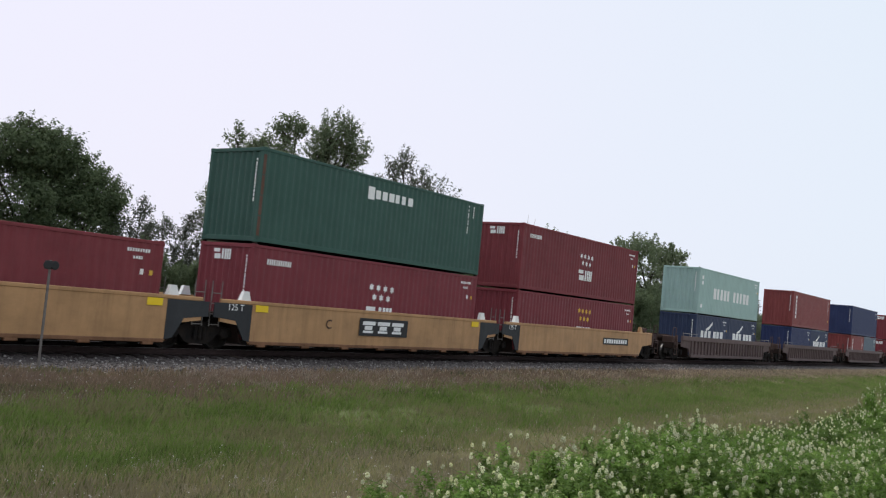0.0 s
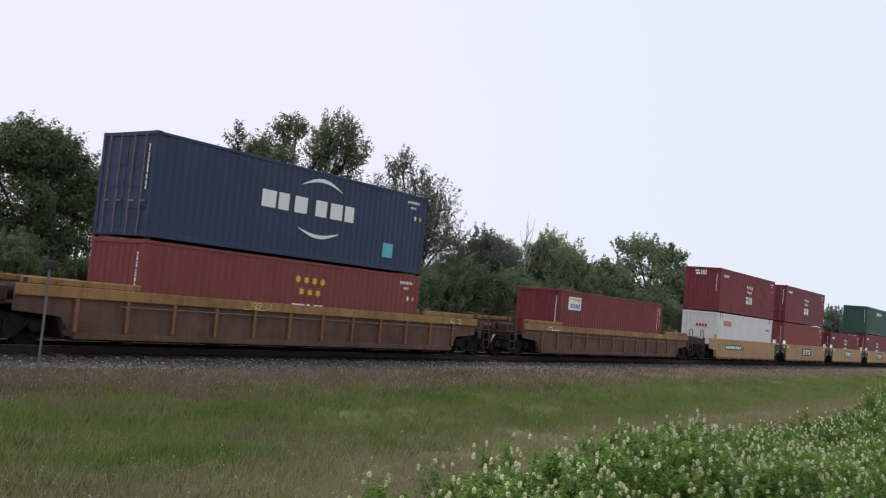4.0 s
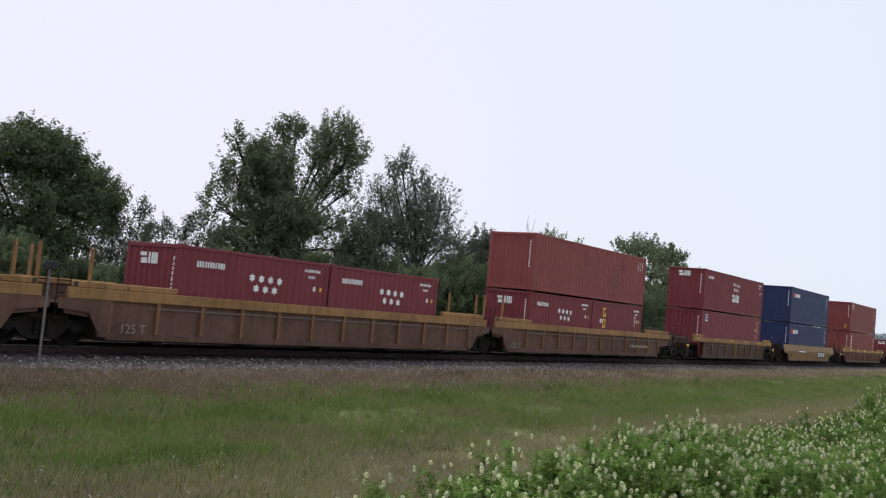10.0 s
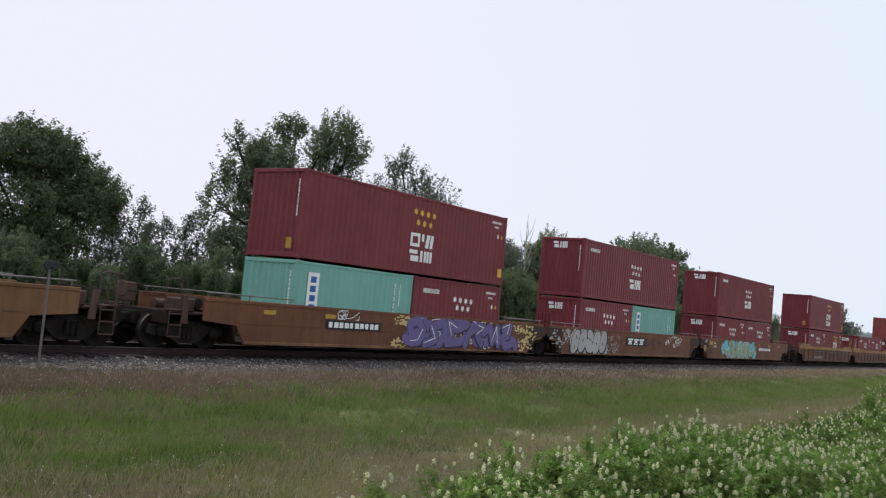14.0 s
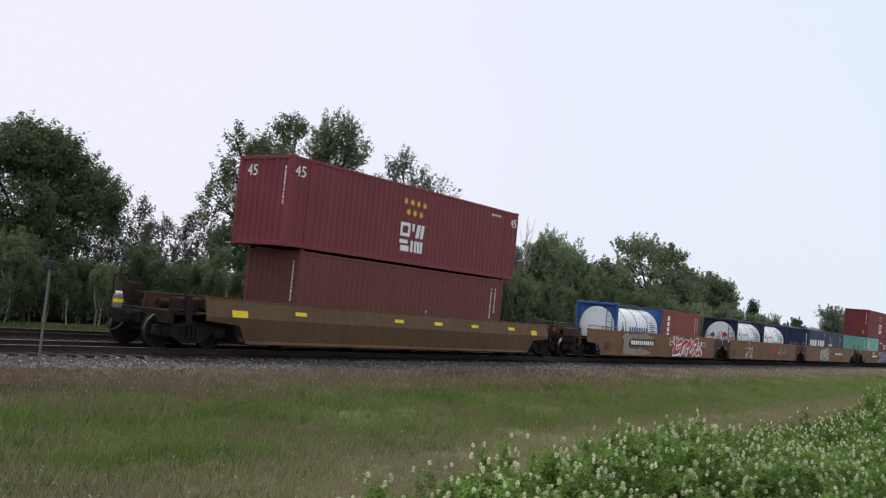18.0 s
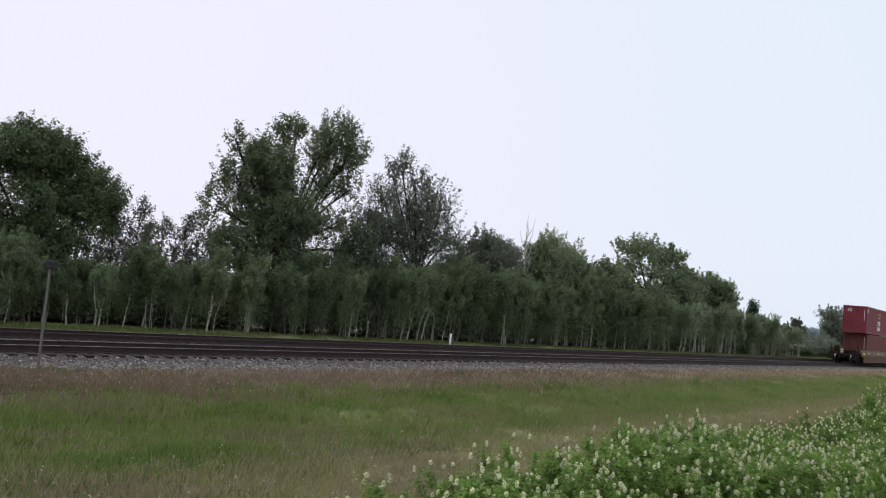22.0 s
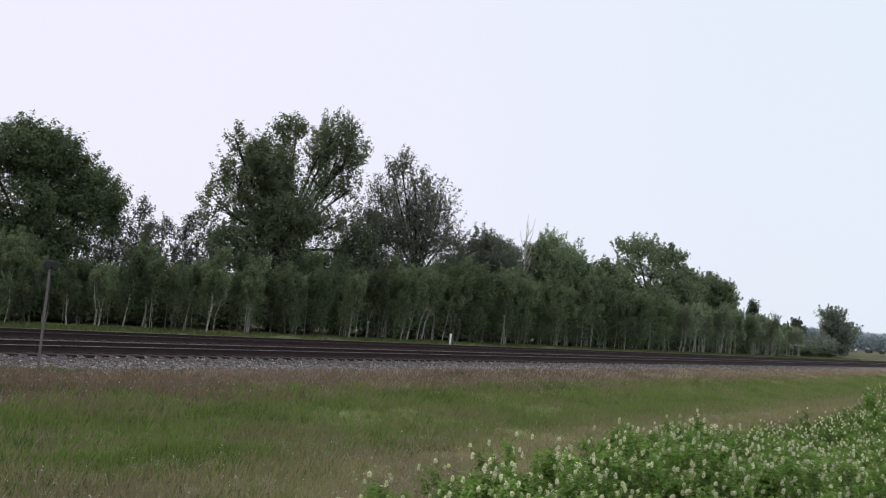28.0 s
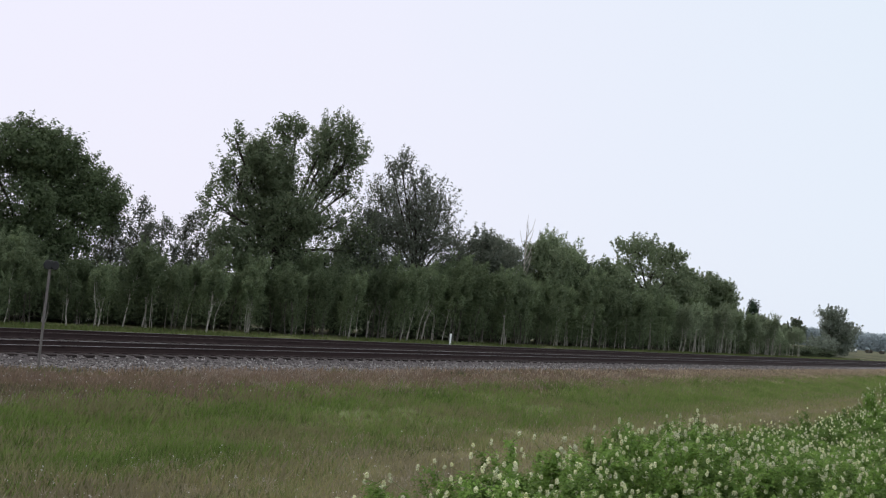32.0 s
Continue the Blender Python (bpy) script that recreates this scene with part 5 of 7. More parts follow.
        for i in range(4):
            end_slab(marks_end, -0.15 + i * 0.2 - 0.35, -0.02 + i * 0.2 - 0.35, 1.9, 2.08, E - 0.012)
        mark("end_emblem", marks_end, RED_INK, ob, "small red emblem")
        # rust running from the rails and corners
        for i in range(26):
            u = rng.choice((rng.uniform(0.16, 0.9), rng.uniform(0.2, 12.0), rng.uniform(11.2, 12.0)))
            top, w, h = (height - 0.02, rng.uniform(0.015, 0.05), rng.uniform(0.06, 0.5)) if i % 3 else (0.2, rng.uniform(0.03, 0.12), rng.uniform(0.04, 0.18))
            part("rust_stain", Shape().slab([(at(u), top - h * 0.7), (at(u) + w * 0.5, top - h), (at(u) + w, top - h * 0.6), (at(u) + w * 1.2, top), (at(u) - w * 0.2, top)], F - 0.008, F - 0.011), STAIN, ob, "brown rust stain")
        for k in range(9):
            u, z = rng.choice((0.015, 0.1, 12.13)), rng.uniform(0.3, 2.4)
            part("rust_stain", Shape().box(at(u), at(u + rng.uniform(0.02, 0.045)), -HALF_W - 0.006, -HALF_W - 0.003, z, z + rng.uniform(0.1, 0.4), 0.001), STAIN, ob, "brown rust stain")
        bars(other, at(10.6), 2.0, 0.9, 0.1, 6, F, rng)
        mark("code", other, BLACK_INK, ob, "faint dark code")
        return
    if style == "billboard":
        panel(white, at(0.75), height - 0.92, 1.3, 0.62, F)
        other.slab([(at(0.8), height - 0.42), (at(1.98), height - 0.52), (at(1.98), height - 0.36), (at(0.8), height - 0.36)], F - 0.004, F - 0.008)
        mark("emblem_band", other, CREAM, ob, "pale gold band on the white panel")
        bars(marks := Shape(), at(0.98), height - 0.83, 1.0, 0.2, 6, F - 0.004, rng, 0.6)
        mark("emblem_bars", marks, BLUE_INK, ob, "grey blue bars")
        for u, h in ((11.5, 1.2), (11.8, 1.1)):
            code_column(white, at(u), height - 0.3 - h, 0.07 * 0.75, h, F, rng)
    if style == "column_panel":
        panel(white, at(0.55), 0.9, 0.52, 1.35, F)
        for i in range(4):
            panel(other, at(0.68), 1.02 + i * 0.3, 0.26, 0.2, F - 0.004)
        mark("emblem_bars", other, BLUE_INK, ob, "dark blocks on a white panel")
        for u, h in ((5.0, 1.1), (5.3, 0.8)):
            code_column(white, at(u), height - 0.4 - h, 0.06 * 0.75, h, F, rng)
    if style == "cross":
        for a, b in ((0.0, 1.0), (1.0, 0.0)):
            other.slab([(at(0.9), 2.05 - 0.5 * a), (at(1.0), 2.1 - 0.5 * a), (at(1.9), 2.1 - 0.5 * b), (at(1.8), 2.05 - 0.5 * b)], F, F - 0.004)
        mark("emblem", other, GOLD_INK, ob, "orange crossed emblem")
        bars(white, at(0.75), 1.28, 1.35, 0.2, 6, F, rng, 0.72)
        for u, h in ((5.0, 1.1), (5.35, 0.8)):
            code_column(white, at(u), height - 0.4 - h, 0.06 * 0.75, h, F, rng)
    if style == "bigword":
        bars(white, at(0.35), 1.22, 2.3, 0.52, 3, F, rng, 0.75)
        bars(white, at(3.0), 1.22, 2.3, 0.52, 3, F, rng, 0.75)
        code_column(white, at(5.25), 1.2, 0.07 * 0.75, 1.1, F, rng)
    if style == "patched":
        for u, v, w, h in ((5.0, 1.5, 0.9, 0.55), (4.3, 0.8, 1.7, 0.75), (7.7, 0.7, 1.3, 0.6), (8.2, 1.2, 0.7, 0.5), (9.2, 1.6, 0.4, 0.45)):
            part("paint_patch", panel(Shape(), at(u), v, w, h, F - 0.0004 * u), FADE_INK, ob, "darker patch over old lettering")
        for u, h in ((11.2, 0.5), (11.45, 0.5), (11.7, 0.4)):
            code_column(white, at(u), height - 0.3 - h, 0.06 * 0.75, h, F, rng)
    if style == "plainlines":
        for u, h in ((11.3, 1.3), (11.6, 1.0)):
            code_column(white, at(u), height - 0.4 - h, 0.07 * 0.75, h, F, rng)
        code_column(white, at(6.9), 0.75, 0.05 * 0.75, 0.6, F, rng)
    if style == "letters":
        bars(white, at(0.9), height - 1.1, 0.4, 0.2, 2, F, rng)
        hollow(gold, at(1.2), height - 0.78, 0.34, 0.46, 0.09, F, True)
        hollow(gold, at(1.2), height - 1.34, 0.34, 0.46, 0.09, F)
        code_column(white, at(5.05), height - 1.2, 0.12, 0.6, F, rng)
    # rear end: a wordmark block on the marked boxes, and a column of code on all
    endw = Shape()
    if style in ("stars", "shortstars", "goldshort"):
        v = height - 0.52 if long else height - 0.6
        turned = Shape()
        logo_blocks(turned, 0, 0, 0.8, 0.32, 0.0)
        end = Shape().add([(E - 0.012 + q[1], 0.55 - q[0], v + q[2]) for q in turned.v], turned.f)
        part("end_logo", end, WHITE_INK, ob, "white block shapes on the end wall")
    z = height - 0.35
    while z > height - 1.55:
        k = rng.uniform(0.05, 0.14)
        end_slab(endw, -0.98, -0.93, z - k, z, E - 0.012)
        z -= k + rng.uniform(0.015, 0.05)
    mark("end_code", endw, WHITE_INK, ob, "white code strip on the end wall")
    if style in ("goldstars", "flag"):
        end_slab(other := Shape(), -0.85, -0.6, 0.3, 0.65, E - 0.012)
        mark("end_plate", other, WORN_TAG, ob, "worn yellow plate")
    mark("stencilling", white, WHITE_INK, ob, "white stencilled bars and shapes")
    mark("yellow_stencilling", gold, GOLD_INK, ob, "yellow stencilled shapes")


def words(text, size, material, parent, x, y, z, label, rear=False):
    cu = bpy.data.curves.new("lettering", "FONT")
    cu.body, cu.size, cu.extrude, cu.align_x = text, size, 0.003, "CENTER"
    tmp = bpy.data.objects.new("lettering", cu)
    me = bpy.data.meshes.new_from_object(tmp)
    bpy.data.objects.remove(tmp)
    me.materials.append(material)
    me.transform(pose(x, y, z, 90, 0, -90 if rear else 0))
    ob = new("lettering", me)
    ob.parent = parent
    return tagged(ob, label)


def long_container(seed):
    """The 45 foot box: inset corner posts at the 40 foot points."""
    ob = container(13.716, 2.896, RED, "long maroon steel container stacked over the last car", "offset", seed)
    for sx in (-1, 1):
        part("inset_post", Shape().box(sx * 5.95 - 0.09, sx * 5.95 + 0.09, -HALF_W - 0.003, -HALF_W + 0.05, 0.02, 2.88, 0.012), RED, ob)
    for sx in (-6.45, 6.5):
        words("45", 0.5, WHITE_INK, ob, sx, SIDE_FRONT - 0.004, 2.25, "white length figures")
    words("45", 0.5, WHITE_INK, ob, -6.858 + 0.002, 0.55, 2.25, "white length figures", True)
    return ob


def tank_container(style, seed):
    rng = random.Random(seed)
    ob = thing("tank_container", 0, 0, 0, "white cylindrical tank in a blue steel frame" if style == "flask" else "white pressure tank in a dark blue frame", "tank container", "containers on the train")
    L2, h = 3.029, 2.591
    frame_paint = FRAME_BLUE if style == "flask" else NAVY_FRAME
    for sx in (-1, 1):
        for sy in (-1, 1):
            part("corner_post", Shape().box(sx * L2, sx * (L2 - 0.14), sy * HALF_W, sy * (HALF_W - 0.14), 0, h, 0.02), frame_paint, ob)
        for z in (0.0, h - 0.14):
            part("end_rail", Shape().box(sx * L2, sx * (L2 - 0.12), -1.08, 1.08, z, z + 0.14, 0.02), frame_paint, ob)
        ring, steps = Shape(), 40
        x0, x1 = sx * (L2 - 0.13), sx * (L2 - 0.18)
        for x in (x0, x1):
            for i in range(steps):
                c, s = math.cos(2 * math.pi * i / steps), math.sin(2 * math.pi * i / steps)
                k = min(1.1 / max(abs(c), 1e-6), 1.2 / max(abs(s), 1e-6))
                ring.v += [(x, 1.06 * c, 1.3 + 1.06 * s), (x, k * c, 1.3 + k * s)]
        for i in range(steps):
            a, b = 2 * i, 2 * ((i + 1) % steps)
            ring.f += [(a, b, b + 1, a + 1), (a + 2 * steps, a + 1 + 2 * steps, b + 1 + 2 * steps, b + 2 * steps), (a, a + 2 * steps, b + 2 * steps, b)]
        part("end_panel", ring, frame_paint, ob, "steel end panel round the tank")
    for sy in (-1, 1):
        part("top_rail", Shape().box(-L2 + 0.14, L2 - 0.14, sy * HALF_W, sy * (HALF_W - 0.09), h - 0.09, h - 0.02, 0.015), NAVY_FRAME, ob)
        part("bottom_rail", Shape().box(-L2 + 0.14, L2 - 0.14, sy * HALF_W, sy * (HALF_W - 0.09), 0.0, 0.12, 0.015), frame_paint, ob)
    r, cz = 1.12, 1.32
    half = [(2.66, r), (2.8, 1.03), (2.9, 0.82), (2.95, 0.45), (2.97, 0.05)]
    prof = [(-a, b) for a, b in half[::-1]] + half
    tank = part("tank", Shape().lathe(prof, 40, "x", (0, 0, cz)), TANK_WHITE, ob, "glossy white tank shell", True)
    for x in (-1.65, -0.2, 1.25):
        part("band", Shape().lathe([(x - 0.025, r + 0.001), (x - 0.025, r + 0.012), (x + 0.025, r + 0.012), (x + 0.025, r + 0.001)], 40, "x", (0, 0, cz)), BAND, tank)
    part("walkway", Shape().box(-2.6, 2.6, -0.35, 0.25, h - 0.09, h - 0.05), BAND, ob)
    ladder = Shape()
    for y in (-0.95, -0.62):
        ladder.tube([(-L2 - 0.01, y, 0.1), (-L2 - 0.01, y, h - 0.1)], 0.018, 6)
    for i in range(7):
        ladder.tube([(-L2 - 0.01, -0.95, 0.3 + i * 0.32), (-L2 - 0.01, -0.62, 0.3 + i * 0.32)], 0.012, 6)
    part("ladder", ladder, frame_paint, ob)

    def wrap(x0, x1, z0, z1):
        """A thin patch that follows the tank's near side."""
        vs, n = [], 6
        for z in [z0 + (z1 - z0) * i / n for i in range(n + 1)]:
            y = -math.sqrt(max(0.01, (r + 0.006) ** 2 - (z - cz) ** 2))
            vs += [(x0, y, z), (x1, y, z)]
        return vs, [(2 * i, 2 * i + 1, 2 * i + 3, 2 * i + 2) for i in range(n)]
    ink = Shape()
    if style == "flask":
        for i in range(8):
            a = -1.18 + i * 0.315
            ink.add(*wrap(a, a + 0.21, 1.13, 1.42))
        ink.add(*wrap(-2.2, -1.82, 1.1, 1.28))
        ink.add(*wrap(-2.1, -1.92, 1.28, 1.42)).add(*wrap(-2.05, -1.97, 1.42, 1.66))
        mark("lettering_bars", ink, BLUE_INK, ob, "blue bars and a flask shape")
    else:
        for i in range(4):
            ink.add(*wrap(-1.3 + i * 0.24, -1.18 + i * 0.24, 1.48, 1.64))
        mark("lettering_bars", ink, RED_INK, ob, "red stencilled bars")
        ink = Shape()
        ink.add(*wrap(-2.2, -1.95, 1.45, 1.68)).add(*wrap(0.4, 0.62, 1.1, 1.3))
        mark("emblem", ink, BLUE_INK, ob, "dark blue emblem")
    ink = Shape()
    for i in range(6):
        ink.add(*wrap(1.6, 1.6 + rng.uniform(0.4, 0.75), 1.68 - i * 0.11, 1.73 - i * 0.11))
    mark("data_bars", ink, BLACK_INK, ob, "small black data bars")
    if style != "flask":
        dia = Shape().add([(-2.99, -0.35, 1.25), (-2.99, -0.13, 1.25 + 0.22), (-2.99, -0.57, 1.25 + 0.22), (-2.99, -0.35, 1.25 + 0.44)], [(0, 1, 3, 2)])
        mark("hazard_diamond", dia, RED_INK, ob, "red hazard diamond on the tank end")
        grey = Shape().add([(-2.99, 0.5, 1.2), (-2.99, 0.7, 1.4), (-2.99, 0.3, 1.4), (-2.99, 0.5, 1.6)], [(0, 1, 3, 2)])
        mark("grey_diamond", grey, BAND, ob, "grey diamond on the tank end")
    haz = Shape().add([(-2.99, -0.75, 1.2), (-2.99, -0.55, 1.2), (-2.99, -0.65, 1.42)], [(0, 1, 2)])
    mark("warning_sign", haz, GOLD_INK, ob, "yellow warning triangle")
    return ob


# ---- well cars ----
TOP, LOW, OUT = 1.5, 0.25, 1.5


def truck_parts(car, x):
    """A three-piece truck: side frames, bolster, two rolling wheelsets."""
    tr = part("truck", once("truck", lambda: truck_shape().mesh("truck", GRIME)), GRIME, car, "greasy cast steel truck")
    tr.location = (x, 0, 0)
    for sx in (-0.9, 0.9):
        w = part("wheelset", once("wheelset", wheelset_mesh), GRIME, tr, "steel wheels on an axle")
        w.location = (sx, 0, 0.483)
        WHEELS[sx > 0].append(w)
    return tr


def wheelset_mesh():
    me = wheelset_shape().mesh("wheelset", GRIME, True)
    me.materials.append(STEEL)
    for f in me.polygons:
        if math.hypot(f.center.x, f.center.z) > 0.462 and abs(f.center.y) > 0.705:
            f.material_index = 1
    return me


def wheelset_shape():
    s = Shape().lathe([(-1.05, 0.02), (-1.05, 0.07), (1.05, 0.07), (1.05, 0.02)], 10, "y")
    for sy in (-1, 1):
        prof = [(0.68, 0.1), (0.68, 0.4), (0.66, 0.44), (0.66, 0.51), (0.70, 0.51), (0.71, 0.485), (0.81, 0.48), (0.81, 0.41), (0.76, 0.38), (0.75, 0.2), (0.8, 0.12), (0.8, 0.08)]
        s.lathe([(sy * a, r) for a, r in prof], 26, "y")
        s.box(-0.05, 0.05, sy * 0.76, sy * 0.775, 0.15, 0.34)
    return s


def truck_shape():
    s = Shape()
    for sy in (-1, 1):
        a, b = sy * 0.92, sy * 1.08
        s.slab([(-1.28, 0.42), (-1.22, 0.66), (-0.62, 0.68), (-0.42, 0.8), (0.42, 0.8), (0.62, 0.68), (1.22, 0.66), (1.28, 0.42), (1.06, 0.36), (1.02, 0.52), (0.74, 0.5), (0.5, 0.26), (0.3, 0.18), (-0.3, 0.18), (-0.5, 0.26), (-0.74, 0.5), (-1.02, 0.52), (-1.06, 0.36)], a, b)
        for x in (-0.9, 0.9):
            s.lathe([(sy * 1.02, 0.03), (sy * 1.02, 0.15), (sy * 1.15, 0.15), (sy * 1.18, 0.1), (sy * 1.18, 0.02)], 14, "y", (x, 0, 0.483))
        for x in (-0.16, 0, 0.16):
            s.lathe([(0.3, 0.06), (0.42, 0.07), (0.54, 0.06), (0.66, 0.07)], 8, "z", (x, sy * 1.11, 0))
    s.box(-0.2, 0.2, -1.1, 1.1, 0.56, 0.74, 0.03)
    return s


WHEELS = {True: [], False: []}


def rivet_rail(s, path, r=0.016):
    return s.tube(path, r, 6)


def car_end(car, sgn, a, rng, brake=False, post_paint=None, tag=False):
    """Deck, sill, steps, rails and coupler at a free end; sgn: which end, a: where the coupler's face lies."""
    e = sgn
    xs = lambda x0, x1: (min(e * x0, e * x1), max(e * x0, e * x1))
    deck = Shape().box(*xs(a - 3.3, a - 0.75), -1.3, 1.3, 0.98, 1.04, 0.01)
    part("end_deck", deck, RUSTY, car, "rusty steel end deck")
    part("draft_sill", Shape().box(*xs(a - 3.5, a - 0.5), -0.32, 0.32, 0.62, 0.98, 0.02), GRIME, car)
    part("end_sill", Shape().box(*xs(a - 0.85, a - 0.68), -1.4, 1.4, 0.72, 1.08, 0.015), RUSTY, car)
    head = Shape().box(*xs(a - 0.5, a - 0.12), -0.11, 0.11, 0.68, 0.92, 0.03)
    head.slab([(e * (a - 0.14), 0.62), (e * (a + 0.03), 0.64), (e * (a + 0.05), 0.95), (e * (a - 0.14), 0.98)], -0.2, 0.14)
    part("coupler", head, GRIME, car, "cast steel knuckle coupler")
    hose = Shape().tube([(e * (a - 0.6), 0.35, 0.7), (e * (a - 0.35), 0.36, 0.45), (e * (a - 0.1), 0.33, 0.38), (e * a, 0.3, 0.5)], 0.03, 6)
    part("air_hose", hose, BLACK, car)
    for sy in (-1, 1):
        step = Shape()
        for dx in (0.0, 0.42):
            rivet_rail(step, [(e * (a - 0.8 - dx), sy * 1.42, 0.35), (e * (a - 0.8 - dx), sy * 1.42, 1.15)])
        for z in (0.36, 0.68, 0.98):
            step.box(*xs(a - 0.8, a - 1.22), sy * 1.4, sy * 1.45, z, z + 0.03)
        part("ladder", step, post_paint, car, "steel corner ladder")
        hand = Shape()
        rivet_rail(hand, [(e * (a - 0.72), sy * 1.3, 1.05), (e * (a - 0.72), sy * 1.3, 1.9), (e * (a - 0.85), sy * 1.3, 1.95), (e * (a - 1.1), sy * 1.3, 1.95), (e * (a - 1.22), sy * 1.3, 1.9), (e * (a - 1.22), sy * 1.3, 1.05)], 0.024)
        part("grab_rail", hand, post_paint, car)
        if tag:
            part("marker_tag", Shape().box(*xs(a - 0.95, a - 1.3), sy * 1.452, sy * 1.462, 0.9, 1.03), TAG_YELLOW, car, "yellow reflective tag")
    across = rivet_rail(Shape(), [(e * (a - 0.78), -1.2, 1.5), (e * (a - 0.78), 1.2, 1.5)])
    part("end_rail", across, RUSTY, car)
    if brake:
        wheel = Shape().lathe([(0.0, 0.22), (0.03, 0.24), (0.06, 0.22)], 18, "x", (e * (a - 0.72), 0.7, 1.55))
        part("brake_wheel", wheel, post_paint, car)
        part("brake_box", Shape().box(*xs(a - 1.05, a - 0.75), 0.45, 0.95, 1.2, 1.75, 0.03), post_paint, car, "rusty hand brake box")
    part("valve_box", Shape().box(*xs(a - 1.95, a - 1.4), -1.05, -0.4, 1.04, 1.44, 0.04), post_paint, car, "rusty brake valve box")
    part("brake_cylinder", Shape().lathe([(-0.3, 0.02), (-0.3, 0.14), (0.3, 0.14), (0.36, 0.05), (0.5, 0.03)], 12, "x", (e * (a - 2.2), 0.75, 1.2)), post_paint, car, "rusty brake cylinder")
    for sy in (-1, 1):
        part("end_bracket", Shape().slab([(e * (a - 1.5), 0.74), (e * (a - 1.3), 0.74), (e * (a - 1.26), 1.5), (e * (a - 1.42), 1.5)], sy * 1.28, sy * 1.36), post_paint, car, "rusty steel bracket")
        part("step_board", Shape().box(*xs(a - 1.3, a - 0.72), sy * 1.15, sy * 1.42, 1.09, 1.12, 0.005), post_paint, car)
    tank = Shape().lathe([(-0.4, 0.02), (-0.4, 0.15), (-0.32, 0.2), (0.32, 0.2), (0.4, 0.15), (0.4, 0.02)], 14, "y", (e * (a - 2.6), 0, 1.28))
    part("air_tank", tank, RUSTY, car, "rusty air reservoir")


CREASE = 0.98


def lean(z):
    """How far the side of a tub car stands in from its crease."""
    return 0.12 * (z - CREASE) / (TOP - CREASE) if z > CREASE else 0.09 * (CREASE - z) / (CREASE - LOW)


def leaned(shape):
    shape.v = [(x, y - math.copysign(lean(z), y), z) for x, y, z in shape.v]
    return shape


def well_car(kind, cx, rear, front, label, group, seed, tags=()):
    """rear, front: ('end', a) with a coupler at a, or ('joint', h) with a shared truck at h."""
    rng = random.Random(seed)
    car = thing("well_car", cx, TRACK_Y, 0, label, "rail car", group)
    side_paint = {"plain": YELLOW, "ribbed": BROWN, "tub": OCHRE, "late": DULL, "orange": ORANGE, "dark": PLUM, "tan": paint_tan()}[kind]
    chord_paint = {"plain": YELLOW, "ribbed": CHORD, "tub": OCHRE, "late": DULL, "orange": ORANGE, "dark": PLUM, "tan": paint_tan()}[kind]
    square = seed == 11
    if square:
        side_paint = UMBER
    lim = []
    for how, a in (rear, front):
        lim.append((a - 3.5, a - 1.9) if how == "end" else (a - 1.55, a - 0.35))
    (b0, e0), (b1, e1) = lim
    rise = 0.36
    line = [(-b0, LOW), (b1, LOW), (b1 + rise, 0.76), (e1, 0.86), (e1, TOP), (-e0, TOP), (-e0, 0.86), (-b0 - rise, 0.76)]
    ribbed = kind in ("ribbed", "dark")
    if square:
        line = [(-b0 + 0.4, LOW), (b1 - 0.2, LOW), (b1 - 0.2, 1.3), (e1, 1.3), (e1, TOP), (-e0, TOP), (-e0, 1.3), (-b0 + 0.4, 1.3)]
    tub = kind in ("tub", "late")
    for sy in (-1, 1):
        o = OUT - (0.085 if ribbed else 0.0)
        if tub:
            up = [(-e0, CREASE), (e1, CREASE), (e1, TOP), (-e0, TOP)]
            low = [(-b0, LOW), (b1, LOW), (b1 + rise, 0.76), (e1, 0.86), (e1, CREASE), (-e0, CREASE), (-e0, 0.86), (-b0 - rise, 0.76)]
            for name, outline in (("upper_sheet", up), ("lower_sheet", low)):
                part(name, leaned(Shape().slab(outline, sy * o, sy * (o - 0.05))), side_paint, car)
        else:
            part("side_sheet", Shape().slab(line, sy * o, sy * (o - 0.05)), side_paint, car)
        if ribbed:
            part("top_chord", Shape().box(-e0, e1, sy * (OUT + 0.012), sy * (OUT - 0.1), TOP - 0.27, TOP + 0.004, 0.012), chord_paint, car, "worn yellow top chord")
            part("bottom_sill", Shape().box(-b0, b1, sy * (OUT - 0.03), sy * (OUT - 0.12), LOW - 0.02, LOW + 0.14, 0.01), side_paint, car)
            if kind == "ribbed" and sy < 0:
                part("air_pipe", Shape().tube([(-b0 + 1.2, -OUT + 0.01, 1.09), (b1 + 0.1, -OUT + 0.01, 1.09)], 0.014, 6), GALV, car, "thin grey air pipe")
            step = (1.05 if seed == 9 else 1.54 if square else 1.46) if kind == "ribbed" else 0.62
            n = int((b0 + b1 + 1.0) / step)
            me = once(("rib", kind, sy), lambda: Shape().slab([(-0.045, LOW + 0.17), (0.045, LOW + 0.17), (0.055, TOP - 0.27), (-0.055, TOP - 0.27)], sy * (OUT + 0.005), sy * (OUT - 0.1)).mesh("rib", RIB if kind == "ribbed" else side_paint))
            if seed in (9, 11):
                part("centre_post", Shape().slab([(-0.14, LOW + 0.12), (0.14, LOW + 0.12), (0.14, TOP - 0.27), (-0.14, TOP - 0.27)], sy * (OUT + 0.007), sy * (OUT - 0.1)), RIB, car, "wide rusty post at the middle")
            for i in range(n + 1):
                x = (-b0 + 0.45 + (b0 + b1 - 0.7) * i / n) if square else -b0 + (b0 + b1) * i / n
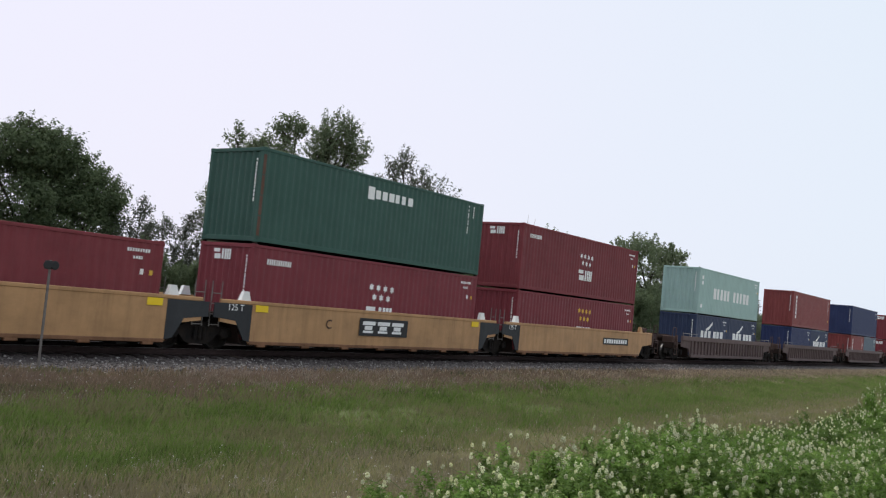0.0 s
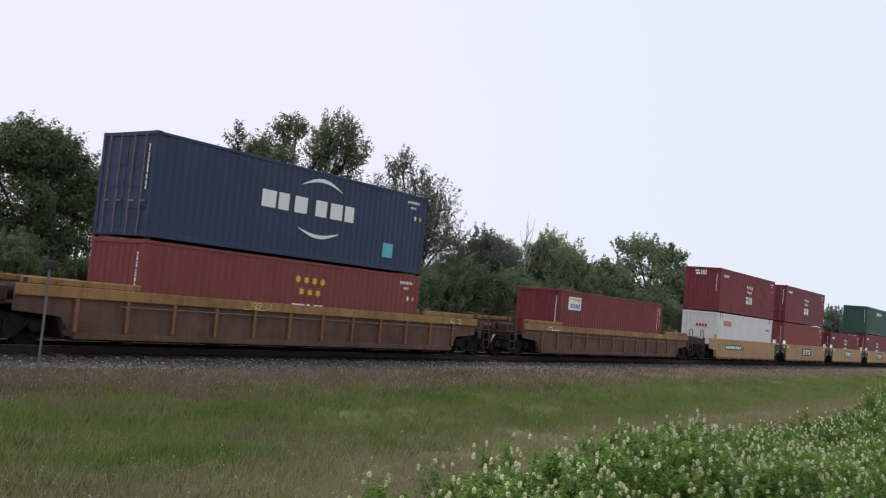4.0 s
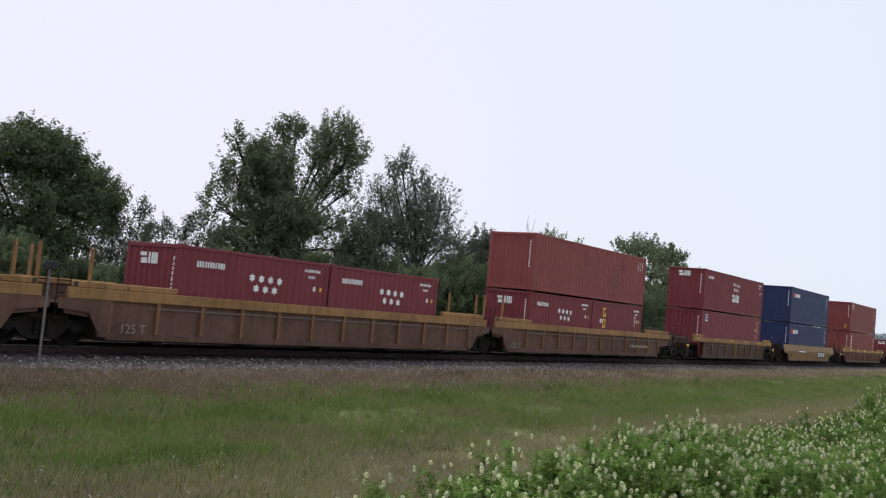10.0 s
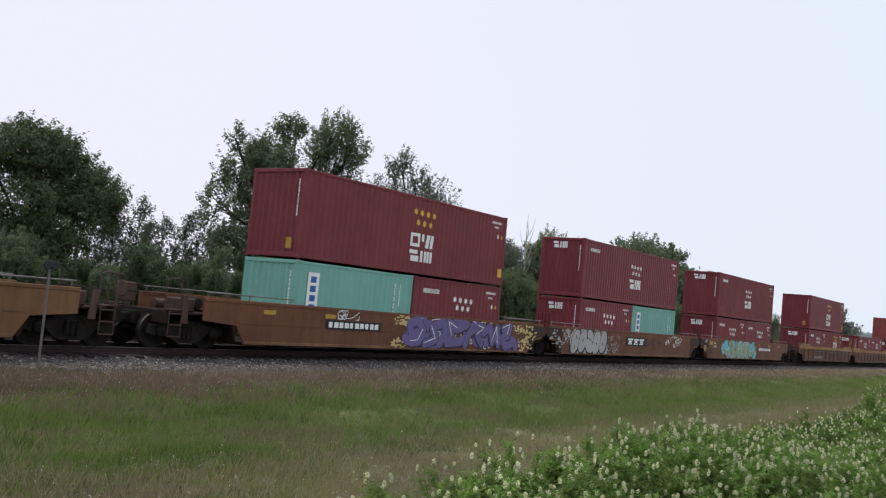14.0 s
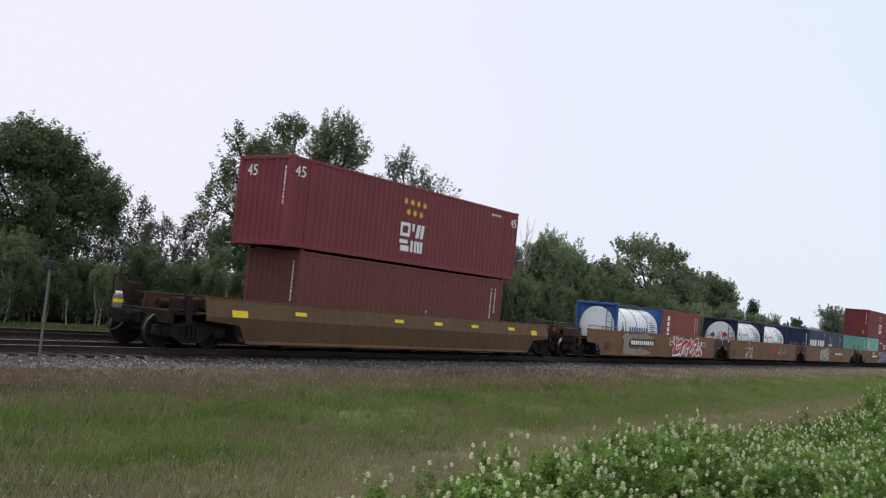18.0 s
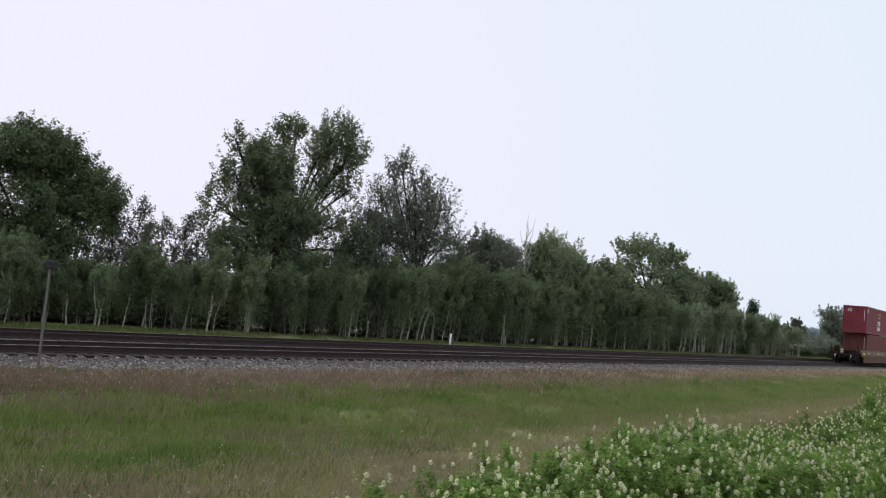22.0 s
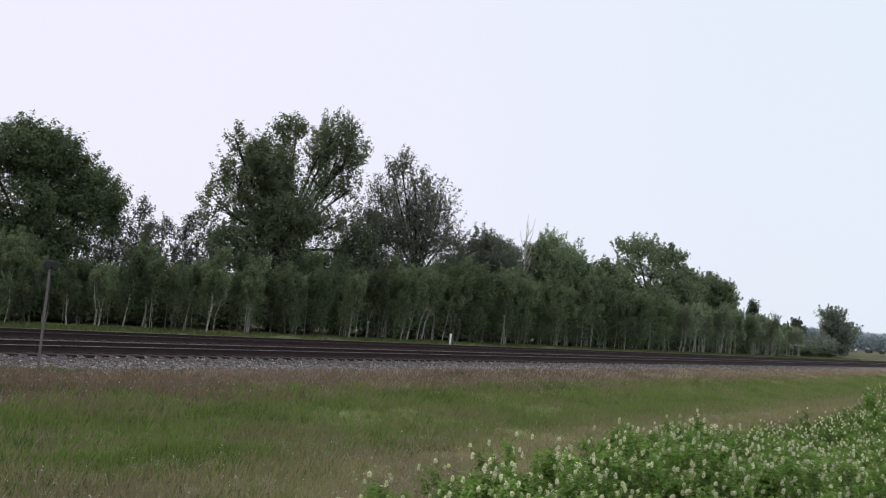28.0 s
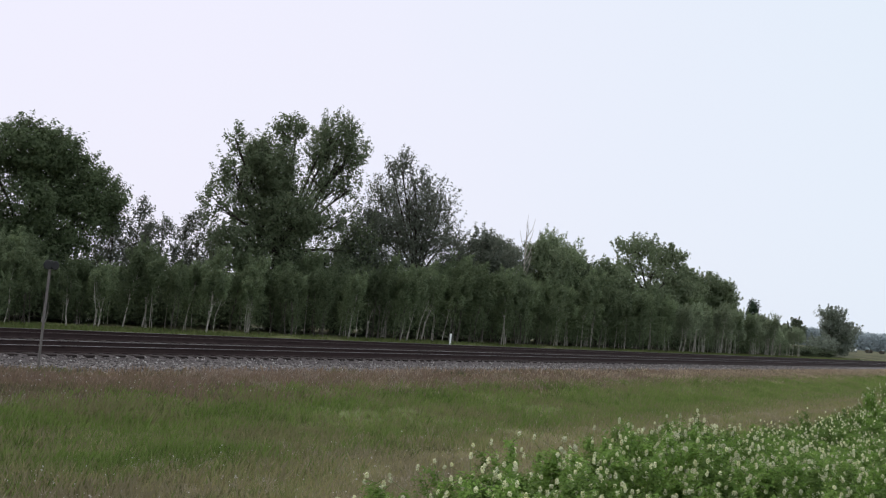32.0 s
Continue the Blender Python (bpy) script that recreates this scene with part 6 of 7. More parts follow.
                part("rib", me, chord_paint, car).location = (x, 0, 0)
        else:
            dt, db = (0.12, 0.09) if tub else (0.0, 0.0)
            part("top_chord", Shape().box(-e0, e1, sy * (OUT + 0.02 - dt), sy * (OUT - 0.09 - dt), TOP - 0.1 + 0.6 * dt, TOP + 0.006, 0.015), chord_paint, car)
            part("bottom_sill", Shape().box(-b0, b1, sy * (OUT + 0.02 - db), sy * (OUT - 0.09 - db), LOW - 0.03, LOW + 0.07, 0.015), RIB, car, "rusted bottom sill")
            if kind == "plain":
                for i in range(7):
                    x = -b0 + 0.5 + (b0 + b1 - 1.0) * i / 6
                    part("jacking_pad", Shape().box(x - 0.17, x + 0.17, sy * (OUT + 0.025), sy * (OUT - 0.1), LOW - 0.1, LOW - 0.02, 0.015), RIB, car)
            if kind in ("tan", "orange"):
                part("crease", Shape().slab([(-b0 - 0.2, 0.86), (b1 + 0.2, 0.86), (b1 + 0.2, 0.83), (-b0 - 0.2, 0.83)], sy * (OUT + 0.015), sy * (OUT - 0.02)), chord_paint, car)
    part("well_floor", Shape().box(-b0, b1, -1.4, 1.4, LOW - 0.06, LOW + 0.03), GRIME, car)
    for i in range(5):
        x = -b0 + (b0 + b1) * (i + 0.5) / 5
        part("cross_member", Shape().box(x - 0.15, x + 0.15, -1.42, 1.42, LOW - 0.12, LOW - 0.05, 0.01), GRIME, car)
    for e, (how, a), (b, en) in ((-1, rear, lim[0]), (1, front, lim[1])):
        wall = Shape().slab([(e * (b + rise * 0.5), LOW), (e * (b + rise * 0.5 + 0.06), LOW), (e * (b + rise + 0.2), 1.1), (e * (b + rise + 0.12), 1.1)], -1.36, 1.36)
        part("bulkhead", wall, RUSTY, car)
        if ribbed or kind in ("orange", "tan"):
            for sy in (-1, 1):
                if kind == "ribbed":
                    part("guide_channel", Shape().box(min(e * 6.25, e * (en - 0.15)), max(e * 6.25, e * (en - 0.15)), sy * (OUT - 0.03), sy * (OUT - 0.2), TOP + 0.01, TOP + 0.17, 0.02), chord_paint, car, "worn yellow guide channel")
                    x = en - 0.15
                    # the channel is solid; a black block paints its mouth's shade
                    part("channel_mouth", Shape().box(min(e * (x + 0.002), e * (x - 0.1)), max(e * (x + 0.002), e * (x - 0.1)), sy * (OUT - 0.027), sy * (OUT - 0.06), TOP + 0.03, TOP + 0.15), BLACK, car, "black block painting the shade in the channel's mouth")
                    # black discs paint the dark of bolt holes, none is cut
                    for bx in (x - 0.85, x - 1.55):
                        part("bolt_hole", Shape().lathe([(sy * (OUT - 0.026), 0.005), (sy * (OUT - 0.026), 0.025), (sy * (OUT - 0.04), 0.025)], 8, "y", (e * bx, 0, TOP + 0.06)), BLACK, car)
                else:
                    pole = rivet_rail(Shape(), [(e * 6.3, sy * 1.42, TOP + 0.14), (e * (en - 0.1), sy * 1.42, TOP + 0.16)], 0.022)
                    for x in (6.4, (6.4 + en) / 2, en - 0.2):
                        pole.tube([(e * x, sy * 1.42, TOP), (e * x, sy * 1.42, TOP + 0.15)], 0.018, 6)
                    part("hand_rail", pole, GALV, car, "grey pipe hand rail")
        elif not tub:
            for sy in (-1, 1):
                cone = Shape().slab([(e * (b + 0.02), TOP), (e * (b + 0.42), TOP), (e * (b + 0.3), TOP + 0.28), (e * (b + 0.12), TOP + 0.28)], sy * 1.44, sy * 1.3)
                part("stacking_guide", cone, WHITE_INK if kind == "plain" and how == "joint" else chord_paint, car, "pale container guide" if kind == "plain" and how == "joint" else "")
        if how == "end":
            car_end(car, e, a, rng, e < 0, RUSTY if tub else END_RUST, kind == "ribbed" and seed in (8, 9, 10, 11))
            truck_parts(car, e * (a - 1.75))
        else:
            for sy in (-1, 1):
                top_z = TOP - (0.275 if ribbed else 0.105)
                plate = Shape().slab([(e * b, LOW + 0.05), (e * (b + 0.25), LOW + 0.1), (e * (b + 0.6), 0.9), (e * (a - 0.12), 0.98), (e * (a - 0.12), top_z), (e * b, top_z)], sy * (OUT + 0.012), sy * (OUT - 0.03))
                part("end_plate", plate, BLACK if kind == "plain" else (BROWN if kind == "ribbed" else SOOT), car, "black end plate" if kind == "plain" else "sooty brown end plate")
                lad = Shape()
                for dx in (0.15, 0.5):
                    rivet_rail(lad, [(e * (a - dx), sy * 1.3, 0.7), (e * (a - dx), sy * 1.3, 2.0)])
                for z in (0.75, 1.05, 1.35, 1.65):
                    lad.tube([(e * (a - 0.15), sy * 1.3, z), (e * (a - 0.5), sy * 1.3, z)], 0.014, 6)
                if sy < 0 or e < 0:
                    part("ladder", lad, GALV if kind == "plain" else RUSTY, car, "steel end ladder")
            if kind == "ribbed":
                for dx in ((0.45, 1.05) if e > 0 else (0.95,)):
                    for sy in (-1, 1):
                        part("end_post", Shape().box(e * (a - dx) - 0.035, e * (a - dx) + 0.035, sy * 1.33, sy * 1.42, 1.05, 2.5, 0.008), chord_paint, car, "upright yellow post")
            part("articulation", Shape().box(min(e * (b + 0.4), e * (a + 0.02)), max(e * (b + 0.4), e * (a + 0.02)), -0.4, 0.4, 0.76, 1.0, 0.03), GRIME, car)
            part("end_deck", Shape().box(min(e * (b + 0.4), e * (a - 0.1)), max(e * (b + 0.4), e * (a - 0.1)), -1.25, 1.25, 1.04, 1.1, 0.01), RUSTY, car)
            if e < 0:
                truck_parts(car, e * a)
    before = set(car.children)
    for t in tags:
        t(car, rng)
    if tub:
        for ob in set(car.children) - before:
            for v in ob.data.vertices:
                v.co.y += lean(v.co.z)
    return car


TAN = []


def paint_tan():
    if not TAN:
        TAN.append(paint("faded_ochre_paint", (0.19, 0.094, 0.04), 0.6, 0.55, 0.45))
    return TAN[0]


# markings of the car sides, laid 4 mm proud
FACE = -OUT - 0.026


def plate_and_bars(u0, u1, v0, v1, n, ink=None, plate=True):
    def lay(car, rng):
        if plate:
            part("number_plate", panel(Shape(), u0, v0, u1 - u0, v1 - v0, FACE), BLACK_INK, car, "black marking panel")
        s = bars(Shape(), u0 + 0.12, v0 + 0.2 * (v1 - v0), (u1 - u0) - 0.2, 0.6 * (v1 - v0), n, FACE - 0.004, rng, 0.7)
        part("marking_bars", s, ink or WHITE_INK, car, "pale marking bars")
    return lay


def logo_plate(u0, u1, v0, v1, plate=True):
    def lay(car, rng):
        if plate:
            part("logo_plate", panel(Shape(), u0, v0, u1 - u0, v1 - v0, FACE), BLACK_INK, car, "black logo panel")
        s, w, h = Shape(), (u1 - u0) * 0.86, (v1 - v0) * 0.66
        a, z = u0 + (u1 - u0) * 0.05, v0 + (v1 - v0) * 0.17
        for i in range(3):
            for k, (lo, hi, inset) in enumerate(((0.0, 0.2, 0.03), (0.26, 0.62, 0.06), (0.68, 1.0, 0.0))):
                panel(s, a + (i * 0.345 + inset) * w + lo * 0.05, z + lo * h, w * (0.29 - 2 * inset), (hi - lo) * h, FACE - 0.004, 0.05 * (hi - lo))
        part("logo_mark", s, WHITE_INK, car, "white striped block shapes")
    return lay


def text_tag(text, size, u, v, ink, label):
    return lambda car, rng: words(text, size, ink, car, u, FACE, v, label)


def yellow_tags(places, v=1.38, w=0.55, h=0.13, ink=None):
    def lay(car, rng):
        for u in places:
            part("reflector_tag", panel(Shape(), u, v, w, h, FACE), ink or TAG_YELLOW, car, "yellow reflective tag")
    return lay


def blob(shape, u, v, ru, rv, front, rng, n=16, wild=0.22):
    pts = []
    for i in range(n):
        k = 1 + rng.uniform(-wild, wild)
        pts.append((u + ru * k * math.cos(6.2832 * i / n), min(1.44, max(LOW + 0.03, v + rv * k * math.sin(6.2832 * i / n)))))
    return shape.slab(pts, front, front - 0.003)


def stroke(shape, pts, r, front):
    """A fat rounded line through points of the car's side."""
    lo, hi = LOW + 0.02 + r, 1.46 - r
    pts = [(u, min(hi, max(lo, v))) for u, v in pts]
    for (x0, z0), (x1, z1) in zip(pts, pts[1:]):
        d = Vector((x1 - x0, z1 - z0))
        if d.length > 0.01:
            q = Vector((-d.y, d.x)).normalized() * r
            shape.slab([(x0 + q.x, z0 + q.y), (x1 + q.x, z1 + q.y), (x1 - q.x, z1 - q.y), (x0 - q.x, z0 - q.y)], front, front - 0.003)
    for x, z in pts:
        shape.slab([(x + r * math.cos(6.2832 * i / 10), z + r * math.sin(6.2832 * i / 10)) for i in range(10)], front + 0.0004, front - 0.0034)
    return shape


GLYPHS = [[(0.0, 0.25), (0.25, 0.05), (0.6, 0.2), (0.75, 0.6), (0.5, 0.95), (0.2, 0.8), (0.3, 0.45), (0.95, 0.3)], [(0.05, 0.9), (0.45, 1.0), (0.35, 0.55), (0.05, 0.4), (0.4, 0.05), (0.8, 0.25), (1.0, 0.0)],
          [(0.0, 0.6), (0.3, 0.95), (0.45, 0.3), (0.7, 0.85), (0.85, 0.1), (1.05, 0.5)], [(0.1, 0.1), (0.15, 0.6), (0.55, 0.9), (0.95, 0.75), (0.6, 0.5), (0.9, 0.15)],
          [(0.95, 0.95), (0.5, 0.7), (0.1, 0.95), (0.3, 0.4), (0.05, 0.1), (0.6, 0.15), (1.0, 0.35)], [(0.0, 0.05), (0.5, 0.3), (0.2, 0.7), (0.65, 1.0), (0.9, 0.55), (0.7, 0.05)]]


def mural(u0, u1, fill, edge, shade, back, n):
    """Spray paint: backing patches, then fat tangled strokes with outlines and shading."""
    def lay(car, rng):
        w = (u1 - u0) / n
        for i in range(n * 2):
            part("spray_backing", blob(Shape(), u0 + (i + 0.5) * w / 2, rng.uniform(0.5, 1.2), w * 0.4, 0.3, FACE - 0.0003 * (i % 3), rng, 14, 0.35), back, car)
        for i in range(n):
            g = GLYPHS[(i * 5 + n) % len(GLYPHS)]
            lean = rng.uniform(-0.1, 0.2)
            c = u0 + i * w - 0.06 * w
            pts = [(c + (p + lean * (q - 0.5) + rng.uniform(-0.05, 0.05)) * w * 1.08, 0.4 + q * 0.92 + rng.uniform(-0.05, 0.05)) for p, q in g]
            at = FACE - 0.003 - 0.008 * i
            part("spray_shading", stroke(Shape(), [(a + 0.03, b - 0.03) for a, b in pts], 0.2, at), shade, car, "dark sprayed shading")
            part("spray_outline", stroke(Shape(), pts, 0.17, at - 0.0026), edge, car, "sprayed outline")
            part("spray_fill", stroke(Shape(), pts, 0.128, at - 0.0052), fill, car, "fat tangled sprayed shape")
            k = rng.randrange(len(pts) - 2)
            part("spray_highlight", stroke(Shape(), [(a - 0.05, b + 0.05) for a, b in pts[k:k + 3]], 0.014, at - 0.0075), WHITE_INK, car, "thin white sprayed line")
    return lay


def bubbles(u0, u1, fill, edge, shade, back, n, rim, wings=0.0):
    """Spray paint: fat rounded shapes side by side with outlines, dark shading and small holes."""
    def lay(car, rng):
        w = (u1 - u0) / n
        for i in range(n * 3):
            part("spray_backing", blob(Shape(), u0 - wings + (i + 0.5) * (u1 - u0 + 2 * wings) / (3 * n), 0.86 + 0.3 * math.sin(i * 2.1), w * 0.45, 0.42, FACE - 0.0003 * (i % 3), rng, 18, 0.25), back, car)

        def fat(outline, level):
            """outline: a function that gives the shape's rim grown by some width."""
            for name, grow, shift, front, ink, words_ in (("spray_shading", rim + 0.03, 0.045, 0.002, shade, "dark sprayed shading"), ("spray_outline", rim, 0.0, 0.0056, edge, "sprayed outline"), ("spray_fill", 0.0, 0.0, 0.0079, fill, "fat rounded sprayed shape")):
                f = FACE - front - (0.006 if shift == 0.0 else 0.0004) * level
                part(name, Shape().slab([(a + shift, min(1.46, max(LOW + 0.02, b - shift))) for a, b in outline(grow)], f, f - 0.003), ink, car, words_)

        def oval(c, v, ru, rv, lean, power):
            def rim_at(grow):
                pts = []
                for k in range(20):
                    p, q = math.cos(k * math.pi / 10), math.sin(k * math.pi / 10)
                    p, q = math.copysign(abs(p) ** power, p), math.copysign(abs(q) ** power, q)
                    pts.append((c + (ru + grow) * p + lean * q, v + (rv + grow) * q))
                return pts
            return rim_at

        def swing(c, e):
            line = [(c + e * wings * p, q) for p, q in ((-0.1, 0.66), (0.35, 0.62), (0.7, 0.78), (0.98, 1.12))]

            def rim_at(grow):
                one, two = [], []
                for k, (a, b) in enumerate(line):
                    p, q = line[max(0, k - 1)], line[min(3, k + 1)]
                    d = Vector((q[0] - p[0], q[1] - p[1])).normalized() * ((0.16, 0.17, 0.13, 0.04)[k] + grow)
                    one.append((a - d.y, b + d.x))
                    two.append((a + d.y, b - d.x))
                return one + two[::-1]
            return rim_at
        for i in range(n):
            c, mid, lean = u0 + (i + 0.5) * w, 0.85 + rng.uniform(-0.03, 0.03), rng.choice((-0.16, 0.1, 0.17))
            if i % 3 == 2:
                fat(oval(c + 0.14 * w, mid + 0.24, 0.44 * w, 0.33, lean, 0.9), 0)
                fat(oval(c - 0.06 * w, mid - 0.22, 0.54 * w, 0.34, lean, 0.9), 1)
                continue
            fat(oval(c, mid, 0.52 * w, 0.56, lean, 0.95 if i % 3 else 0.8), i % 2)
            for dv in ((-0.26, 0.2) if i == 0 else (0.08 - 0.05 * i,)):
                f = FACE - 0.0112 - 0.006 * (i % 2)
                part("spray_hole", Shape().slab([(c + lean * dv * 2 + 0.06 * w * math.cos(k * 0.7854), mid + dv + 0.1 * math.sin(k * 0.7854)) for k in range(8)], f, f - 0.002), shade, car, "small dark gap")
        if wings:
            fat(swing(u0, -1), 0)
            fat(swing(u1, 1), 0)
    return lay


def scribble(u0, u1, v0, v1, ink, n, seed):
    """Thin curling sprayed lines that spell nothing."""
    def lay(car, rng):
        r = random.Random(seed)
        s = Shape()
        for i in range(n):
            a, b, way, turn = r.uniform(u0, u1), r.uniform(v0, v1), r.uniform(0, 6.28), r.uniform(-0.9, 0.9)
            pts = [(a, b)]
            for k in range(r.randrange(7, 13)):
                way += turn + r.uniform(-0.35, 0.35)
                pts.append((min(u1, max(u0, pts[-1][0] + 0.075 * math.cos(way))), min(v1, max(v0, pts[-1][1] + 0.065 * math.sin(way)))))
            for (x0, z0), (x1, z1) in zip(pts, pts[1:]):
                d = Vector((x1 - x0, z1 - z0))
                if d.length < 0.01:
                    continue
                q = Vector((-d.y, d.x)).normalized() * 0.013
                s.slab([(x0 + q.x, z0 + q.y), (x1 + q.x, z1 + q.y), (x1 - q.x, z1 - q.y), (x0 - q.x, z0 - q.y)], FACE - 0.001, FACE - 0.004)
        tagged(part("spray_scribble", s, ink, car, "thin sprayed scribble"), kind="stuff")
    return lay


def patch(blobs, ink, seed, broken=0):
    """Painted patches; broken: how many small flecks make up each one."""
    def lay(car, rng):
        r = random.Random(seed)
        for i, (u, v, ru, rv) in enumerate(blobs):
            if not broken:
                part("paint_patch", blob(Shape(), u, v, ru, rv, FACE - 0.0003 * i, r, 22, 0.3), ink, car, "uneven painted patch")
                continue
            flecks = Shape()
            for k in range(broken):
                a, q = r.uniform(0, 6.28), r.random() ** 0.6
                w, h = r.uniform(0.03, 0.13), r.uniform(0.02, 0.065)
                blob(flecks, u + ru * q * math.cos(a), v + rv * q * math.sin(a), w, h, FACE - 0.0002 * k, r, 9, 0.45)
            tagged(part("paint_flecks", flecks, ink, car, "broken flecks of old spray paint"), kind="stuff")
    return lay


# ---- the train ----
TRAIN = []
HC, STD, BASE = 2.896, 2.591, 0.33
WEIGHT = text_tag("125 T", 0.26, -6.82, 1.2, WHITE_INK, "white capacity figures")
COLOR_WORDS = {"maroon_paint": "maroon", "worn_maroon_paint": "worn maroon", "brick_red_paint": "brick red", "faded_red_paint": "faded red", "deep_brick_paint": "deep brick red", "bottle_green_paint": "bottle green", "mint_green_paint": "pale mint green", "teal_paint": "teal",
               "navy_paint": "navy blue", "blue_paint": "blue", "grey_blue_paint": "grey blue", "white_container_paint": "white"}
MARK_WORDS = {"stars": "with white stars and blocks", "goldstars": "with gold stars and white blocks", "shortstars": "with a cluster of white stars", "goldshort": "with gold stars above white blocks", "capital": "with a white wordmark bar row",
              "mint": "with large white bars", "swoosh_small": "with a white swoosh", "swoosh_big": "with white bars and arcs", "redword": "with a red and white emblem", "flag": "with a blue and yellow emblem", "column": "with a column of white blocks",
              "redrings": "with red rounded shapes", "billboard": "with a white emblem panel", "column_panel": "with a tall white panel", "cross": "with an orange cross emblem", "bigword": "with big white blocks", "patched": "with dark patches over old lettering",
              "plainlines": "with thin white code lines", "letters": "with two yellow blocks", "code": "with small white codes"}


def load(cx, lower, upper=None, seed=0, doors=False, lower_doors=False):
    """Containers of one well; lower: one 40 foot box or two 20 foot ones from rear to front."""
    if isinstance(lower, tuple):
        lower = [lower]
    top = 0.0
    for i, (color, style, h) in enumerate(lower):
        if color is RED and (seed + i) % 3 == 0:
            color = WORN_RED
        length = 12.192 if len(lower) == 1 else 6.058
        dx = 0.0 if len(lower) == 1 else (-3.067 if i == 0 else 3.067)
        if color == "tank":
            ob, h = tank_container(style, seed + i), STD
        else:
            ob = container(length, h, color, f"{COLOR_WORDS[color.name]} {'forty' if length > 10 else 'twenty'} foot container {MARK_WORDS[style]}", style, seed + i, lower_doors)
        ob.matrix_world = pose(cx + dx, TRACK_Y, BASE)
        TRAIN.append((ob, cx + dx, BASE))
        top = max(top, h)
    if upper:
        color, style, h = upper
        if color is RED and seed % 4 == 2:
            color = WORN_RED
        z = BASE + top + 0.05
        if style == "offset":
            ob = long_container(seed + 7)
        else:
            ob = container(12.192, h, color, f"stacked {COLOR_WORDS[color.name]} forty foot container {MARK_WORDS[style]}", style, seed + 7, doors)
        ob.matrix_world = pose(cx, TRACK_Y, z)
        for sx in (-1, 1):
            for sy in (-1, 1):
                x, y = sx * (12.192 / 2 - 0.09), sy * (HALF_W - 0.08)
                part("twist_lock", Shape().box(x - 0.06, x + 0.06, y - 0.05, y + 0.05, -0.051, 0.004, 0.01), RUSTY, ob)
        TRAIN.append((ob, cx, z))


def add_car(kind, cx, rear, front, label, group, seed, tags=()):
    car = well_car(kind, cx, rear, front, label, group, seed, tags)
    TRAIN.append((car, cx, 0.0))


def build_train():
    five = "five unit yellow well car set"
    dark_label = "grey brown ribbed well car, rusty, loaded"
    # dark ribbed single cars far ahead
    for i, cx in enumerate((62.4, 83.9, 105.5, 127.1)):
        add_car("dark", cx, ("end", 10.75), ("end", 10.75), dark_label, "dark well cars", 300 + i)
    load(62.4, [(NAVY, "swoosh_small", STD), (NAVY, "swoosh_small", STD)], (MINT, "mint", HC), 310)
    load(83.9, [(BLUE, "code", STD), (NAVY, "swoosh_small", STD)], (BRICK, "column", HC), 320)
    load(105.5, [(BRICK, "column", STD), (GREYBLUE, "code", STD)], (BLUE, "code", HC), 330)
    load(127.1, (RED, "stars", STD), (RED, "stars", HC), 340)
    # five articulated yellow units
    h = 7.72
    yl = "yellow smooth sided articulated well car unit"
    add_car("plain", 40.72, ("joint", h), ("end", 10.05), yl, five, 1, [WEIGHT, plate_and_bars(2.0, 4.98, 0.76, 1.1, 10)])
    load(40.72, (RED, "goldstars", STD), (RED, "stars", HC), 10)
    add_car("plain", 25.25, ("joint", h), ("joint", h), yl, five, 2, [WEIGHT, text_tag("C", 0.42, -2.8, 0.82, SOOT, "faded dark unit letter"), logo_plate(-1.29, 1.37, 0.64, 1.24), yellow_tags([-6.05, 5.5], 1.2, 0.5, 0.2)])
    load(25.25, (RED, "stars", HC), (GREEN, "capital", HC), 20)
    add_car("plain", 9.85, ("joint", h), ("joint", h), yl, five, 3, [WEIGHT, text_tag("D", 0.42, -2.66, 0.82, SOOT, "faded dark unit letter"), logo_plate(-1.29, 1.37, 0.7, 1.26), yellow_tags([-6.05, 5.5], 1.2, 0.5, 0.2)])
    load(9.85, (RED, "stars", STD), None, 30)
    add_car("plain", -5.5, ("joint", h), ("joint", h), yl, five, 4, [WEIGHT, text_tag("E", 0.42, -2.92, 0.82, SOOT, "faded dark unit letter"), logo_plate(-1.39, 1.33, 0.66, 1.25), yellow_tags([-6.05, 5.5], 1.2, 0.5, 0.2)])
    load(-5.5, (RUSTRED, "code", HC), (RED, "stars", HC), 40, doors=True)
    add_car("plain", -21.0, ("end", 10.05), ("joint", h), yl, five, 5, [plate_and_bars(-5.09, -1.83, 0.82, 1.14, 11), text_tag("A", 0.3, -1.33, 0.85, SOOT, "faded dark unit letter")])
    load(-21.0, (WHITE, "redrings", HC), (RED, "stars", HC), 50)
    # rusty ribbed single cars
    rl = "rusty brown ribbed well car with a yellow top chord"
    rg = "ribbed well cars"
    add_car("ribbed", -42.6, ("end", 11.55), ("end", 11.6), rl, rg, 6, [scribble(-7.6, -6.6, 1.28, 1.44, WHITE_INK, 4, 3), scribble(4.9, 5.6, 1.28, 1.44, CREAM, 4, 4)])
    load(-42.6, (RED, "billboard", HC), None, 60)
    add_car("ribbed", -65.85, ("end", 11.55), ("end", 11.65), rl, rg, 7, [scribble(-3.0, -1.6, 1.26, 1.46, CREAM, 6, 5), scribble(7.6, 8.6, 1.28, 1.44, CREAM, 4, 6)])
    load(-65.85, (BRICK, "goldstars", STD), (NAVY, "swoosh_big", HC), 70, doors=True)
    add_car("ribbed", -89.05, ("end", 11.75), ("end", 11.6), rl, rg, 8)
    load(-89.05, (RED, "stars", STD), None, 80)
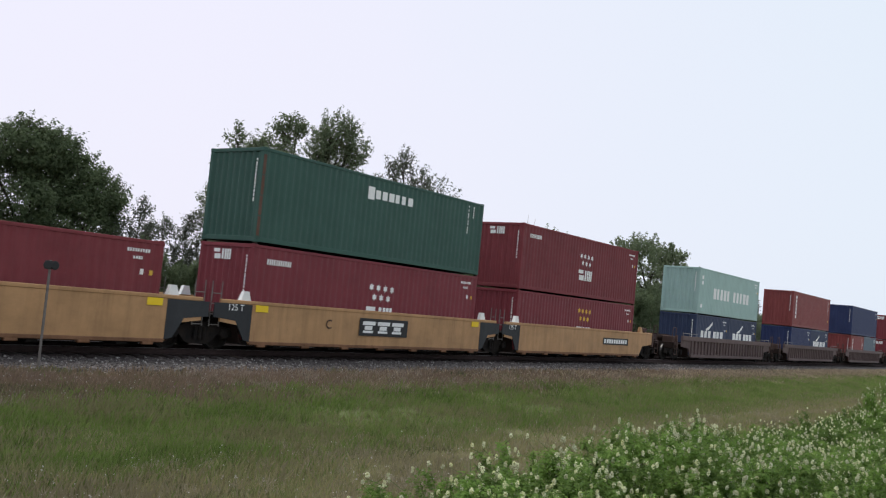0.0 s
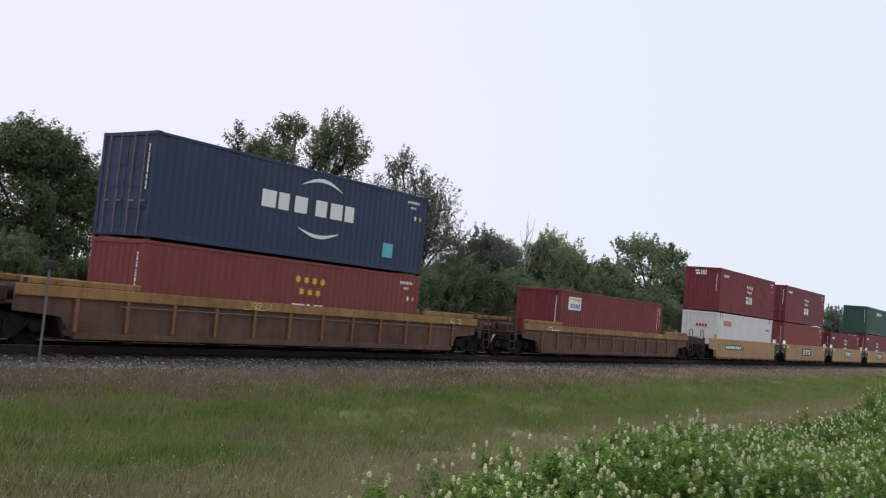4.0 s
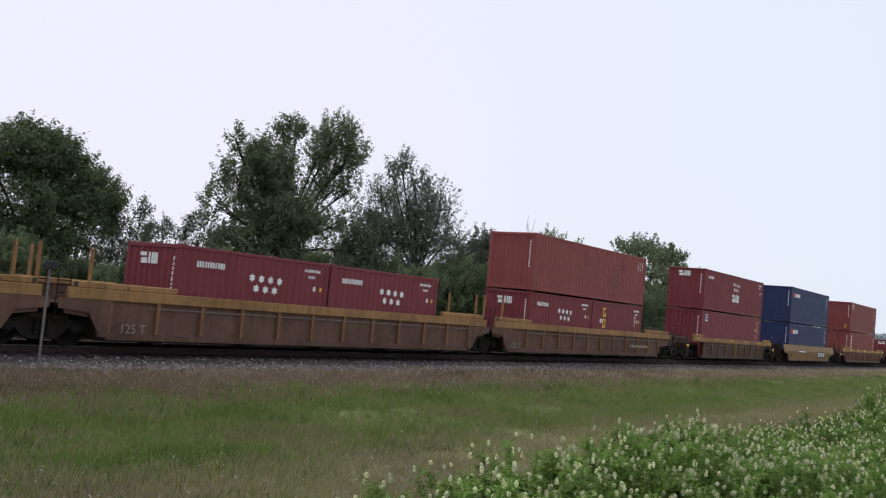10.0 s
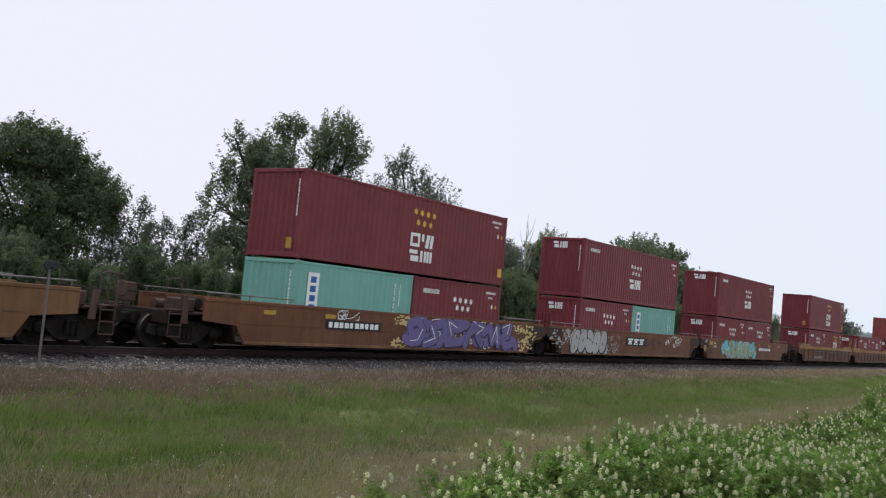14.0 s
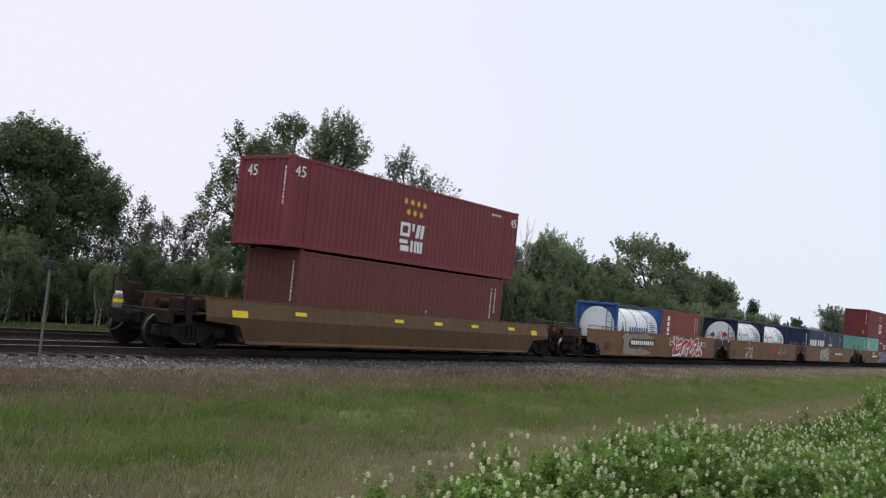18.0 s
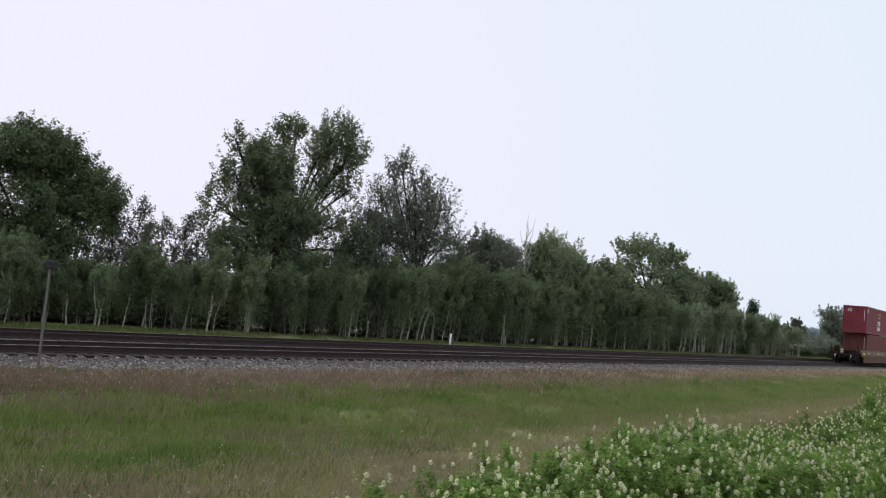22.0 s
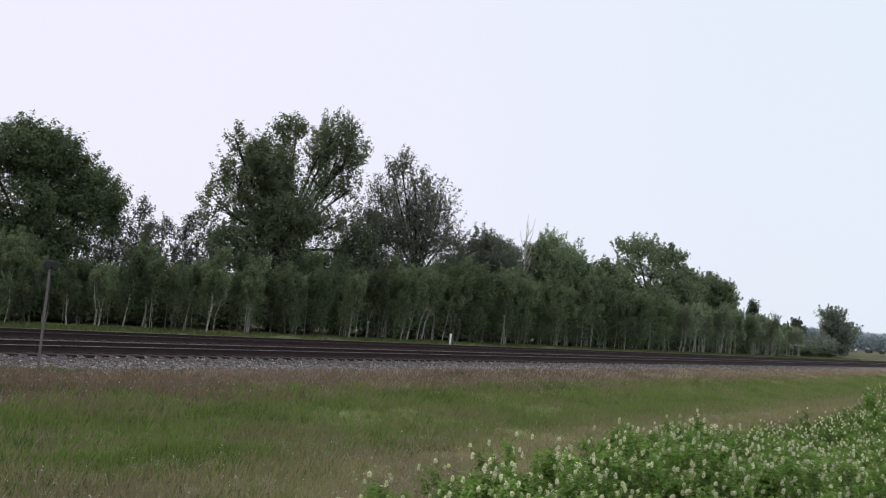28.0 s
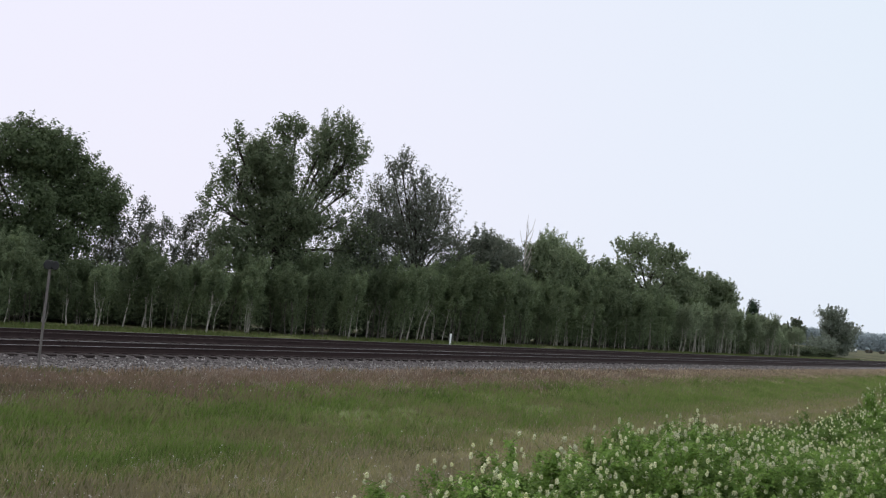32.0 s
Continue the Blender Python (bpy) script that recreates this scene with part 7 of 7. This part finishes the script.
    add_car("ribbed", -112.75, ("end", 11.6), ("end", 11.75), rl, rg, 9, [yellow_tags([-9.9, -6.6, -3.65, -0.57, 3.38, 6.44, 9.2], 1.36, 0.58, 0.15)])
    load(-112.75, (RUSTRED, "column", HC), (BRICK, "flag", HC), 90)
    add_car("tub", -134.3, ("end", 9.97), ("end", 9.9), "dull yellow tub sided well car with black panels", "single well cars", 10, [plate_and_bars(-4.07, -1.84, 0.88, 1.1, 10), logo_plate(2.08, 4.81, 0.54, 1.04), text_tag("40", 0.48, -6.15, 0.45, BLACK_INK, "black car length figures"), text_tag("40", 0.4, 6.1, 0.6, BLACK_INK, "black car length figures")])
    load(-134.3, (BLUE, "redword", HC), (BLUE, "redword", HC), 100)
    add_car("ribbed", -154.25, ("end", 9.95), ("end", 9.98), rl, rg, 11, [yellow_tags([-7.6, -4.2, -1.2, 1.8, 4.8, 7.3], 1.36, 0.58, 0.13, WORN_TAG)])
    load(-154.25, (RED, "flag", HC), (RED, "stars", STD), 110)
    # three ribbed articulated units
    three = "three unit ribbed well car set"
    h = 9.72
    rl3 = "rusty ribbed articulated well car unit with yellow chord"
    add_car("ribbed", -175.75, ("joint", 9.62), ("end", 11.55), rl3, three, 12, [text_tag("125 T", 0.34, -7.6, 0.42, OLD_PATCH, "faded capacity figures"), plate_and_bars(4.0, 6.6, 0.62, 0.86, 10, OLD_PATCH, False)])
    load(-175.75, [(RED, "shortstars", STD), (RED, "letters", STD)], (RUSTRED, "patched", STD), 120)
    add_car("ribbed", -195.0, ("joint", 9.87), ("joint", 9.62), rl3, three, 13, [text_tag("125 T", 0.34, -7.6, 0.42, OLD_PATCH, "faded capacity figures")])
    load(-195.0, [(RED, "shortstars", STD), (RED, "shortstars", STD)], None, 130)
    add_car("ribbed", -214.75, ("end", 11.6), ("joint", 9.87), rl3, three, 14, [plate_and_bars(-5.4, -2.2, 0.42, 0.72, 10, OLD_PATCH, False)])
    load(-214.75, [(RED, "shortstars", STD), (RED, "goldshort", STD)], (RED, "goldstars", HC), 140)
    # three rusty orange units with spray paint
    trio = "three unit rusty orange well car set"
    ol = "rusty orange smooth well car unit covered in spray paint"
    add_car("orange", -238.05, ("joint", 9.72), ("end", 11.7), ol, trio, 15, [text_tag("125 T", 0.22, -8.55, 1.22, WHITE_INK, "white capacity figures"), bubbles(-4.2, 0.2, SAGE, WHITE_INK, DARKVIOLET, CYAN, 5, 0.022, 1.35), text_tag("53", 0.45, -7.7, 0.48, SOOT, "faint dark car length figures"), text_tag("LOS", 0.2, -7.0, 1.12, WHITE_INK, "white sprayed word"), text_tag("ANGELES", 0.15, -6.95, 0.94, WHITE_INK, "white sprayed word"), plate_and_bars(2.19, 5.24, 0.8, 1.12, 10, None, False), yellow_tags([-7.99], 1.08, 0.55, 0.24, WORN_TAG), yellow_tags([2.2, 4.6, 7.1], 1.2, 0.4, 0.1, WORN_TAG), scribble(-9.0, -8.4, 0.6, 1.0, CREAM, 8, 8)])
    load(-238.05, [(RED, "shortstars", STD), (RED, "shortstars", STD)], (RED, "stars", HC), 150)
    add_car("orange", -257.5, ("joint", 9.75), ("joint", 9.72), ol, trio, 16, [bubbles(-7.3, -3.57, SILVER, BLACK_INK, BLACK_INK, SILVER, 5, 0.04), logo_plate(-1.12, 1.35, 0.75, 1.22), scribble(-3.5, -1.8, 0.3, 1.2, SILVER, 16, 9), scribble(4.0, 7.6, 0.8, 1.4, WHITE_INK, 16, 10), scribble(1.5, 3.4, 0.6, 1.2, BLACK_INK, 9, 11), patch([(-8.6, 0.95, 0.7, 0.45), (-7.7, 1.1, 0.4, 0.3)], SILVER, 2, 30)])
    load(-257.5, [(RED, "shortstars", STD), (TEAL, "column_panel", STD)], (RED, "stars", HC), 160)
    add_car("orange", -277.0, ("end", 11.75), ("joint", 9.75), ol, trio, 17, [mural(-0.55, 7.15, VIOLET, VIOLET, DARKVIOLET, VIOLET, 6), patch([(-0.9, 1.25, 0.5, 0.22), (-0.9, 0.45, 0.5, 0.16), (7.7, 0.6, 0.5, 0.3), (7.6, 1.2, 0.6, 0.22), (8.3, 0.9, 0.5, 0.5)], CREAM, 3, 26), plate_and_bars(-4.82, -2.02, 0.8, 1.1, 10, None, True), scribble(-0.2, 7.0, 0.35, 1.4, WHITE_INK, 26, 12), scribble(-4.3, -3.2, 1.15, 1.44, WHITE_INK, 7, 13), yellow_tags([-7.6, -4.9], 1.15, 0.5, 0.13, WORN_TAG)])
    load(-277.0, [(TEAL, "column_panel", STD), (RED, "shortstars", STD)], (RED, "goldstars", HC), 170)
    # three ochre units carrying tanks
    last3 = "three unit faded ochre well car set"
    tl = "faded ochre smooth well car unit with spray paint"
    add_car("tan", -300.75, ("joint", 9.65), ("end", 11.9), tl, last3, 18, [plate_and_bars(1.99, 5.16, 0.8, 1.1, 11), mural(-3.3, -0.4, SILVER, BLACK_INK, BLACK_INK, CREAM, 3), scribble(-1.2, 0.5, 1.1, 1.44, CREAM, 10, 14), text_tag("8", 0.24, 1.44, 0.92, BLACK_INK, "black figure")])
    load(-300.75, [(NAVY, "bigword", STD), (NAVY, "cross", STD)], None, 180)
    add_car("tan", -320.05, ("joint", 9.72), ("joint", 9.65), tl, last3, 19, [text_tag("125 T", 0.22, -8.6, 1.3, WHITE_INK, "white capacity figures"), text_tag("53", 0.5, -7.3, 0.5, BLACK_INK, "black car length figures"), scribble(-4.9, -3.3, 0.35, 1.45, WHITE_INK, 18, 15), scribble(-4.7, -3.6, 0.4, 1.2, CRIMSON, 8, 16), plate_and_bars(0.82, 2.65, 0.65, 1.14, 3, RED_INK, False), patch([(4.0, 0.92, 1.35, 0.3)], SILVER, 5, 26)])
    load(-320.05, [("tank", "plain", STD), ("tank", "plain", STD)], None, 190)
    add_car("tan", -339.5, ("end", 11.75), ("joint", 9.72), tl, last3, 20, [text_tag("53", 0.5, -7.6, 0.5, BLACK_INK, "black car length figures"), patch([(-5.3, 1.2, 0.6, 0.22), (-3.6, 1.3, 1.5, 0.14), (-5.3, 0.5, 0.5, 0.24), (-3.8, 0.45, 1.6, 0.18), (-5.4, 0.9, 0.35, 0.3)], OLD_PATCH, 6), plate_and_bars(-4.92, -1.65, 0.76, 1.12, 11), mural(1.25, 5.6, CRIMSON, WHITE_INK, WHITE_INK, SILVER, 4), scribble(0.5, 1.2, 0.9, 1.44, WHITE_INK, 6, 17), scribble(5.5, 6.4, 0.8, 1.2, WHITE_INK, 6, 18)])
    load(-339.5, [("tank", "flask", STD), (RUSTRED, "column", STD)], None, 200)
    add_car("late", -363.15, ("end", 11.7), ("end", 11.75), "dull yellow smooth well car at the train's end", "single well cars", 21, [yellow_tags([-8.9], 1.0, 0.6, 0.2), yellow_tags([-6.3, -1.3, 1.1, 3.6, 6.4], 1.15, 0.5, 0.12), yellow_tags([8.3], 1.0, 0.5, 0.2)])
    last = TRAIN[-1][0]
    box = part("end_marker", Shape().box(-11.78, -11.6, -0.1, 0.16, 1.0, 1.38, 0.03), GALV, last, "grey end of train box")
    part("reflector", Shape().box(-11.785, -11.6, -0.104, 0.1, 1.16, 1.26), TAG_YELLOW, box, "yellow reflector")
    part("lamp_cap", Shape().box(-11.75, -11.62, -0.08, 0.1, 1.38, 1.47, 0.03), WHITE_INK, box, "white lamp cap")
    load(-363.15, (DEEPRED, "plainlines", HC), (RED, "offset", HC), 210)


def advance(t):
    """How far the train has gone: it slows a little."""
    return 21.85 * t - 0.009 * t * t


def motions():
    times = [i * 2.0 for i in range(17)]
    for ob, x, z in TRAIN:
        walk(ob, [(t, pose(x + advance(t), TRACK_Y, z)) for t in times])
    # wheels roll without slipping; all wheelsets share the two sets of keys
    for lead in (True, False):
        first, *others = WHEELS[lead]
        spot = first.location.copy()
        walk(first, [(i / FPS, Matrix.Translation(spot) @ Matrix.Rotation(advance(i / FPS) / 0.483, 4, "Y")) for i in range(32 * FPS + 1)])
        for w in others:
            w.rotation_mode = "QUATERNION"
            keys = w.animation_data_create()
            keys.action = first.animation_data.action
            keys.action_slot = first.animation_data.action_slot
    # the clover stirs in the wind
    rng = random.Random(77)
    for ob in CLOVERS[:70]:
        base = ob.matrix_basis.copy()
        loc, rot, _ = base.decompose()
        ph, amp = rng.random() * 6.28, rng.uniform(0.6, 1.6)
        rows = []
        for i in range(41):
            t = i * 0.8
            a = amp * (math.sin(1.7 * t + ph) + 0.6 * math.sin(0.63 * t + loc.x))
            rows.append((t, Matrix.Translation(loc) @ Matrix.Rotation(radians(a), 4, "Y") @ Matrix.Rotation(radians(a * 0.5), 4, "X") @ rot.to_matrix().to_4x4()))
        walk(ob, rows)


# ---- railway ties, piece by piece ----
def build_ties():
    me = Shape().box(-0.115, 0.115, -1.3, 1.3, -0.36, -0.172, 0.012).mesh("tie", TIE_WOOD)
    rng = random.Random(3)
    for cy in (TRACK_Y, SECOND_Y):
        row = thing("track_ties", 0, cy, 0, "row of dark creosoted wooden ties", "ties", "ties of the two tracks")
        for i in range(290):
            t = part("tie", me, TIE_WOOD, row)
            t.matrix_local = pose(6 + i * 0.5 + rng.uniform(-0.02, 0.02), rng.uniform(-0.05, 0.05), rng.uniform(-0.008, 0.004), 0, 0, rng.uniform(-0.8, 0.8))
        rest = Shape()
        for i in range(290, 900):
            rest.box(6 + i * 0.5 - 0.115, 6 + i * 0.5 + 0.115, -1.3, 1.3, -0.36, -0.172)
        tagged(part("far_ties", rest, TIE_WOOD, row), kind="stuff")


build_ground()
build_track()
scatter_grass("dry_grass", "dry reddish brown grass along the ballast", 110000, 15.6, 18.4, 0.2, 0.011, DRY, 1, top=18.75)
scatter_grass("green_grass", "fresh green grass in the ditch", 190000, 11.3, 16.0, 0.22, 0.010, LUSH, 2, patches=0.3)
scatter_grass("faded_grass", "dull straw grass among the green", 60000, 10.8, 15.6, 0.17, 0.009, PALE, 5, patches=-0.08)
scatter_grass("pale_grass", "pale seeding grass on the near bank", 130000, 6.0, 12.2, 0.2, 0.0075, PALE, 3)
# far blades only: two strips lightened in colour to stand for haze
scatter_grass("bleached_grass", "straw grass further along the ballast, paled for haze", 70000, 15.7, 18.2, 0.2, 0.012, DRY_HAZED, 6, x_start=1.2)
scatter_grass("bright_grass", "yellow green grass further along the ditch, lightened for haze", 70000, 11.5, 15.4, 0.2, 0.012, LUSH_HAZED, 7, patches=0.2, x_start=1.2)
tufts("dry_weeds", "brown dry weed tufts along the ballast foot", 3600, 15.3, 18.45, 0.24, 0.22, DRY_TUFT, 31)
tufts("green_weeds", "bright green grass tufts in the ditch", 3800, 11.4, 16.4, 0.28, 0.2, LUSH_TUFT, 32)
tufts("pale_weeds", "straw coloured weed tufts on the near bank", 3000, 6.4, 12.2, 0.21, 0.2, PALE_TUFT, 33, 30)
scatter_grass("trackside_grass", "green grass strip below the thicket", 36000, 30.0, 33.4, 0.17, 0.025, FAR_GRASS, 4, 5.0, 0.2)
build_seed_heads()
build_trees()
build_thicket()
build_distance()
build_posts()
build_clover()
build_train()
build_ties()
motions()
